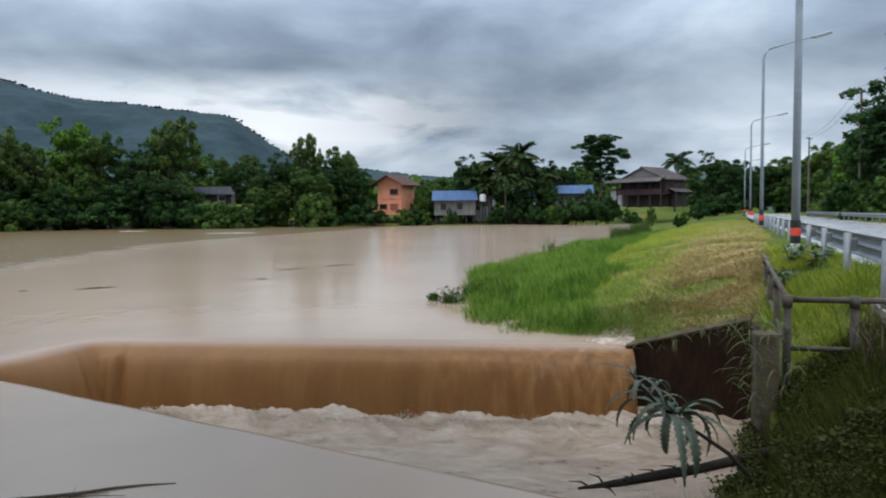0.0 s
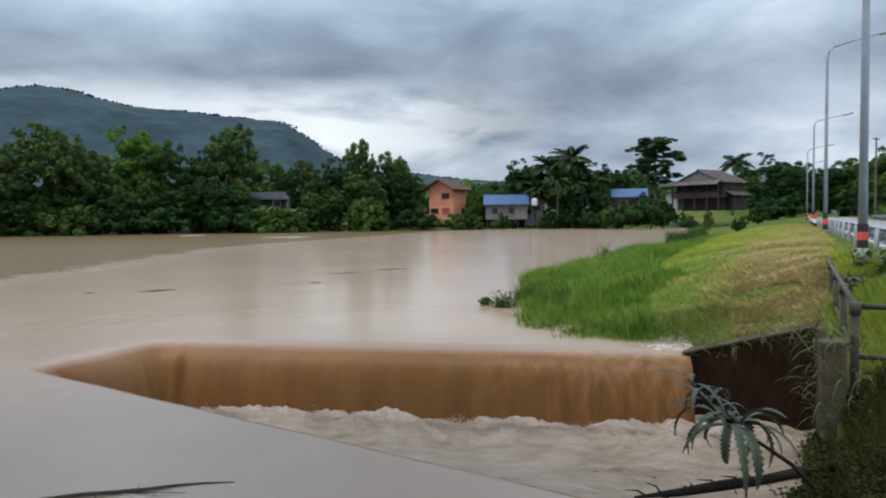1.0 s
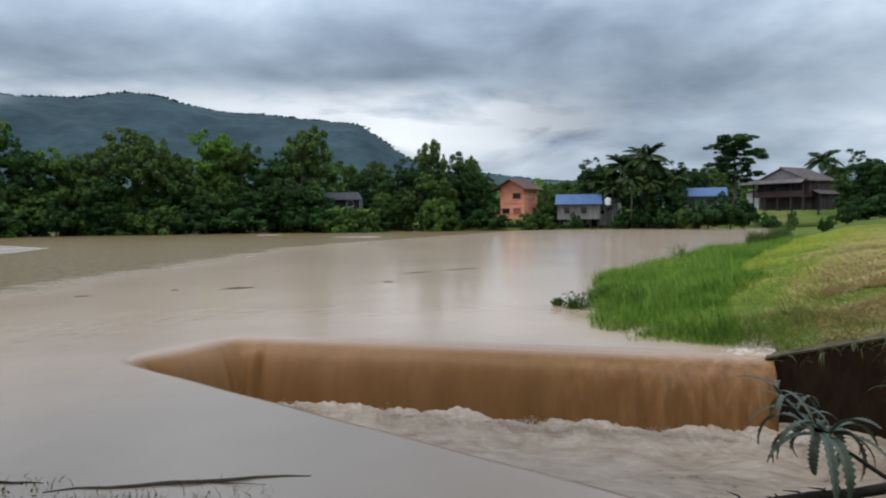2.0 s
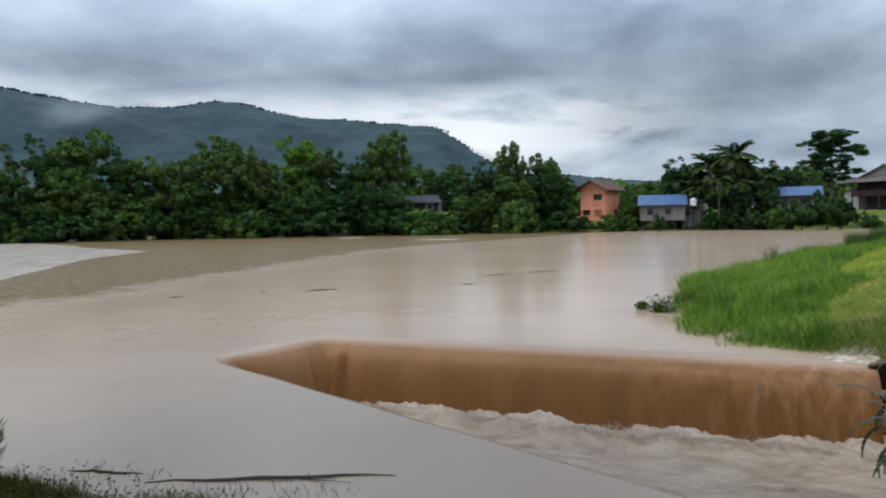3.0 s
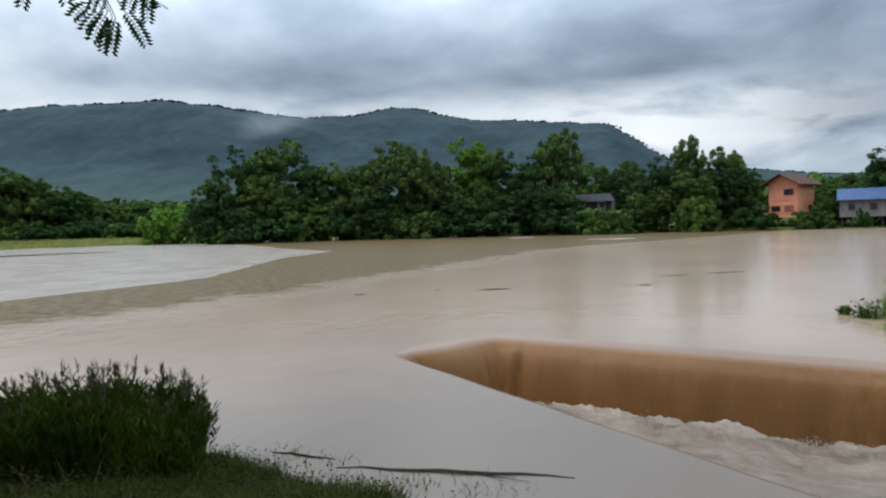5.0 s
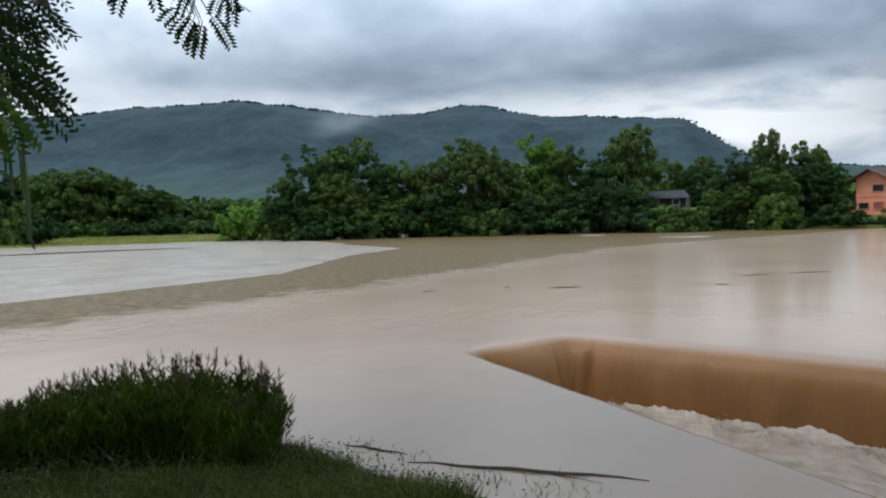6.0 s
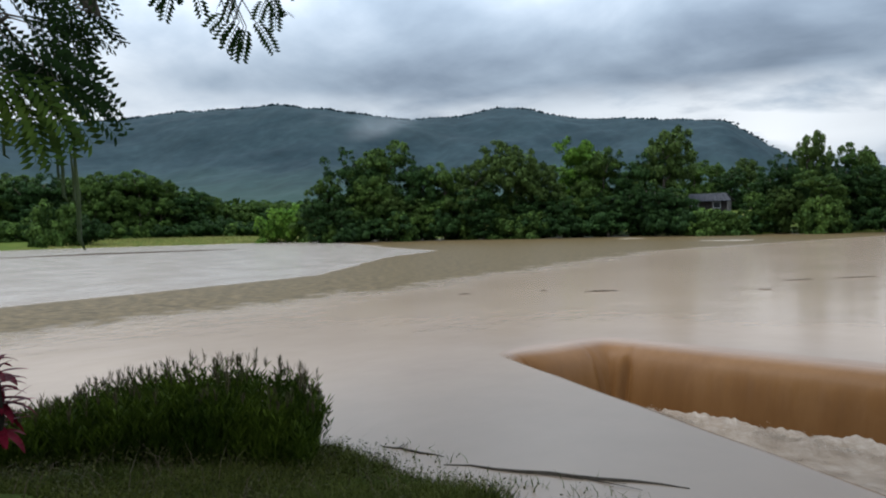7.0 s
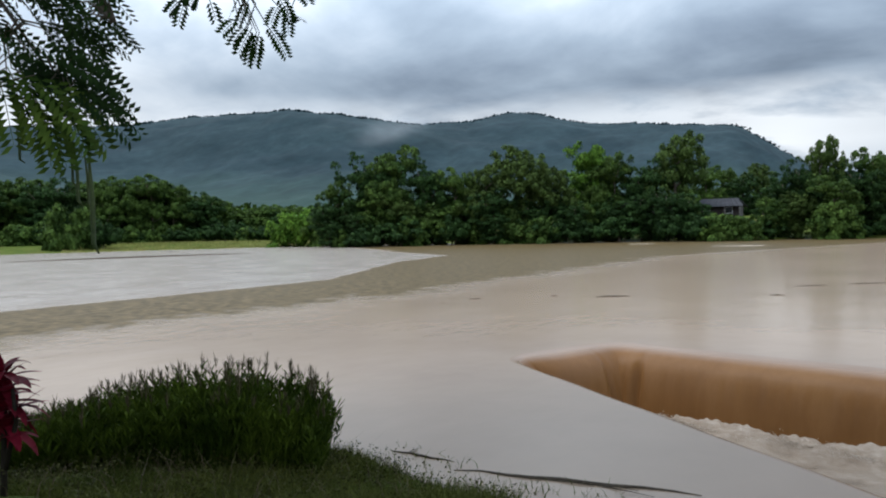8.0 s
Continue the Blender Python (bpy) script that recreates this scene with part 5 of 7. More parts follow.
grass_patch("slope_grass", "short green grass between the cut swathes", MOWN, 130000, 0.15, 0.012, GRASS_SLOPE, 44, 1.2, 0.02, keep=lambda x, y: 0.7 * wavy(x, y, 0.8) + 0.45 * wavy(y, x, 2.1) + 0.3 * wavy(x, y, 4.3) + 0.5 * wavy(y, x, 7.0) > lean_east(x, y) * 0.8 - 0.45)
WINGSIDE = [(1.5, 13.5), (3.1, 12.55), (5.0, 11.75), (5.6, 12.2), (4.2, 14.0), (2.6, 14.8)]
grass_patch("wing_grass", "matted yellow-green grass above the wing wall", WINGSIDE, 26000, 0.20, 0.013, MEADOW, 49, 1.6)
SWATHE = [(4.0, 12.3), (5.2, 11.75), (6.5, 14.6), (8.6, 19.4), (10.6, 24.0), (8.6, 24.0), (6.4, 18.6), (4.6, 14.4)]
grass_patch("hay_swathe", "tan cut hay lying in rows beside the railing", SWATHE, 90000, 0.10, 0.013, GRASS_HAY, 56, 2.8, -0.01, keep=lambda x, y: np.sin(((x - 4) * 0.376 + (y - 12) * 0.927) * 5.5 + 2.0 * wavy(x, y, 0.9)) + 0.8 * wavy(y, x, 1.9) > -0.35)
grass_patch("wing_tufts", "green grass tufts above the wing wall", WINGSIDE, 9000, 0.36, 0.014, GRASS_TALL, 50, 1.0, thin=0.2)
RAILSIDE = [(3.5, 7.6), (5.2, 11.5), (7.3, 15.9), (8.2, 16.2), (6.0, 9.4), (5.3, 7.2), (4.4, 7.2)]
grass_patch("railing_grass", "rank green grass behind the pipe railing", RAILSIDE, 60000, 0.20, 0.011, GRASS_SLOPE, 45, 1.0)
grass_patch("railing_tufts", "greener tufts of grass behind the pipe railing", RAILSIDE, 9000, 0.34, 0.013, GRASS_TALL, 53, 0.9, thin=0.5)
NEARBANK = [(3.5, 7.4), (2.5, 5.5), (1.3, 4.95), (-0.2, 4.95), (0.4, 3.4), (3.2, 3.0), (5.4, 5.4), (5.2, 7.4)]
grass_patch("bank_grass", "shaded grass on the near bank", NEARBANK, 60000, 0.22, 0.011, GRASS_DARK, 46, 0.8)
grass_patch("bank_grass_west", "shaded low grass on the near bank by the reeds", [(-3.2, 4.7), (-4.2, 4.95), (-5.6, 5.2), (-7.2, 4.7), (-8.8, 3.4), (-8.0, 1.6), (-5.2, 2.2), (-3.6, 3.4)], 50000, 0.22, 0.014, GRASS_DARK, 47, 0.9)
grass_patch("meadow_grass", "pale green meadow grass on the far western bank", [polar(a, d) for a, d in ((48, 150), (54, 153), (60, 153), (67, 154), (67, 190), (58, 192), (48, 180))], 14000, 0.40, 0.14, MEADOW, 54, 0.8)
grass_patch("roadside_grass", "rough grass on the verge beyond the road", [tuple(road_point(s, r, 0)[:2]) for s, r in ((-2, 8.8), (90, 8.8), (90, 13), (-2, 13))], 9000, 0.6, 0.06, GRASS_TALL, 48, 0.6)

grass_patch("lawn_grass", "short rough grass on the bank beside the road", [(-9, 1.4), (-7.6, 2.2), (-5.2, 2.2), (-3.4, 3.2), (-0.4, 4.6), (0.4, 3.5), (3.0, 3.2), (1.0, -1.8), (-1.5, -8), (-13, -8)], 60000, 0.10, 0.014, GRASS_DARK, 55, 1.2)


def reed_tuft(x, y, high, wide, seed):
    """A leafy tuft: a few upright blades among broad drooping leaves."""
    rng = np.random.default_rng(seed)
    t = thing("reed_tuft", "small tuft of green reeds standing in the brown water", "reeds", pose(x, y, -0.05), group="reed tufts in the river")
    n = 90
    V, F = blades(rng.normal(0, wide * 0.42, n), rng.normal(0, wide * 0.42, n), np.zeros(n) - 0.1, high * rng.uniform(0.6, 1.5, n) + 0.1, np.full(n, 0.016), rng, 0.7)
    n = 120
    C = np.stack([rng.normal(0, wide * 0.55, n), rng.normal(0, wide * 0.55, n), high * rng.uniform(0.08, 1.1, n)], 1)
    W, G = leaf_quads(C, 0.045, rng, long=2.4)
    part("foliage", np_mesh("foliage", np.vstack([V, W]), list(F) + (G + len(V)).tolist(), LEAF_MID), None, t)


for i, (x, y, high, wide) in enumerate(((0.27, 18.0, 0.40, 0.32), (0.12, 18.1, 0.22, 0.2), (-0.27, 18.5, 0.22, 0.12), (5.75, 38.3, 0.75, 0.55))):
    reed_tuft(x, y, high, wide, 60 + i)

# ---- along the road ----
def street_lamp(at_s, at_r, height, band0, band1, base_z):
    x, y, _ = road_point(at_s, at_r, 0)
    turn = math.degrees(math.atan2(ROAD_R.y, ROAD_R.x))
    t = thing("street_lamp", "tall grey steel street lamp with red and black bands", "street lamp", pose(x, y, base_z, 0, 0, turn), group="street lamps along the road")
    bm = bmesh.new()
    h = height
    pts = [(0, 0, 0.0), (0, 0, h * 0.5), (0, 0, h - 0.4), (0.06, 0, h - 0.12), (0.22, 0, h + 0.04)]
    tube(bm, pts, [0.088, 0.072, 0.058, 0.05, 0.042], 12)
    part("pole", bm, POLE, t, smooth=True)
    bm = bmesh.new()
    tube(bm, [(0.2, 0, h + 0.03), (1.1, 0, h + 0.26), (2.0, 0, h + 0.42)], [0.04, 0.035, 0.03], 8)
    part("arm", bm, POLE, t, smooth=True)
    bm = bmesh.new()
    box(bm, -0.40, 0.40, -0.13, 0.13, -0.05, 0.06, 0.04)
    head = part("lamp_head", bm, POLE, t, at=pose(2.35, 0, h + 0.47, 0, -11, 0))
    bm = bmesh.new()
    box(bm, -0.28, 0.30, -0.10, 0.10, -0.075, -0.045, 0.012)
    part("lens", bm, WHITE, head, "pale glass lens")
    bm = bmesh.new()
    tube(bm, [(0, 0, 0.03), (0, 0, band0 - 0.002)], [0.100, 0.100], 14)
    part("band", bm, WHITE, t, "white painted foot")
    q = (band1 - band0) / 3
    for k, m in enumerate((BLACK, RED, BLACK)):
        bm = bmesh.new()
        tube(bm, [(0, 0, band0 + q * k + 0.002), (0, 0, band0 + q * (k + 1) - 0.002)], [0.102, 0.102], 14)
        part("band", bm, m, t, ("black band", "red reflective band", "black band")[k], smooth=False)
    bm = bmesh.new()
    box(bm, -0.15, 0.15, -0.15, 0.15, -0.5, 0.03, 0.02)
    part("footing", bm, CONCRETE, t, "pale concrete footing")


street_lamp(0.0, 0.0, 8.3, 0.14, 0.62, 1.45)
street_lamp(19.6, 0.0, 8.0, 0.05, 0.80, 1.48)
street_lamp(48.6, 0.10, 8.0, 0.05, 0.80, 1.55)
street_lamp(78.5, 0.05, 7.9, 0.05, 0.80, 1.75)
street_lamp(108.0, 0.0, 7.9, 0.05, 0.80, 1.75)


def w_beam(length):
    """A rolled W-section barrier rail along +x, its face towards -y."""
    prof = [(0.0, 0.0), (-0.01, 0.03), (-0.075, 0.065), (-0.075, 0.105), (-0.01, 0.145), (-0.01, 0.165), (-0.075, 0.205), (-0.075, 0.245), (-0.01, 0.28), (0.0, 0.31)]
    bm = bmesh.new()
    a = [bm.verts.new((0, y, z)) for y, z in prof] + [bm.verts.new((0, y + 0.006, z)) for y, z in prof[::-1]]
    b = [bm.verts.new((length, v.co.y, v.co.z)) for v in a]
    n = len(a)
    for k in range(n):
        bm.faces.new((a[k], a[(k + 1) % n], b[(k + 1) % n], b[k]))
    return bm


def guard_rail(r, s0, s1, flip, z0, label):
    turn = math.degrees(math.atan2(ROAD_D.y, ROAD_D.x))
    x, y, _ = road_point(s0, r, 0)
    t = thing("guard_rail", label, "guard rail", pose(x, y, z0, 0, 0, turn), group="guard rails")
    beam = from_bm("beam", w_beam(4.05), GALV)
    post_bm = bmesh.new()
    tube(post_bm, [(0, 0, -0.5), (0, 0, 0.74)], [0.05, 0.05], 10)
    post = from_bm("post", post_bm, GALV, True)
    block = from_bm("spacer", boxes((-0.03, 0.03, -0.04, 0.05, 0.49, 0.66), bevel=0.006), GALV)
    n = int((s1 - s0) / 4)
    sg = -1 if flip else 1
    for i in range(n):
        part("beam", beam, None, t, at=pose(4 * i, sg * -0.14, 0.42, 0, 0, 0) @ Matrix.Diagonal((1, sg, 1, 1)))
    for i in range(int((s1 - s0) / 2.8)):
        p = part("post", post, None, t, at=pose(0.21 + 2.8 * i, 0, 0))
        part("spacer", block, None, p, at=pose(0, sg * -0.085, 0))



guard_rail(0.30, -7.95, 92, False, 1.22, "galvanised corrugated steel guard rail along the road edge")
guard_rail(7.9, -6, 90, True, ROAD_Z - 0.06, "galvanised corrugated steel guard rail across the road")


def marker_post(s, r):
    x, y, z = road_point(s, r, ROAD_Z)
    t = thing("marker_post", "short striped roadside marker post by the guard rail", "marker post", pose(x, y, z - 0.1), group="marker posts")
    for k, m in enumerate((WHITE, BLACK, WHITE, RED)):
        bm = bmesh.new()
        box(bm, -0.07, 0.07, -0.07, 0.07, 0.01 + 0.24 * k, 0.24 + 0.24 * k, 0.01)
        part("band", bm, m, t)


for s in (33, 38, 43):
    marker_post(s, -0.1)


def utility_pole(az, d, height, tilt=0):
    x, y = polar(az, d)
    t = thing("utility_pole", "slender concrete power pole with a crossarm", "power pole", pose(x, y, max(1.2, float(ground_height(x, y)) - 0.2), 0, tilt, 40), group="power poles beyond the road")
    bm = bmesh.new()
    tube(bm, [(0, 0, 0), (0, 0, height)], [0.17, 0.10], 8)
    part("pole", bm, CONCRETE, t)
    part("crossarm", boxes((-1.0, 1.0, -0.05, 0.05, height - 0.25, height - 0.13), bevel=0.01), DARKWOOD, t)
    for k in (-0.9, 0, 0.9):
        bm = bmesh.new()
        tube(bm, [(k, 0, height - 0.13), (k, 0, height - 0.03), (k, 0, height + 0.07)], [0.03, 0.06, 0.03], 8)
        part("insulator", bm, WHITE, t)
    return Vector((x, y, t.location.z + height + 0.05))


def cable(a, b, sag, name="power_cable"):
    cu = bpy.data.curves.new(name, "CURVE")
    cu.dimensions, cu.bevel_depth = "3D", 0.014
    sp = cu.splines.new("POLY")
    sp.points.add(16)
    for i in range(17):
        s = i / 16
        p = a.lerp(b, s) - Vector((0, 0, sag * 4 * s * (1 - s)))
        sp.points[i].co = (*p, 1)
    cu.materials.append(BLACK)
    me = bpy.data.meshes.new_from_object(bpy.data.objects.new("tmp", cu))
    me.materials.clear()
    me.materials.append(BLACK)
    tagged(new(name, me), "thin black power cable strung between the poles", "cable", "cables")


tops = [utility_pole(-30.15, 79, 12.4), utility_pole(-27.0, 112, 11.0), utility_pole(-36.0, 50, 11.0)]
for off in (-0.5, 0.5):
    o = Vector((off, off * 0.5, 0))
    cable(tops[0] + o, tops[1] + o, 0.9)
    cable(tops[2] + o, tops[0] + o, 0.5)


# ---- the pipe railing on the abutment ----
def pipe_railing():
    z_top = 1.38
    t = thing("pipe_railing", "rusty weathered pipe railing on the weir's abutment", "railing")
    P, Q = Vector((3.50, 7.25, 0)), Vector((7.42, 16.74, 0))
    E = Vector((4.85, 6.99, 0))
    up = Vector((0, 0, 1))

    def bar(a, b, r, name, label=""):
        bm = bmesh.new()
        tube(bm, [a, a.lerp(b, 0.5) + Vector((0, 0, -0.006)), b], r, 12)
        return part(name, bm, RAILPAINT, t, label, smooth=True)

    def post(p, z0, z1):
        q = bar(p + up * z0, p + up * z1, 0.042, "post")
        bm = bmesh.new()
        tube(bm, [p + up * (z1 - 0.08), p + up * (z1 + 0.038)], 0.053, 12)
        part("tee_joint", bm, RAILPAINT, q, smooth=True)
        return q

    for i in range(6):
        s = i / 5
        post(P.lerp(Q, s), 0.2 + 0.25 * s, z_top)
    for z in (z_top, z_top - 0.50, z_top - 0.92):
        bar(P + up * z, Q + up * z, 0.030 if z == z_top else 0.024, "rail_bar")
    for s in (0.46, 1.0):
        post(P.lerp(E, s), 0.2, z_top)
    for z in (z_top, z_top - 0.50):
        bar(P + up * z, E + up * z, 0.031 if z == z_top else 0.026, "rail_bar")
    bar(P + up * (z_top - 0.97), P.lerp(E, 0.5) + up * (z_top - 0.96), 0.026, "rail_bar")
    R2 = Vector((8.7, 16.3, 0))
    post(R2, 0.9, z_top)
    bar(Q + up * z_top, R2 + up * z_top, 0.036, "rail_bar")


pipe_railing()


# ---- the village ----
def window(parent, w, h, m, pane_mat, frame_mat, shutter=None):
    fr = boxes((-w / 2 - 0.08, w / 2 + 0.08, -0.06, 0.02, h, h + 0.09), (-w / 2 - 0.08, w / 2 + 0.08, -0.08, 0.02, -0.09, 0.0), (-w / 2 - 0.08, -w / 2, -0.06, 0.02, 0, h), (w / 2, w / 2 + 0.08, -0.06, 0.02, 0, h))
    win = part("window", fr, frame_mat, parent, at=m)
    part("pane", boxes((-w / 2, w / 2, -0.02, 0.015, 0, h)), pane_mat, win)
    if shutter:
        part("shutter", boxes((-w / 2 + 0.03, -0.02, -0.055, -0.025, 0.03, h - 0.03), (0.02, w / 2 - 0.03, -0.055, -0.025, 0.03, h - 0.03), bevel=0.01), shutter, win, "faded wooden shutter")
    return win


def gable_walls(w, d, h, peak):
    bm = bmesh.new()
    pts = [(-w / 2, h), (0, peak), (w / 2, h)]
    f = [bm.verts.new((x, 0, z)) for x, z in ((-w / 2, 0), (w / 2, 0), (w / 2, h), (0, peak), (-w / 2, h))]
    b = [bm.verts.new((v.co.x, d, v.co.z)) for v in f]
    bm.faces.new(f)
    bm.faces.new(b[::-1])
    for k in range(5):
        bm.faces.new((f[k], b[k], b[(k + 1) % 5], f[(k + 1) % 5]))
    return bm


def ribbed_slope(a, b, c, d, ribs, thick=0.06):
    """A sheet roof slope: eave a-b, ridge d-c, folded into ribs that run from eave to ridge; one closed sheet."""
    a, b, c, d = (Vector(p) for p in (a, b, c, d))
    n = (b - a).cross(d - a).normalized()
    if n.z < 0:
        n = -n
    bm = bmesh.new()
    cols = []
    for i in range(ribs):
        for f, h in ((0.0, 0.0), (0.70, 0.0), (0.78, 0.07), (0.92, 0.07)):
            s = (i + f) / ribs
            cols.append((s, h))
    cols.append((1.0, 0.0))
    rows = [[bm.verts.new(p) for p in (a.lerp(b, s) + n * h, d.lerp(c, s) + n * h, d.lerp(c, s) - n * thick, a.lerp(b, s) - n * thick)] for s, h in cols]
    for p, q in zip(rows, rows[1:]):
        for k in range(4):
            bm.faces.new((p[k], p[(k + 1) % 4], q[(k + 1) % 4], q[k]))
    bm.faces.new(rows[0][::-1])
    bm.faces.new(rows[-1])
    return bm


def orange_house():
    x, y = -9.4, 126.0
    t = thing("orange_house", "two-storey orange plastered house with a brown gable roof", "house", pose(x, y, 1.9, 0, 0, -24))
    w, d, h, pk = 4.7, 5.2, 5.6, 6.9
    part("wall", gable_walls(w, d, h, pk - 0.1), ORANGE, t)
    part("storey_band", boxes((-w / 2 - 0.05, w / 2 + 0.05, -0.06, d + 0.05, 2.72, 2.86)), ORANGE, t)
    for sg in (-1, 1):
        part("roof", ribbed_slope((sg * (w / 2 + 1.05), -1.2, h - 0.44), (sg * (w / 2 + 1.05), d + 0.8, h - 0.44), (0, d + 0.8, pk + 0.06), (0, -1.2, pk + 0.06), 14, 0.12), ROOF_BROWN, t)
    for px, pz, ww, hh, sh in ((0.95, 3.5, 1.6, 1.0, None), (-1.2, 0.95, 1.5, 0.9, None), (1.0, 0.9, 1.5, 1.0, REDWOOD)):
        window(t, ww, hh, pose(px, -0.03, pz), DARKGLASS, ORANGE, sh)
    for py, pz, ww, hh, sh in ((1.2, 3.5, 1.0, 1.0, SHUTTER), (3.7, 3.5, 1.0, 1.0, SHUTTER), (3.8, 0.9, 1.1, 1.0, None)):
        window(t, ww, hh, pose(w / 2 + 0.03, py, pz, 0, 0, 90), DARKGLASS, ORANGE, sh)
    lean = part("lean_to", boxes((-w / 2 - 2.2, -w / 2 - 0.02, 0.6, 4.2, -0.4, 0.9)), ORANGE, t, "low red-orange lean-to")
    bm = bmesh.new()
    slab(bm, [(-w / 2 - 2.5, 0.3, 0.95), (-w / 2 - 0.02, 0.3, 1.75), (-w / 2 - 0.02, 4.5, 1.75), (-w / 2 - 2.5, 4.5, 0.95)], 0.08)
    part("lean_to_roof", bm, ROOF_BROWN, t)


def blue_house(x, y, z, w, turn, base, rise, label):
    t = thing("blue_roofed_house", label, "house", pose(x, y, z, 0, 0, turn), group="blue-roofed houses")
    d, h = 6.0, 2.6
    part("wall", boxes((-w / 2, w / 2, 0, d, base, base + h)), GREYWOOD, t)
    n = int(w / 0.55)
    board = from_bm("board", boxes((-0.24, 0.24, -0.035, -0.005, base + 0.03, base + h - 0.05), bevel=0.008), GREYWOOD)
    for i in range(n):
        part("board", board, None, t, at=pose(-w / 2 + (i + 0.5) * w / n, 0, 0))
    part("roof", ribbed_slope((-w / 2 - 0.35, -0.8, base + h - 0.05), (w / 2 + 0.35, -0.8, base + h - 0.05), (w / 2 + 0.35, d / 2, base + h + rise), (-w / 2 - 0.35, d / 2, base + h + rise), 16), ROOF_BLUE, t)
    part("roof", ribbed_slope((-w / 2 - 0.35, d + 0.8, base + h - 0.05), (w / 2 + 0.35, d + 0.8, base + h - 0.05), (w / 2 + 0.35, d / 2, base + h + rise), (-w / 2 - 0.35, d / 2, base + h + rise), 16), ROOF_BLUE, t)
    for x0, x1 in ((-w / 2, -w / 2 + 0.12), (w / 2 - 0.12, w / 2)):
        bm = bmesh.new()
        ends = [[bm.verts.new((x, yy, zz)) for yy, zz in ((0.0, base + h + 0.002), (d, base + h + 0.002), (d / 2, base + h + rise - 0.12))] for x in (x0, x1)]
        bm.faces.new(ends[0][::-1])
        bm.faces.new(ends[1])
        for k in range(3):
            bm.faces.new((ends[0][k], ends[0][(k + 1) % 3], ends[1][(k + 1) % 3], ends[1][k]))
        part("gable", bm, PALEWALL, t, "white sheet gable")
    for i in range(6):
        for yy in (0.3, d - 0.3):
            bm = bmesh.new()
            tube(bm, [(-w / 2 + 0.3 + i * (w - 0.6) / 5, yy, -2.2), (-w / 2 + 0.3 + i * (w - 0.6) / 5, yy, base)], 0.12, 8)
            part("stilt", bm, DARKWOOD, t)
    for px in (-w * 0.28, w * 0.12):
        window(t, 0.9, 1.0, pose(px, -0.05, base + 1.0), DARKGLASS, GREYWOOD)


def brown_house():
    """A wooden house on posts: open ground floor, verandah under a skirt roof, a steep gable above that runs to the back."""
    t = thing("stilt_house", "dark wooden stilt house with a weathered grey gable roof", "house", pose(32.3, 118.8, 3.3, 0, 0, -50) @ Matrix.Diagonal((0.92, 0.92, 0.95, 1)))
    W, d, b, e, top = 4.8, 7.7, 1.8, 4.15, 6.45
    part("upper_floor", boxes((-W, W, 0, d, b - 0.16, b)), DARKWOOD, t)
    part("wall", boxes((-W + 0.05, W - 0.05, 1.5, d - 0.05, b, e)), DARKWOOD, t)
    part("ground_wall", boxes((-W + 0.6, W - 0.4, 2.4, d - 0.3, -0.5, b - 0.17)), DARKWOOD, t)
    board = from_bm("board", boxes((-0.045, -0.005, -0.20, 0.20, b + 0.02, e - 0.1), bevel=0.008), MAROON)
    for i in range(15):
        part("board", board, None, t, at=pose(W + 0.005, 1.72 + i * 0.41, 0))
    slat = from_bm("rail_board", boxes((-0.17, 0.17, 0.02, 0.06, b - 0.05, b + 0.72), bevel=0.008), MAROON)
    for i in range(25):
        part("rail_board", slat, None, t, at=pose(-W + 0.2 + i * (2 * W - 0.4) / 24, 0, 0))
    part("porch_rail", boxes((-W, W, 0.0, 0.08, b + 0.74, b + 0.84)), DARKWOOD, t)
    for x in (-4.6, -2.4, 0.0, 2.4, 4.6):
        for y in (0.14, 3.6, d - 0.3):
            bm = bmesh.new()
            tube(bm, [(x, y, -0.6), (x, y, b if y > 1 else e - 0.2)], 0.13, 8)
            part("post", bm, DARKWOOD, t)
    # skirt roof over the verandah, reaching past the house on one side
    part("skirt_roof", ribbed_slope((-W - 2.0, -1.1, e - 0.30), (W + 0.3, -1.1, e - 0.30), (W - 0.5, 1.9, e + 0.80), (-W + 0.9, 1.9, e + 0.80), 20), ROOF_GREY, t)
    part("hip_roof", ribbed_slope((-W - 2.0, -1.1, e - 0.30), (-W - 2.0, d, e - 0.30), (-W + 0.9, d, e + 0.80), (-W + 0.9, 1.9, e + 0.80), 14), ROOF_GREY, t)
    # the gable
    for sg in (-1, 1):
        part("roof", ribbed_slope((sg * (W + 0.6), 0.9, e + 0.05), (sg * (W + 0.6), d + 0.8, e + 0.05), (0, d + 0.8, top), (0, 0.9, top), 22), ROOF_GREY, t)
    bm = bmesh.new()
    lo, hi = [bm.verts.new(p) for p in ((-3.6, 1.25, e + 0.6), (3.6, 1.25, e + 0.6), (0, 1.25, top - 0.12))], [bm.verts.new(p) for p in ((-3.6, 1.4, e + 0.6), (3.6, 1.4, e + 0.6), (0, 1.4, top - 0.12))]
    bm.faces.new(lo)
    bm.faces.new(hi[::-1])
    for k in range(3):
        bm.faces.new((lo[k], hi[k], hi[(k + 1) % 3], lo[(k + 1) % 3]))
    part("gable_board", bm, GREYWOOD, t, "weathered grey gable boards")
    bm = bmesh.new()
    tube(bm, [(0, 0.8, top + 0.03), (0, d + 0.9, top + 0.03)], 0.12, 8)
    part("ridge_cap", bm, ROOF_GREY, t)
    # lean-to wing along the side
    part("side_roof", ribbed_slope((W + 1.5, 2.2, 2.05), (W + 1.5, d, 2.05), (W + 0.02, d, 2.75), (W + 0.02, 2.2, 2.75), 14), ROOF_GREY, t)
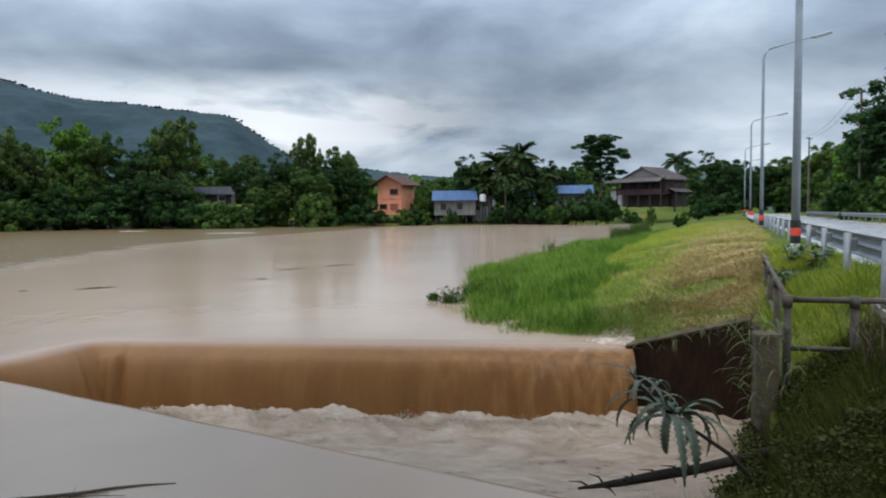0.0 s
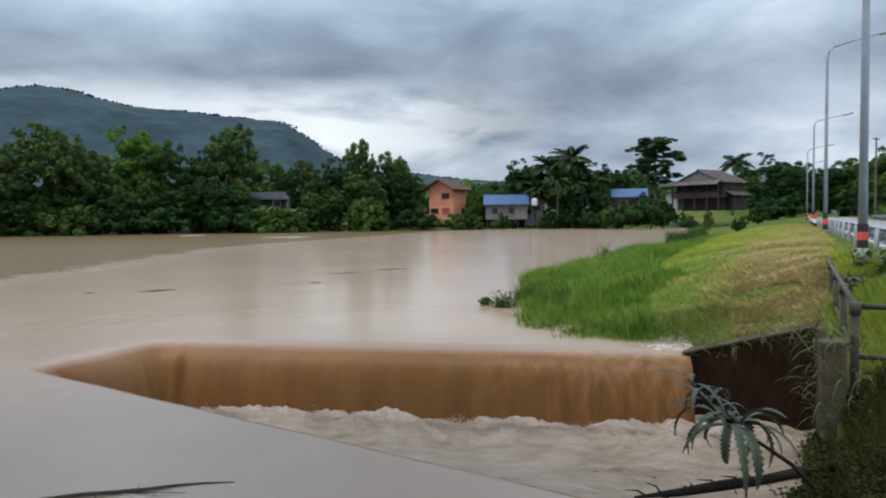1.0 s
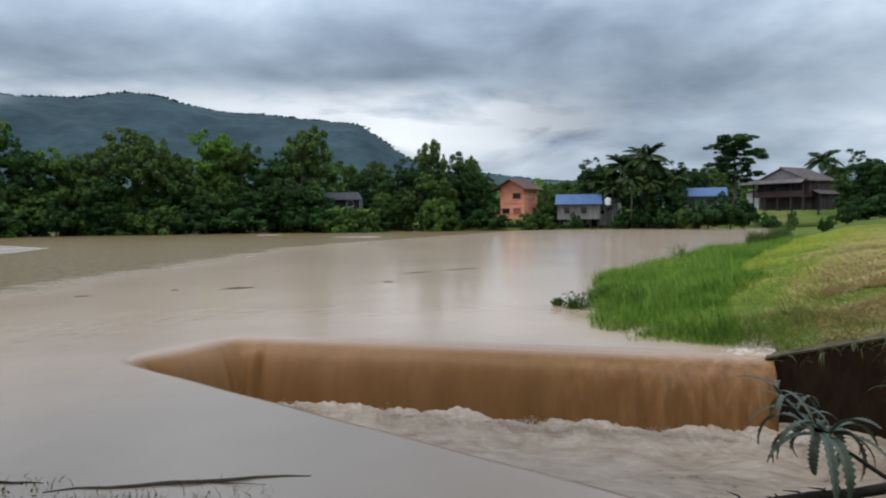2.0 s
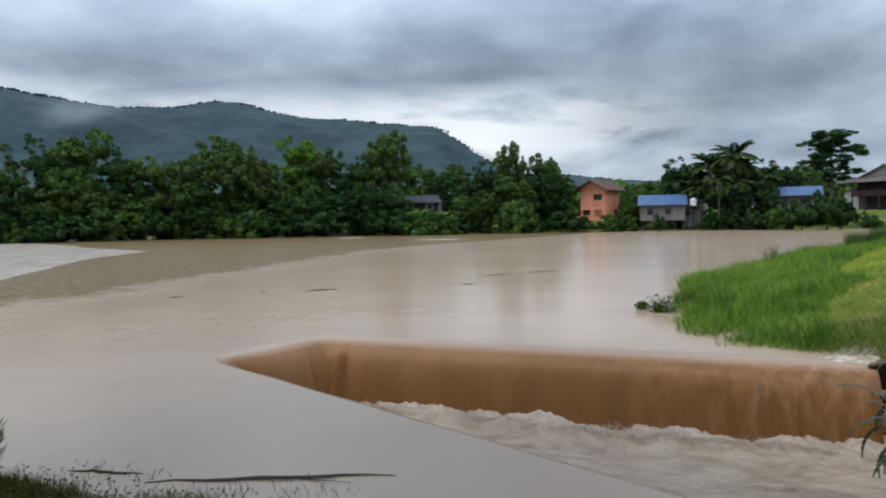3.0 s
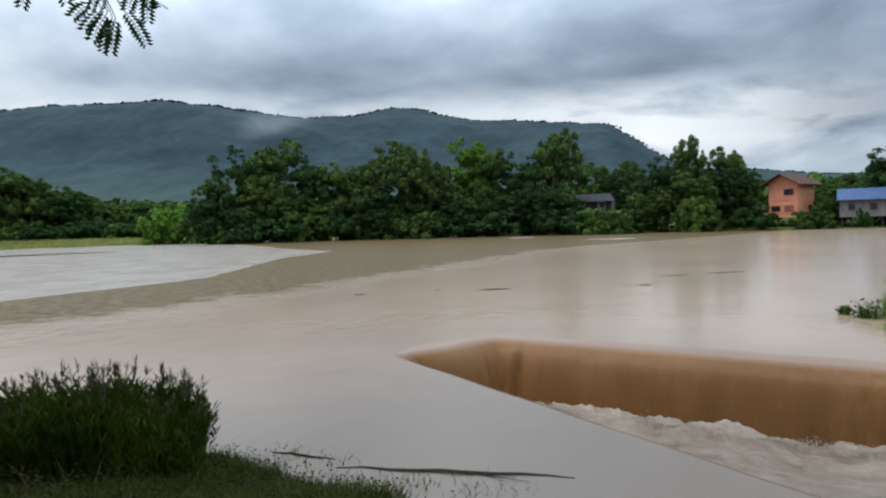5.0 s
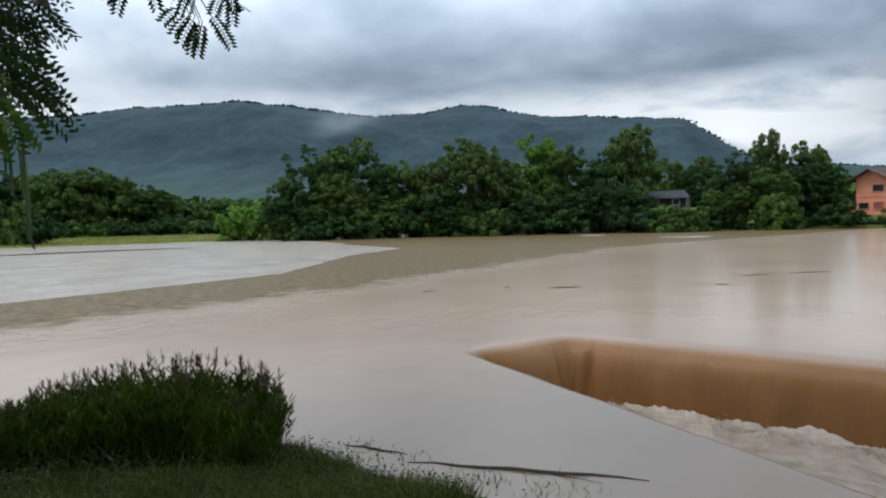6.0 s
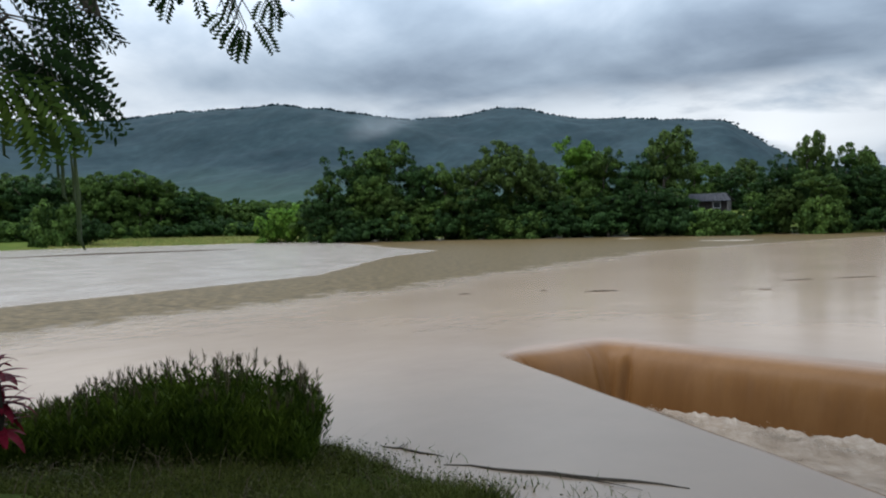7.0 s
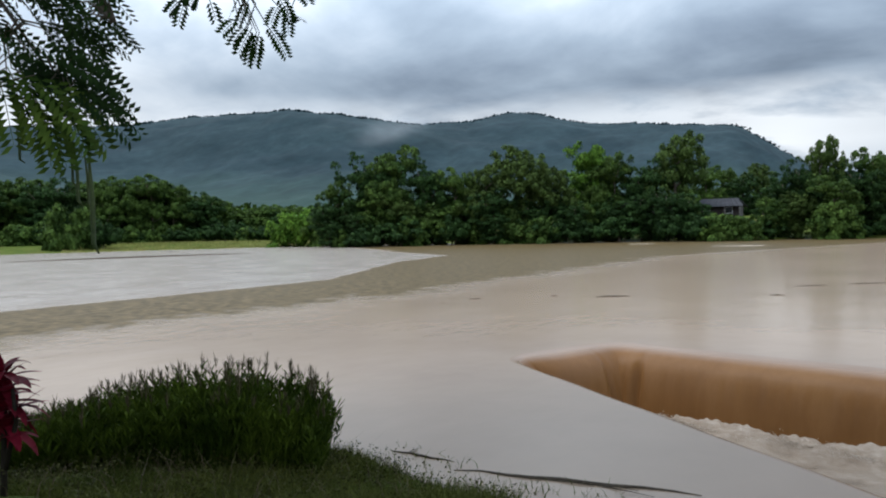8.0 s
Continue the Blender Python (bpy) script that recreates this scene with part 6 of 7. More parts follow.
    part("side_wall", boxes((W + 0.02, W + 0.9, 3.4, d - 0.4, -0.5, 1.9)), DARKWOOD, t)
    for y in (2.5, 5.0, d - 0.3):
        bm = bmesh.new()
        tube(bm, [(W + 1.3, y, -0.6), (W + 1.3, y, 2.06)], 0.11, 8)
        part("post", bm, DARKWOOD, t)
    for y in (3.0, 5.6):
        window(t, 1.0, 0.9, pose(W + 0.03, y, b + 0.9, 0, 0, 90), DARKGLASS, DARKWOOD)
    for x in (-2.8, 0.2, 3.0):
        window(t, 1.1, 1.2, pose(x, 1.46, b + 0.6), DARKGLASS, DARKWOOD)
    part("annex", boxes((-W - 2.6, -W - 0.1, 2.0, 5.5, -0.4, 2.6)), PALEWALL, t, "small pale annex")
    bm = bmesh.new()
    slab(bm, [(-W - 3.0, 1.6, 2.5), (-W - 0.06, 1.6, 3.0), (-W - 0.06, 6.0, 3.0), (-W - 3.0, 6.0, 2.5)], 0.08)
    part("annex_roof", bm, ROOF_GREY, t)


def far_house(az, d, z, w, label, roofm, wallm):
    x, y = polar(az, d)
    t = thing("hidden_house", label, "house", pose(x, y, z, 0, 0, az - 8), group="houses among the trees")
    part("wall", boxes((-w / 2, w / 2, 0, 5, -3.4, 1.3)), wallm, t)
    for y0, y1 in ((-0.9, 2.5), (5.9, 2.5)):
        part("roof", ribbed_slope((-w / 2 - 0.7, y0, 1.2), (w / 2 + 0.7, y0, 1.2), (w / 2 - 0.6, y1, 2.7), (-w / 2 + 0.6, y1, 2.7), 12), roofm, t)
    for k in range(4):
        part("post", boxes((-w / 2 + k * w / 3 - 0.08, -w / 2 + k * w / 3 + 0.08, -0.7, -0.54, -3.4, 1.15)), GREYWOOD, t)
    for px in (-w * 0.25, w * 0.25):
        window(t, 1.1, 1.0, pose(px, -0.03, 0.0), DARKGLASS, PALEWALL)


orange_house()
blue_house(2.05, 123.0, 0.6, 7.1, 0, 1.1, 1.7, "grey board house on stilts with a blue sheet roof")
blue_house(22.9, 127.0, 2.2, 6.8, -10, 0.6, 1.5, "small grey house with a blue sheet roof")
brown_house()
far_house(17.9, 137, 4.6, 7.4, "dark-roofed house half hidden among trees", ROOF_DARK, DARKWOOD)
far_house(23.6, 128, 5.0, 7.0, "pale house glimpsed through the trees", ROOF_DARK, PALEWALL)
far_house(-6.2, 128, 3.4, 4.6, "pale shed behind the palms", ROOF_BLUE, PALEWALL)
far_house(-2.9, 130, 3.3, 4.6, "pale house behind the blue roof", ROOF_GREY, PALEWALL)


def water_tank(x, y, z0, z1, r):
    """An unidentified white object, given the form of a tank with ribs and a domed lid; the dark timber stand is added.
    """
    ground = float(ground_height(x, y))
    t = thing("water_tank", "unidentified white object, shaped as a tank on a timber stand", "tank", pose(x, y, ground))
    z0, z1 = z0 - ground, z1 - ground
    for px in (-0.5, 0.5):
        for py in (-0.5, 0.5):
            part("leg", boxes((px - 0.07, px + 0.07, py - 0.07, py + 0.07, -0.2, z0 - 0.1)), DARKWOOD, t)
    part("platform", boxes((-0.75, 0.75, -0.75, 0.75, z0 - 0.1, z0), bevel=0.02), DARKWOOD, t)
    bm = bmesh.new()
    h = z1 - z0
    tube(bm, [(0, 0, z0 + h * k / 12) for k in range(11)], [r * (1.0 if k % 3 else 0.95) for k in range(11)], 20)
    part("barrel", bm, PALEWALL, t, smooth=True)
    bm = bmesh.new()
    tube(bm, [(0, 0, z0 + h * 10 / 12), (0, 0, z0 + h * 11 / 12), (0, 0, z1 - 0.03), (0, 0, z1)], [r * 0.96, r * 0.7, r * 0.3, r * 0.25], 20)
    part("lid", bm, PALEWALL, t, smooth=True)


water_tank(6.85, 123.4, 4.0, 5.3, 0.54)


# ---- drift on the water ----
def drift(x0, y0, x1, y1, r, label="dark waterlogged branch drifting on the river"):
    t = thing("driftwood", label, "driftwood", pose(x0, y0, 0.0), group="driftwood")
    rng = random.Random(int(abs(x0) * 100))
    dx, dy = x1 - x0, y1 - y0
    bm = bmesh.new()
    n = 9
    tube(bm, [(dx * i / n + rng.uniform(-1, 1) * r, dy * i / n + rng.uniform(-1, 1) * r * 2, r * (0.2 + 0.8 * math.sin(math.pi * i / n)) * 0.8 - 0.3 * r) for i in range(n + 1)], [r * (0.35 + 0.75 * math.sin(math.pi * (0.08 + 0.85 * i / n))) for i in range(n + 1)], 8)
    part("stem", bm, DRIFT, t, smooth=True)
    for k in range(3):
        s = rng.uniform(0.2, 0.8)
        bm = bmesh.new()
        a = rng.uniform(-0.6, 0.6)
        tube(bm, [(dx * s, dy * s, 0), (dx * (s + 0.12) + a * 0.3, dy * (s + 0.12) - a * 0.3, r * 0.9), (dx * (s + 0.2) + a * 0.5, dy * (s + 0.2) - a * 0.4, r * 0.4)], [r * 0.4, r * 0.25, r * 0.1], 6)
        part("twig", bm, DRIFT, t)


drift(-11.35, 21.95, -10.40, 22.60, 0.030)
drift(-14.86, 19.42, -14.50, 19.75, 0.02)
drift(-6.57, 24.84, -6.13, 25.02, 0.02)
drift(-6.68, 28.58, -5.79, 29.81, 0.020)
drift(-5.27, 30.60, -3.9, 31.7, 0.024)
drift(-12.9, 21.6, -12.7, 21.75, 0.02)
drift(-90.5, 31.8, -81.8, 59.5, 0.11, "long dark line of drift lying on the far water")
drift(-4.45, 5.33, -2.30, 6.02, 0.018, "long dark pole floating by the near bank")
drift(-5.4, 5.42, -4.6, 5.50, 0.013, "thin dark stick floating by the near bank")


def foam_patch(x, y, length, width, turn, seed):
    """A thin raft of pale scum with a ragged outline, afloat on the river."""
    rng = random.Random(seed)
    n = 40
    bm = bmesh.new()
    rim = []
    for k in range(n):
        a = 2 * math.pi * k / n
        r = 1 + 0.22 * math.sin(3 * a + seed) + 0.16 * math.sin(7 * a + 2 * seed) + rng.uniform(-0.12, 0.12)
        rim.append((math.cos(a) * length / 2 * r, math.sin(a) * width / 2 * r))
    top = [bm.verts.new((px * 0.9, py * 0.9, 0.03)) for px, py in rim]
    low = [bm.verts.new((px, py, -0.02)) for px, py in rim]
    bm.faces.new(top)
    for k in range(n):
        bm.faces.new((low[k], low[(k + 1) % n], top[(k + 1) % n], top[k]))
    ob = part("foam_patch", bm, SCUM, smooth=True)
    ob.matrix_basis = pose(x, y, 0.0, 0, 0, turn)
    tagged(ob, "thin raft of pale scum afloat by the far bank", "foam", "foam patches")


foam_patch(-42.5, 98.0, 3.4, 2.2, 23, 3)
foam_patch(-24.8, 84.6, 5.0, 1.9, 17, 5)


def water_weed(x, y, seed):
    rng = np.random.default_rng(seed)
    t = thing("water_weed", "sparse drowned weed poking out of the water", "weed", pose(x, y, -0.02), group="drowned weeds")
    n = 26
    V, F = blades(rng.normal(0, 0.16, n), rng.normal(0, 0.12, n), np.zeros(n) - 0.05, rng.uniform(0.05, 0.20, n), np.full(n, 0.010), rng, 0.8)
    part("leaves", np_mesh("leaves", V, F, GRASS_DARK), None, t)
    V, F = leaf_quads(np.stack([rng.normal(0, 0.16, 4), rng.normal(0, 0.12, 4), rng.uniform(0.01, 0.08, 4)], 1), 0.026, rng)
    tagged(part("sprig_litter", np_mesh("sprig_litter", V, F, SEED), None, t), kind="stuff")


for i, (x, y) in enumerate(((-5.0, 5.25), (-4.6, 5.35), (-4.2, 5.1), (-3.8, 5.3), (-3.4, 5.25), (-3.1, 5.5), (-2.7, 5.4), (-3.6, 5.0), (-4.0, 5.0), (-3.0, 5.2), (-5.15, 5.4))):
    water_weed(x, y, 90 + i)


# ---- plants on the near bank ----
def reed_clump():
    """A thick stand of upright leafy stems with dark feathery heads."""
    rng = np.random.default_rng(71)
    t = thing("reed_clump", "thick dark green clump of leafy reeds with brown seed heads", "reeds")
    ax0, ax1 = np.array([-8.0, 2.55]), np.array([-5.62, 4.66])
    n = 2300
    s = rng.uniform(0, 1, n)
    d = (ax1 - ax0) / np.linalg.norm(ax1 - ax0)
    nrm = np.array([-d[1], d[0]])
    o = rng.uniform(-0.55, 0.55, n)
    B = ax0 + (ax1 - ax0) * s[:, None] + nrm * o[:, None]
    edge = np.sqrt(np.clip(1 - (o / 0.62) ** 2, 0.05, 1))
    tall = rng.random(n) < 0.08
    top = np.interp(s, (0, 0.15, 0.4, 0.62, 0.8, 0.93, 1.0), (0.30, 0.53, 0.76, 0.90, 0.86, 0.74, 0.48)) * (0.75 + 0.25 * edge) * np.where(tall, rng.uniform(1.02, 1.16, n), rng.uniform(0.78, 1.02, n))
    g = np.maximum(ground_height(B[:, 0], B[:, 1]), -0.1)
    V, F, HV, HF = [], [], [], []
    for i in range(n):
        b = np.array([B[i, 0], B[i, 1], g[i]])
        lean = np.append(nrm * o[i] * 0.35 + d * (s[i] - 0.5) * 0.25, 0) + rng.normal(0, 0.05, 3) * [1, 1, 0]
        tip = b + lean + [0, 0, top[i] - g[i]]
        k = len(V)
        side = rng.normal(0, 1, 3) * [1, 1, 0]
        side *= 0.006 / np.linalg.norm(side)
        V += [b - side, b + side, tip]
        F.append([k, k + 1, k + 2])
        for _ in range(13):
            u = rng.uniform(0.12, 0.98)
            p = b + (tip - b) * u
            a = rng.uniform(0, 6.28)
            ln = rng.uniform(0.10, 0.20)
            di = np.array([math.cos(a) * 0.55, math.sin(a) * 0.55, 0.85]) * ln
            w = np.array([-math.sin(a), math.cos(a), 0]) * 0.010
            k = len(V)
            V += [p, p + di * 0.5 + w, p + di + [0, 0, -0.03], p + di * 0.5 - w]
            F.append([k, k + 1, k + 2, k + 3])
        if tall[i] and top[i] > 0.4:
            for _ in range(13):
                a = rng.uniform(0, 6.28)
                p = tip + [0, 0, rng.uniform(-0.06, 0.05)]
                di = np.array([math.cos(a) * 0.35, math.sin(a) * 0.35, 1.0]) * rng.uniform(0.05, 0.12)
                w = np.array([-math.sin(a), math.cos(a), 0]) * 0.0042
                k = len(HV)
                HV += [p, p + di * 0.5 + w, p + di, p + di * 0.5 - w]
                HF.append([k, k + 1, k + 2, k + 3])
    part("leaves", np_mesh("leaves", V, F, REED), None, t)
    tagged(part("seed_fringe", np_mesh("seed_fringe", HV, HF, SEED), None, t, "dark feathery seed heads"), kind="stuff")


reed_clump()


def strap_leaf(bm, base, azim, rise, length, width, droop, rng, fold=0.25, n=7, teeth=0.0):
    """A long leaf: a strip that arches over, folded along its midrib."""
    d = Vector((math.cos(azim), math.sin(azim), 0))
    s = Vector((-d.y, d.x, 0))
    p, a = Vector(base), rise
    rows = []
    for i in range(n + 1):
        u = i / n
        w = width * (math.sin(math.pi * (0.12 + 0.86 * u)) ** 0.8) * 0.5
        w *= 1 + teeth * (1 if i % 2 else -1)
        up = (Vector((0, 0, 1)) * math.cos(a) - d * math.sin(a))
        rows.append((bm.verts.new(p + s * w + up * w * fold), bm.verts.new(p), bm.verts.new(p - s * w + up * w * fold)))
        p = p + (d * math.cos(a) + Vector((0, 0, math.sin(a)))) * (length / n)
        a -= droop / n
    for x, y in zip(rows, rows[1:]):
        bm.faces.new((x[0], x[1], y[1], y[0]))
        bm.faces.new((x[1], x[2], y[2], y[1]))


def crimson_plant():
    rng = random.Random(5)
    az, d = 72.1, 6.2
    x, y = polar(az, d)
    z = float(ground_height(x, y))
    t = thing("crimson_plant", "crimson-leaved cordyline shrub beside the reeds", "shrub", pose(x, y, z))
    bm = bmesh.new()
    tube(bm, [(0, 0, -0.1), (0.02, 0.01, 0.4), (0.0, 0.03, 0.88)], [0.025, 0.02, 0.015], 7)
    tube(bm, [(0.02, 0.01, 0.2), (0.14, 0.05, 0.55), (0.18, 0.02, 0.8)], [0.018, 0.016, 0.012], 7)
    part("stem", bm, WETWOOD, t, smooth=True)
    for i in range(90):
        bm = bmesh.new()
        h = 0.40 + 0.50 * i / 89
        strap_leaf(bm, (0.02 * math.sin(i), 0.02, h), i * 2.4, rng.uniform(-0.2, 1.25), rng.uniform(0.20, 0.36), rng.uniform(0.055, 0.095), rng.uniform(0.2, 2.0), rng, 0.15)
        part("leaf", bm, CRIMSON, t, smooth=True)


crimson_plant()


def spiky_plant():
    """Arching toothed leaves over the basin, on a short stem rooted in the near bank."""
    rng = random.Random(9)
    root = Vector((2.72, 5.55, 0.1))
    t = thing("spiky_plant", "grey-green plant with long arching toothed leaves over the basin", "plant", pose(*root))
    bm = bmesh.new()
    c = Vector((-0.72, 0.62, 0.40))
    tube(bm, [(0, -0.1, -0.25), c * 0.5 + Vector((0, 0, -0.03)), c], [0.022, 0.018, 0.014], 7)
    tube(bm, [c, c + Vector((-0.20, 0.1, 0.16)), c + Vector((-0.34, 0.15, 0.36))], [0.018, 0.014, 0.008], 6)
    part("stem", bm, WETWOOD, t, smooth=True)
    for i in range(17):
        bm = bmesh.new()
        strap_leaf(bm, c + Vector((rng.uniform(-0.05, 0.05), rng.uniform(-0.05, 0.05), rng.uniform(-0.03, 0.05))), i * 2.4, rng.uniform(0.15, 1.0), rng.uniform(0.42, 0.90), rng.uniform(0.060, 0.095), rng.uniform(1.2, 3.0), rng, 0.45, 28, 0.24)
        part("leaf", bm, SPIKY, t)
    for i in range(12):
        bm = bmesh.new()
        strap_leaf(bm, c + Vector((-0.12 - 0.018 * i, 0.08 + 0.006 * i, 0.10 + 0.022 * i)), i * 2.4, rng.uniform(0.2, 0.9), rng.uniform(0.32, 0.58), 0.045, rng.uniform(1.2, 2.4), rng, 0.35, 20, 0.3)
        part("leaf", bm, SPIKY, t)


spiky_plant()


def broad_weed(x, y, z, size, seed, label="leafy green weed beside the railing", material=LEAF_MID):
    rng = random.Random(seed)
    t = thing("weed", label, "weed", pose(x, y, z), group="weeds by the railing")
    for k in range(4):
        bm = bmesh.new()
        a = rng.uniform(0, 6.28)
        tube(bm, [(0, 0, -0.1), (math.cos(a) * 0.1 * size, math.sin(a) * 0.1 * size, 0.3 * size), (math.cos(a) * 0.22 * size, math.sin(a) * 0.22 * size, 0.6 * size)], [0.012, 0.009, 0.005], 5)
        part("stem", bm, POD, t)
    for i in range(46):
        bm = bmesh.new()
        a = rng.uniform(0, 6.28)
        h = rng.uniform(0.05, 0.62) * size
        rr = 0.3 * h
        strap_leaf(bm, (math.cos(a) * rr, math.sin(a) * rr, h), a, rng.uniform(-0.1, 0.8), rng.uniform(0.16, 0.30) * size, 0.12 * size, rng.uniform(0.4, 1.4), rng, 0.2, 5)
        part("leaf", bm, material, t)


for wx, wy, size in ((5.75, 11.9, 0.5), (6.0, 12.3, 0.6), (6.25, 11.9, 0.62), (6.5, 12.3, 0.6), (6.3, 12.7, 0.55), (6.75, 12.6, 0.5)):
    broad_weed(wx, wy, float(ground_height(wx, wy)) - 0.02, size, int(wx * 100), "broad-leaved green weed beside the railing", BROADWEED)
broad_weed(4.75, 6.9, 0.35, 0.55, 6, "dry brownish weed under the railing", SEED)
for i in range(9):
    q = random.Random(300 + i)
    wx, wy = q.uniform(2.9, 4.4), q.uniform(5.2, 6.2)
    broad_weed(wx, wy, float(ground_height(wx, wy)) - 0.02, q.uniform(0.25, 0.42), 310 + i, "dark leafy weed on the shaded bank", BANKWEED)


def bank_cover():
    """Creeping leaves and dead stalks matted over the near bank."""
    rng = np.random.default_rng(77)
    X, Y = scatter(NEARBANK, 52000, rng)
    Z = ground_height(X, Y)
    ok = Z > -0.3
    X, Y, Z = X[ok], Y[ok], Z[ok]
    lift = 0.02 + 0.20 * rng.random(len(X)) * np.clip(0.6 + 0.6 * wavy(X, Y, 2.2) + 0.4 * wavy(Y, X, 5.0), 0.05, 1.5)
    V, F = leaf_quads(np.stack([X, Y, Z + lift], 1), 0.022, rng, 0.8)
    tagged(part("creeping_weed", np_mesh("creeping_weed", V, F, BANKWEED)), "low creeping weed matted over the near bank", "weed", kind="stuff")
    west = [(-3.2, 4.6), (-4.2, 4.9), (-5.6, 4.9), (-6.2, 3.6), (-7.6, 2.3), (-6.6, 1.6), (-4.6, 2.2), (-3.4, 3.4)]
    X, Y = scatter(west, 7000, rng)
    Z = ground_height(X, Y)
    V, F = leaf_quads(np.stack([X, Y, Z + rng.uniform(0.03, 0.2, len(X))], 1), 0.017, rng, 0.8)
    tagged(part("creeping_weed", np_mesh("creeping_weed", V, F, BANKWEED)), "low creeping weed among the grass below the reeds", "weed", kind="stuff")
    X, Y = scatter(west, 320, rng)
    V, F = blades(X, Y, ground_height(X, Y) - 0.02, rng.uniform(0.12, 0.34, len(X)), np.full(len(X), 0.008), rng, 1.6)
    tagged(part("dead_grass", np_mesh("dead_grass", V, F, DEADSTEM)), "brown dead grass strewn below the reeds", "grass", kind="stuff")
    # overhang along the lip of the basin
    n = 16000
    s = rng.uniform(0, 1, n)
    lip = np.array([3.22, 7.2]) + (np.array([2.35, 5.15]) - np.array([3.22, 7.2])) * s[:, None]
    P = np.column_stack([lip + rng.normal(0, 0.05, (n, 2)) + np.array([-0.10, 0.03]), rng.uniform(-1.25, 0.16, n)])
    m = 6000
    lip = np.array([2.9, 5.75]) + (np.array([2.2, 5.6]) - np.array([2.9, 5.75])) * (rng.uniform(0, 1, m) ** 1.3)[:, None]
    P = np.vstack([P, np.column_stack([lip + rng.normal(0, 0.06, (m, 2)), rng.uniform(-0.22, 0.14, m)])])
    V, F = leaf_quads(P, 0.026, rng, 0.5)
    tagged(part("hanging_weed", np_mesh("hanging_weed", V, F, BANKWEED)), "dark weed hanging over the lip of the bank", "weed", kind="stuff")
    X, Y = scatter([(3.9, 6.5), (5.4, 6.1), (5.4, 7.6), (4.2, 7.5)], 420, rng)
    V, F = blades(X, Y, ground_height(X, Y) - 0.03, rng.uniform(0.25, 0.65, len(X)), np.full(len(X), 0.012), rng, 1.1)
    tagged(part("dead_stalks", np_mesh("dead_stalks", V, F, DEADSTEM)), "brown dead stalks tangled under the railing", "weed", kind="stuff")


bank_cover()


def fallen_branch():
    """A rotten limb that spans the corner of the basin from the bank to the crest, with twigs caught on it."""
    rng = random.Random(15)
    t = thing("fallen_branch", "black wet branch lying across the corner of the basin", "branch", pose(2.95, 6.42, 0.10))
    bm = bmesh.new()
    pts = [Vector((0.25, 0.02, 0.03)), Vector((-0.25, -0.10, -0.03)), Vector((-0.70, -0.27, -0.06)), Vector((-1.10, -0.44, -0.05)), Vector((-1.50, -0.54, -0.08)), Vector((-1.85, -0.60, -0.10))]
    tube(bm, pts, [0.045, 0.050, 0.042, 0.046, 0.034, 0.010], 9)
    part("limb", bm, WETWOOD, t, smooth=True)
    for i in range(34):
        k = rng.randrange(5)
        s = pts[k].lerp(pts[k + 1], rng.random())
        e = s + Vector((rng.uniform(-0.20, 0.16), rng.uniform(-0.14, 0.10), rng.uniform(-0.06, 0.09)))
        bm = bmesh.new()
        tube(bm, [s, s.lerp(e, 0.5) + Vector((0.02, 0, 0.02)), e], [0.011, 0.008, 0.003], 5)
        part("twig", bm, WETWOOD, t)


fallen_branch()
broad_weed(-6.9, 3.1, 0.25, 0.55, 8, "pale broad-leaved weed in front of the reeds")


def trailing_grass(x, y, z, seed, n=20, ln=0.42):
    rng = random.Random(seed)
    t = thing("trailing_grass", "long pale grass trailing over the abutment wall", "grass", pose(x, y, z), group="trailing grass")
    bm = bmesh.new()
    for i in range(n):
        strap_leaf(bm, (rng.uniform(-0.22, 0.22), rng.uniform(-0.3, 0.3), rng.uniform(-0.05, 0.05)), rng.uniform(1.9, 5.0), rng.uniform(0.1, 1.2), ln * rng.uniform(0.4, 1.2), 0.011, rng.uniform(0.8, 2.6), rng, 0.2, 6)
    part("leaves", bm, TRAIL, t)


for i, (x, y, z) in enumerate(((4.9, 10.6, 0.5), (4.5, 9.6, 0.5), (4.1, 8.7, 0.5), (3.75, 7.9, 0.55), (3.5, 7.2, 0.2), (3.3, 6.9, 0.0), (5.0, 11.2, 0.5), (3.9, 8.2, 0.3), (4.6, 10.0, 0.2), (3.35, 7.5, 0.9), (3.3, 7.4, 0.5), (3.7, 12.1, 0.1), (4.2, 11.9, 0.25), (4.6, 11.75, 0.38), (3.3, 7.2, -0.2), (3.6, 7.7, 0.1), (3.32, 7.25, 1.0), (3.36, 7.3, 1.02), (3.5, 12.05, 0.02), (3.95, 11.85, 0.16), (4.4, 11.65, 0.30), (4.8, 11.5, 0.43), (3.3, 7.15, 0.75), (3.34, 7.1, 0.4), (4.0, 8.4, 0.55), (4.3, 9.2, 0.55))):
    trailing_grass(x, y, z, 101 + i)


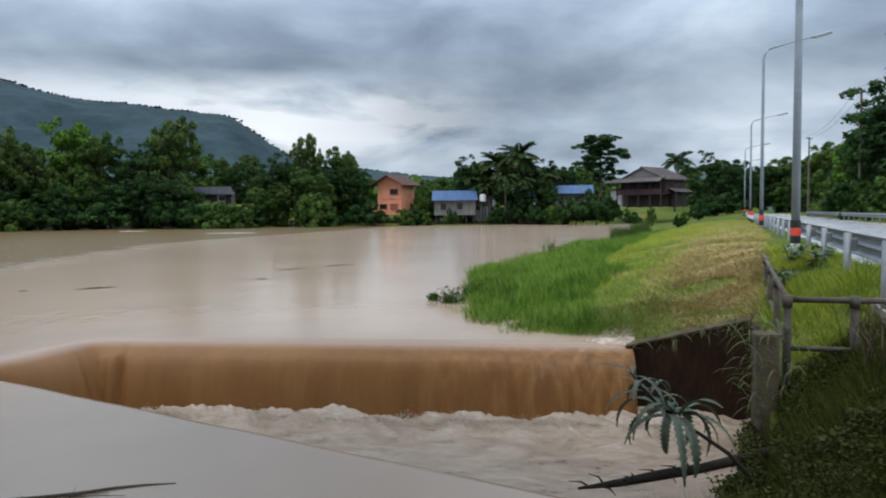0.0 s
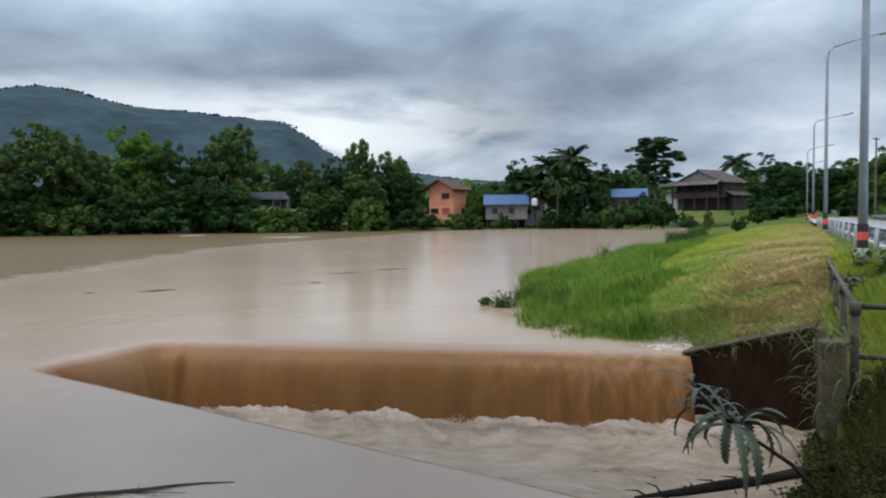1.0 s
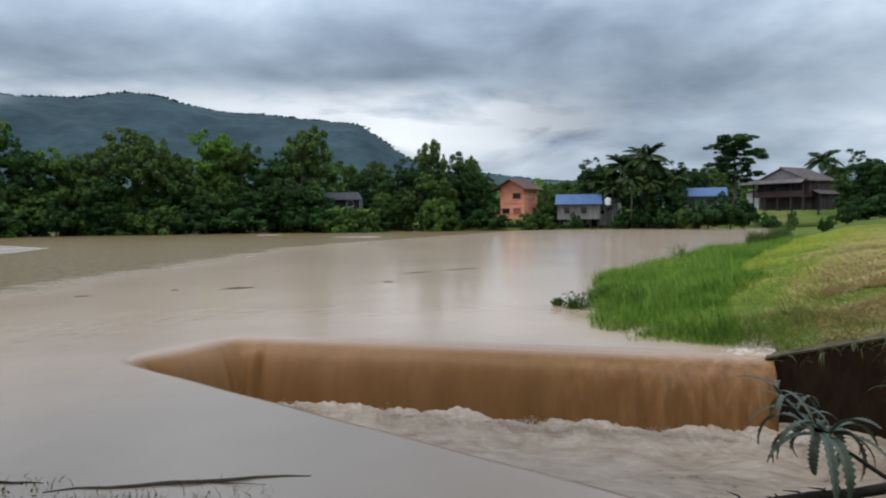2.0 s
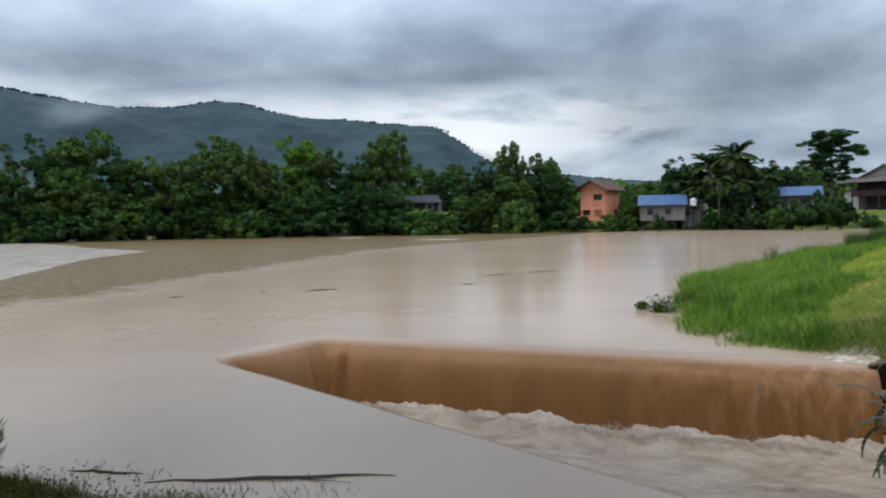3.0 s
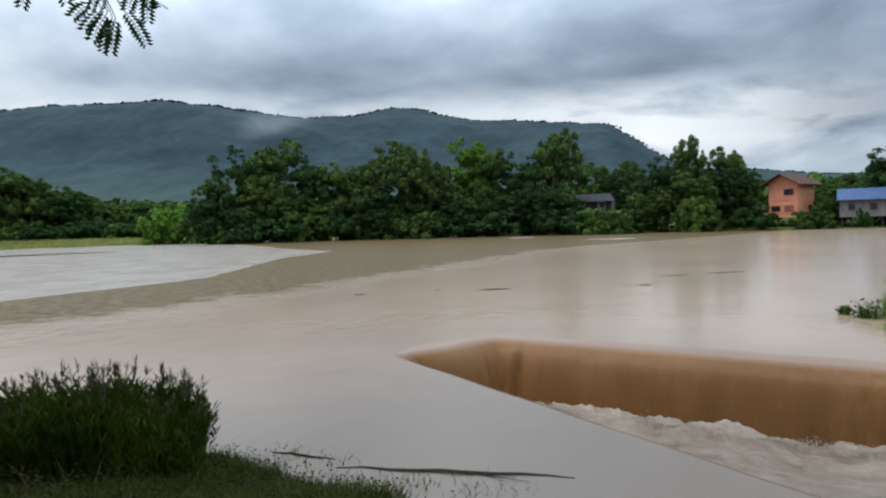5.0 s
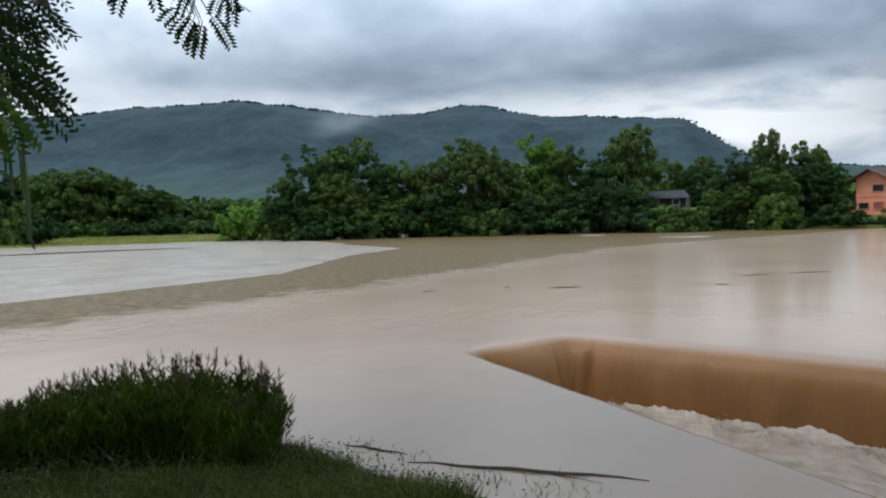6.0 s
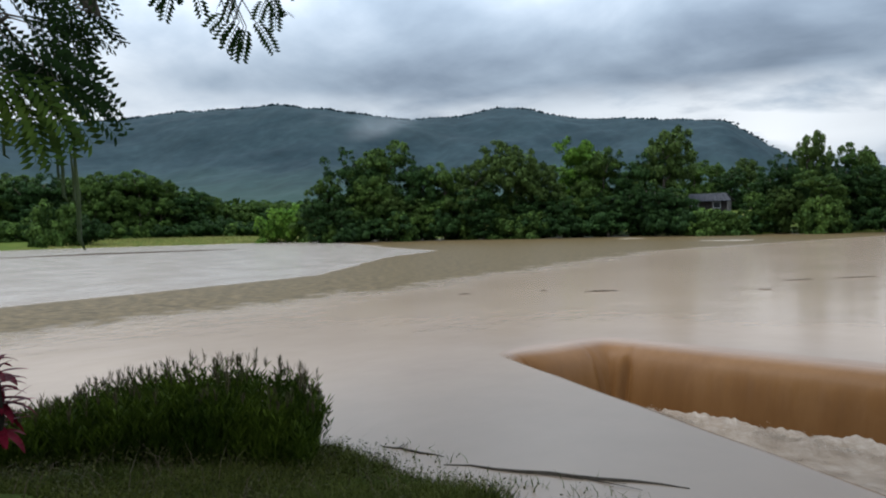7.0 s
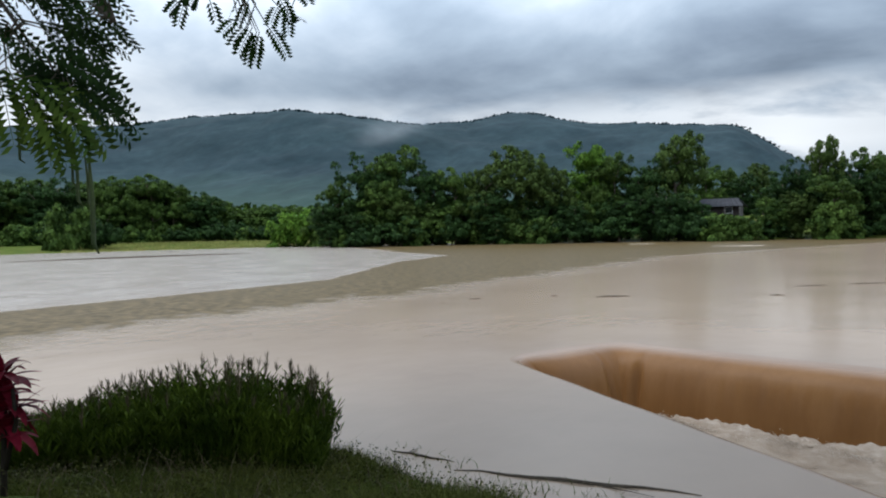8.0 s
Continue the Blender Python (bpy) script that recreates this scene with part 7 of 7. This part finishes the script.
# ---- the feather-leaved tree over the bank ----
def compound_leaf(bm, base, direction, length, pairs, size, rng, face, broad=0.25):
    """A feather leaf with paired oval leaflets."""
    d = Vector(direction).normalized()
    s = d.cross(face).normalized()
    p = Vector(base)
    pts = []
    for i in range(pairs + 1):
        pts.append(p.copy())
        p = p + d * (length / pairs)
        d = (d + Vector((0, 0, -0.55 / pairs))).normalized()
    tube(bm, [pts[0], pts[len(pts) // 2], pts[-1]], [0.0022, 0.0018, 0.001], 4)
    for i in range(1, pairs + 1):
        dd = (pts[i] - pts[i - 1]).normalized()
        for sg in (-1, 1):
            ax = (s * sg * 0.88 + dd * 0.42 + Vector((0, 0, -0.10))).normalized()
            ln = size * (0.75 + 0.4 * math.sin(math.pi * i / (pairs + 1))) * rng.uniform(0.85, 1.1)
            wv = dd * ln * broad
            q = pts[i] + ax * 0.003
            a, b, c, e = q, q + ax * ln * 0.45 + wv, q + ax * ln, q + ax * ln * 0.45 - wv
            bm.faces.new([bm.verts.new(x) for x in (a, b, c, e)])


def near(az, el, d):
    """A point in the direction az, el (degrees) from the bank where the holder stands, d metres off."""
    return Vector((-math.sin(radians(az)) * math.cos(radians(el)) * d - 0.19, math.cos(radians(az)) * math.cos(radians(el)) * d - 0.066, EYE + math.sin(radians(el)) * d))


def feather_tree():
    rng = random.Random(12)
    base = Vector((-4.6, -0.9, float(ground_height(-4.6, -0.9))))
    t = thing("feather_leaved_tree", "overhanging tree with feathery leaves and long green pods", "tree", pose(*base))
    o = base
    bm = bmesh.new()
    crown = Vector((-4.3, -0.3, 4.2))
    tube(bm, [Vector((0, 0, -0.3)), Vector((0.05, 0.1, 1.2)), crown - o], [0.13, 0.11, 0.08], 9)
    part("trunk", bm, BARK, t, smooth=True)
    # boughs, each as a way from the crown to its tip
    tips = [near(74, 15.5, 3.5), near(70, 13.5, 3.6), near(66.5, 10.5, 3.5), near(63, 15.5, 3.6), near(55.5, 19.5, 3.4), near(48, 20.5, 3.3), near(72, 8.5, 3.4), near(76, 11, 3.3), near(78, 20, 3.2), near(60, 23, 3.3), near(68, 22, 3.4), near(85, 14, 3.4), near(95, 24, 3.0), near(40, 30, 3.0)]
    ways = []
    for e in tips:
        mid = crown.lerp(e, 0.55) + Vector((0, 0, 0.55))
        w = [crown, crown.lerp(mid, 0.6) + Vector((0, 0, 0.15)), mid, mid.lerp(e, 0.6) + Vector((0, 0, 0.10)), e]
        ways.append(w)
        bm = bmesh.new()
        tube(bm, [p - o for p in w], [0.035, 0.024, 0.016, 0.010, 0.004], 6)
        part("bough", bm, BARK, t, smooth=True)
    # an added, unseen high crown over the bank behind and above, to shade bank and water
    g = np.random.default_rng(33)
    u = g.normal(0, 1, (110000, 3))
    u /= np.linalg.norm(u, axis=1, keepdims=True)
    P = np.array([-4.0, 0.8, 8.0]) + u * np.array([7.2, 10.0, 2.4]) * g.uniform(0.35, 1.0, (110000, 1))
    P += 0.35 * np.sin(P[:, [1, 2, 0]] * 2.1)
    clear = (P[:, 2] - EYE) > 0.46 * np.hypot(P[:, 0], P[:, 1]) + 0.9
    gaps = wavy(P[:, 0], P[:, 1], 1.5) + 0.6 * wavy(P[:, 1], P[:, 0], 3.1) > -0.75
    V, F = leaf_quads(P[clear & gaps], 0.13, g, 0.9)
    part("crown", np_mesh("crown", V - np.array(o), F, LEAFLET), None, t)
    # unseen boughs that carry the added crown
    for k in range(9):
        e = Vector((-4.0 + 5.4 * math.cos(k * 0.7), -0.2 + 5.8 * math.sin(k * 0.7), 7.6))
        bm = bmesh.new()
        tube(bm, [crown - o, crown.lerp(e, 0.5) - o + Vector((0, 0, 0.6)), e - o], [0.06, 0.035, 0.008], 6)
        part("bough", bm, BARK, t, smooth=True)
    # twigs from the boughs carry the leaves: a thick mass to the west, a thin spray ahead, bare gaps between
    # each entry: direction az, el, distance, leaves, the fan of the leaves (degrees below level), leaf length
    spots = [(rng.uniform(67.5, 84), rng.uniform(11.0, 25), rng.uniform(3.0, 4.2), 3, (-62, 6), 0.30) for _ in range(46)]
    spots += [(rng.uniform(63.4, 69), rng.uniform(13.0, 22), rng.uniform(3.1, 3.9), 2, (-80, 0), 0.20) for _ in range(30)]
    spots += [(rng.uniform(64.6, 70.5), rng.uniform(9.8, 13.0), rng.uniform(3.1, 3.6), 2, (-40, -8), 0.27) for _ in range(16)]
    spots += [(rng.uniform(30, 140), rng.uniform(28, 80), rng.uniform(2.6, 4.4), 3, (-100, 20), 0.3) for _ in range(120)]

    def twig_to(p):
        w = min(ways, key=lambda q: min((q[i] - p).length for i in (2, 3, 4)))
        s = min(w[2:], key=lambda q: (q - p).length)
        bm = bmesh.new()
        tube(bm, [s - o, s.lerp(p, 0.5) - o + Vector((0, 0, 0.05)), p - o], [0.006, 0.004, 0.002], 5)
        return part("twig", bm, BARK, t)

    for az, el, d, n, (f0, f1), size in spots:
        p = near(az, el, d)
        twig = twig_to(p)
        east = Vector((math.cos(radians(az)), math.sin(radians(az)), 0))
        away = Vector((-math.sin(radians(az)), math.cos(radians(az)), 0))
        bm = bmesh.new()
        for _ in range(n):
            th = radians(rng.uniform(f0, f1))
            v = east * math.cos(th) + Vector((0, 0, math.sin(th))) + away * rng.gauss(0, 0.3)
            ln = size * rng.uniform(0.65, 1.1)
            compound_leaf(bm, p - o, v, ln, int(ln / 0.024), rng.uniform(0.033, 0.042), rng, Vector((0, 0, 0.75)) - away + Vector((rng.gauss(0, 0.3), rng.gauss(0, 0.3), 0)))
        part("leaf_spray", bm, LEAFLET, twig)

    # single leaves that hang clear against the sky, and broad ones below in painted lit and shaded tones: root az, el
    # and tip az, el
    hanging = [(58.45, 17.3, 59.27, 16.4), (58.05, 17.5, 58.64, 15.6), (56.4, 17.5, 56.0, 16.1), (57.3, 17.8, 57.8, 17.0), (54.3, 16.2, 55.5, 15.2), (53.7, 15.8, 54.8, 14.4), (53.3, 15.7, 54.35, 13.8), (53.0, 15.4, 53.7, 13.1),
               (52.8, 15.4, 53.2, 13.1), (54.2, 17.8, 54.8, 16.7), (53.5, 17.7, 54.3, 15.9), (53.0, 17.4, 53.75, 15.6), (52.2, 15.9, 50.8, 13.7), (51.3, 17.3, 51.9, 16.0), (50.6, 17.6, 50.6, 15.3), (50.5, 16.8, 49.6, 16.4), (51.3, 18.0, 50.4, 16.3), (49.7, 18.4, 49.0, 17.6)]
    # fresh takes the painted lit colour, shaded the dark copy
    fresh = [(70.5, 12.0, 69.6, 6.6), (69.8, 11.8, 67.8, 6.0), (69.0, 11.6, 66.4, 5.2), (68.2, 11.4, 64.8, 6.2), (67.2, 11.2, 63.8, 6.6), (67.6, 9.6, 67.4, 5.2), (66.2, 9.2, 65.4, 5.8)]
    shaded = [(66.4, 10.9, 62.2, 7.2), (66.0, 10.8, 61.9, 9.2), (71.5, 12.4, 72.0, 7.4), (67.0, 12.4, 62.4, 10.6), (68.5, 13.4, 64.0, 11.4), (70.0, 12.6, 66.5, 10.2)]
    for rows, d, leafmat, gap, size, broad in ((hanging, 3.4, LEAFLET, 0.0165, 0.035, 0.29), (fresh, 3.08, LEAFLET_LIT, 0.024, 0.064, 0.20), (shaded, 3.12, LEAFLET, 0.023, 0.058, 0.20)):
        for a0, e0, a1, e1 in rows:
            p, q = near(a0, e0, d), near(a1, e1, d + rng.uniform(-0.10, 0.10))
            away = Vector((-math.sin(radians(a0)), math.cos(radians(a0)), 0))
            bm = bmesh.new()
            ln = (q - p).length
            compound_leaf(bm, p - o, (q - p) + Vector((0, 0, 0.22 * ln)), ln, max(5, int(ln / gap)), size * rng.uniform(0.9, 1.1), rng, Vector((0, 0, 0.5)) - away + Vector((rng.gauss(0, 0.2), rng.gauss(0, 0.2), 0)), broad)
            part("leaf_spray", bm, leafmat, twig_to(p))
    for az, el0, el1, d, k in ((65.0, 6.6, -1.0, 3.2, 1.0), (65.25, 6.4, 2.2, 3.25, 0.6), (65.9, 7.0, 2.4, 3.2, 0.7), (66.2, 7.2, 3.8, 3.22, 0.55), (69.4, 8, 5.4, 3.3, 0.6), (55.8, 22, 18.2, 3.4, 0.6)):
        a, b = near(az, el0, d), near(az - 0.15, el1, d)
        bm = bmesh.new()
        tube(bm, [a - o, a.lerp(b, 0.15) - o, a.lerp(b, 0.5) - o + Vector((0.008, 0, 0)), a.lerp(b, 0.9) - o, b - o + Vector((0.02, 0.01, 0))], [0.002 * k, 0.006 * k, 0.0095 * k, 0.009 * k, 0.003 * k], 7)
        part("pod", bm, POD, t, "long hanging green seed pod", smooth=True)


feather_tree()
